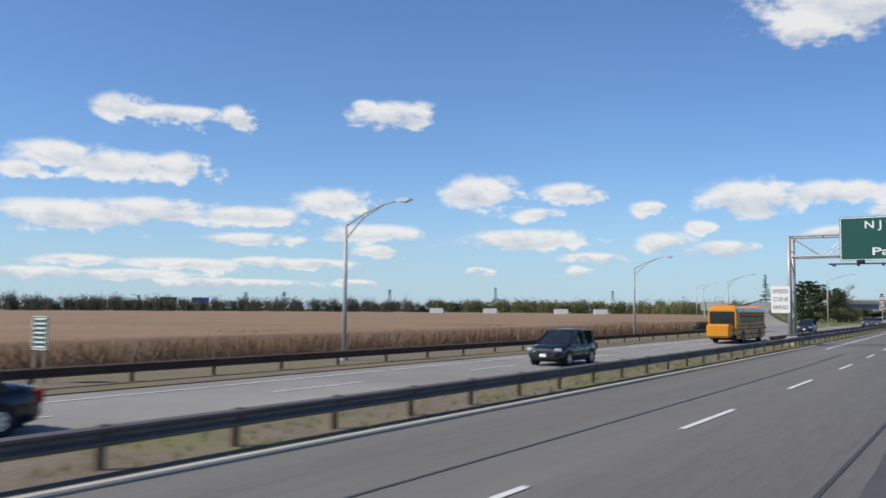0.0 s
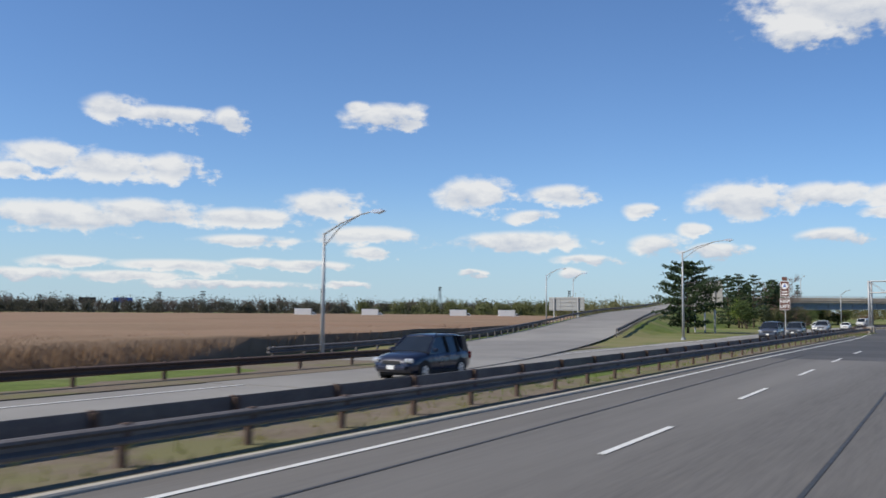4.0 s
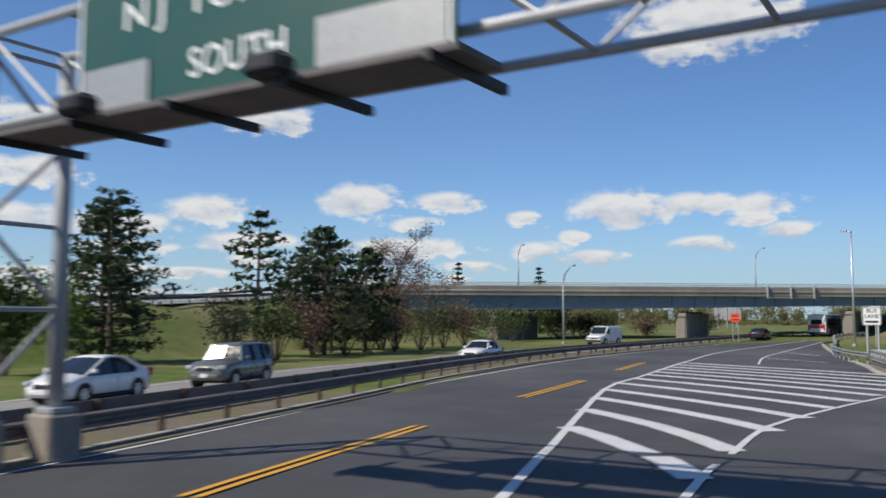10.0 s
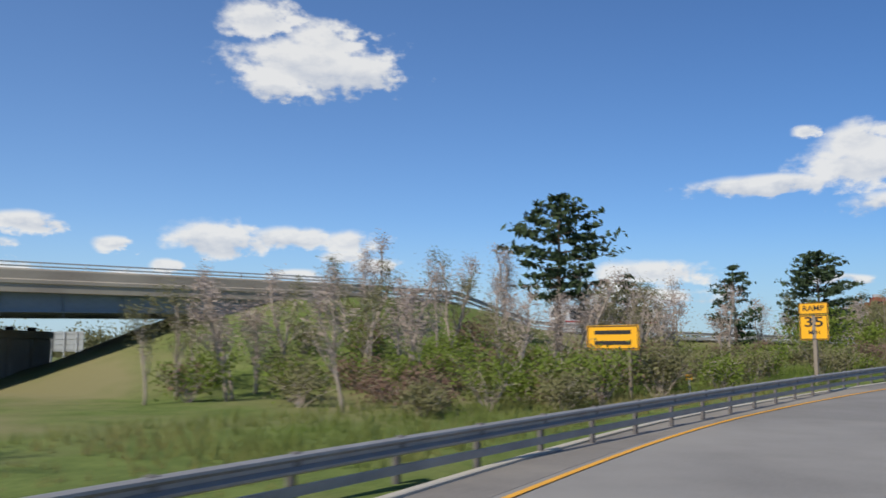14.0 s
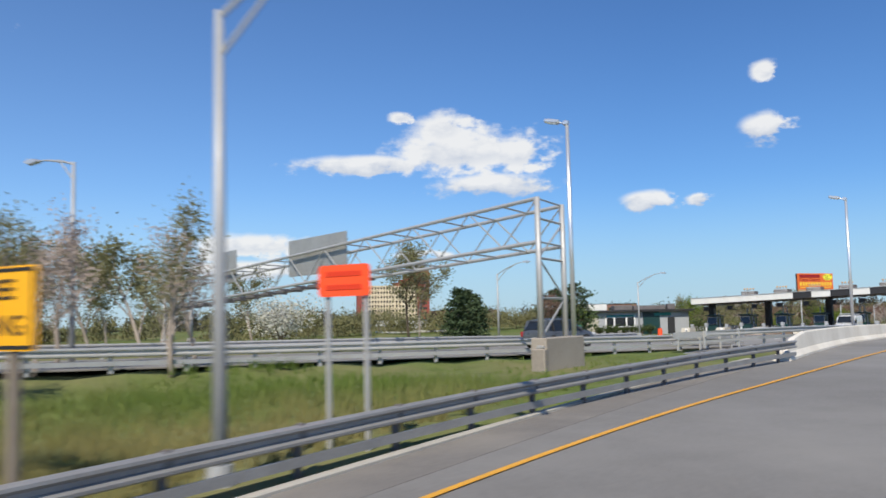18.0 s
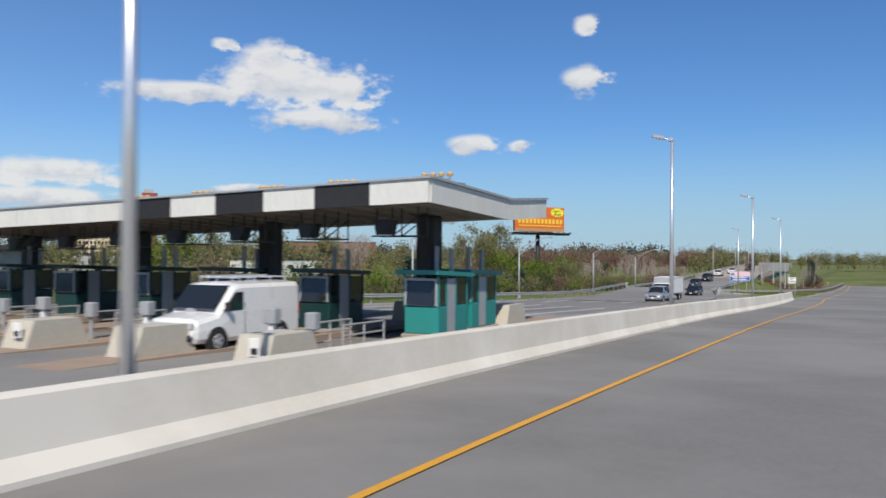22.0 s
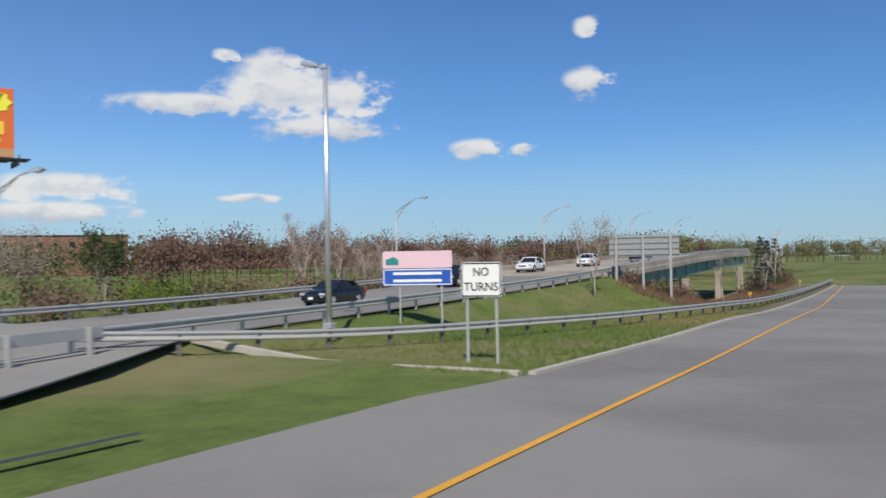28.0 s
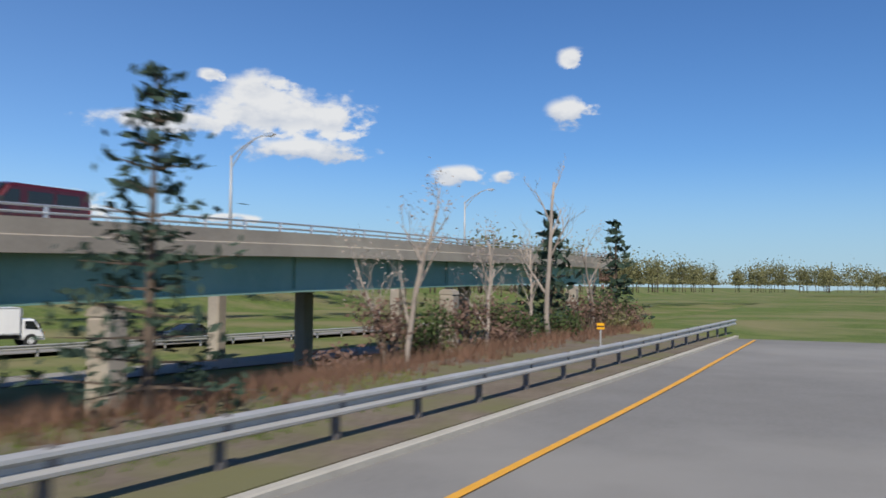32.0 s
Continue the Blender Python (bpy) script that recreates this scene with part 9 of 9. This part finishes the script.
G2 = "highway traffic ahead"
coach("coach", on_line(MEDIAN, 346, 53.0, back=False), PAINT_WHITE, "white coach with a red band near the overpass", 10.5, 3.2, 2.5, ((1.1, 1.5, BUS_RED),), 7, group=G2, rear=BUS_RED)
car("car", on_line(MEDIAN, 330, 49.5, back=False), PAINT_BLACK, "dark car near the overpass", group=G2, **SEDAN)
car("car", on_line(RISE_B, 405.5, 40.0), PAINT_WHITE, "white car on the link road", group="link road traffic", **SEDAN)
coach("coach", on_line(RISE_B, 389.0, 41.0, back=False), PAINT_WHITE, "white coach coming down the link road", 11.0, 2.9, 2.5, ((1.25, 1.4, BUS_RED),), 7, group="link road traffic")
car("suv", on_line(RISE_B, 454.6, 22.0, back=False), PAINT_STEEL, "grey sport utility vehicle on the road to the plaza", group="plaza traffic", rack=True)
van(stand(516.6, 18.8, 0.01, 180), PAINT_WHITE, "white van with a ladder rack at the toll booths", L=5.2, rack=True, group="plaza traffic")
car("suv", stand(588.6, 20.6, 0.01, 178), PAINT_SILVER, "silver sport utility vehicle crossing the toll plaza", group="plaza traffic")
car("station_wagon", stand(621.8, 21.9, 0.08, 178), PAINT_BLACK, "black station wagon crossing the toll plaza", group="plaza traffic", L=4.5, H=1.5, hood=0.95, belt=0.95, tail=1.0, rack=True)
G3 = "bridge road traffic"
car("suv", on_line(RISE_C, 684.0, 30.5), PAINT_BLACK, "black sport utility vehicle on the rising road", group=G3)
car("car", on_line(RISE_C, 665.0, 29.5), PAINT_BLACK, "black car on the rising road", group=G3, **SEDAN)
DECK_S, DECK_Z = (699, 720, 745, 775, 806), (-0.05, 0.35, 1.0, 1.5, 1.65)


def on_deck(s, d):
    m = stand(s, d, 0, 180)
    m.translation.z = float(np.interp(s, DECK_S, DECK_Z)) + 0.01
    return m


car("car", on_deck(702.5, 31), PAINT_WHITE, "white car on the bridge", group=G3, **SEDAN)
car("car", on_deck(719.5, 30.0), PAINT_WHITE, "white car on the bridge", group=G3, **SEDAN)
van(on_deck(734.8, 27.5), PAINT_MAROON, "dark maroon van on the bridge", L=5.4, windows=True, group=G3)
box_truck(stand(595.4, 21.0, 0.01, 178), "white box truck crossing the toll plaza", 6.7, 2.72, group="plaza traffic")
for k, (x, y) in enumerate(((342, 213), (357, 193), (375, 165), (384, 149))):
    box_truck(Matrix.Translation((x, y, 0.0)) @ pose(0, 0, 0, 0, 0, -150), "white truck standing beyond the reed field", 8.0, 3.4, group="far parked trucks")
p = at(757, 57, -2.2)
box_truck(Matrix.Translation(p) @ pose(0, 0, 0, 0, 0, math.degrees(heading(757)) - 110), "white truck on the road below the bridge", 7.0, 2.9, group="under bridge traffic")
for s, d in ((742, 56.5), (770, 50)):
    car("car", stand(s, d, -2.25, 165), PAINT_WHITE if s < 760 else PAINT_BLACK, "car on the road below the bridge", group="under bridge traffic", **SEDAN)
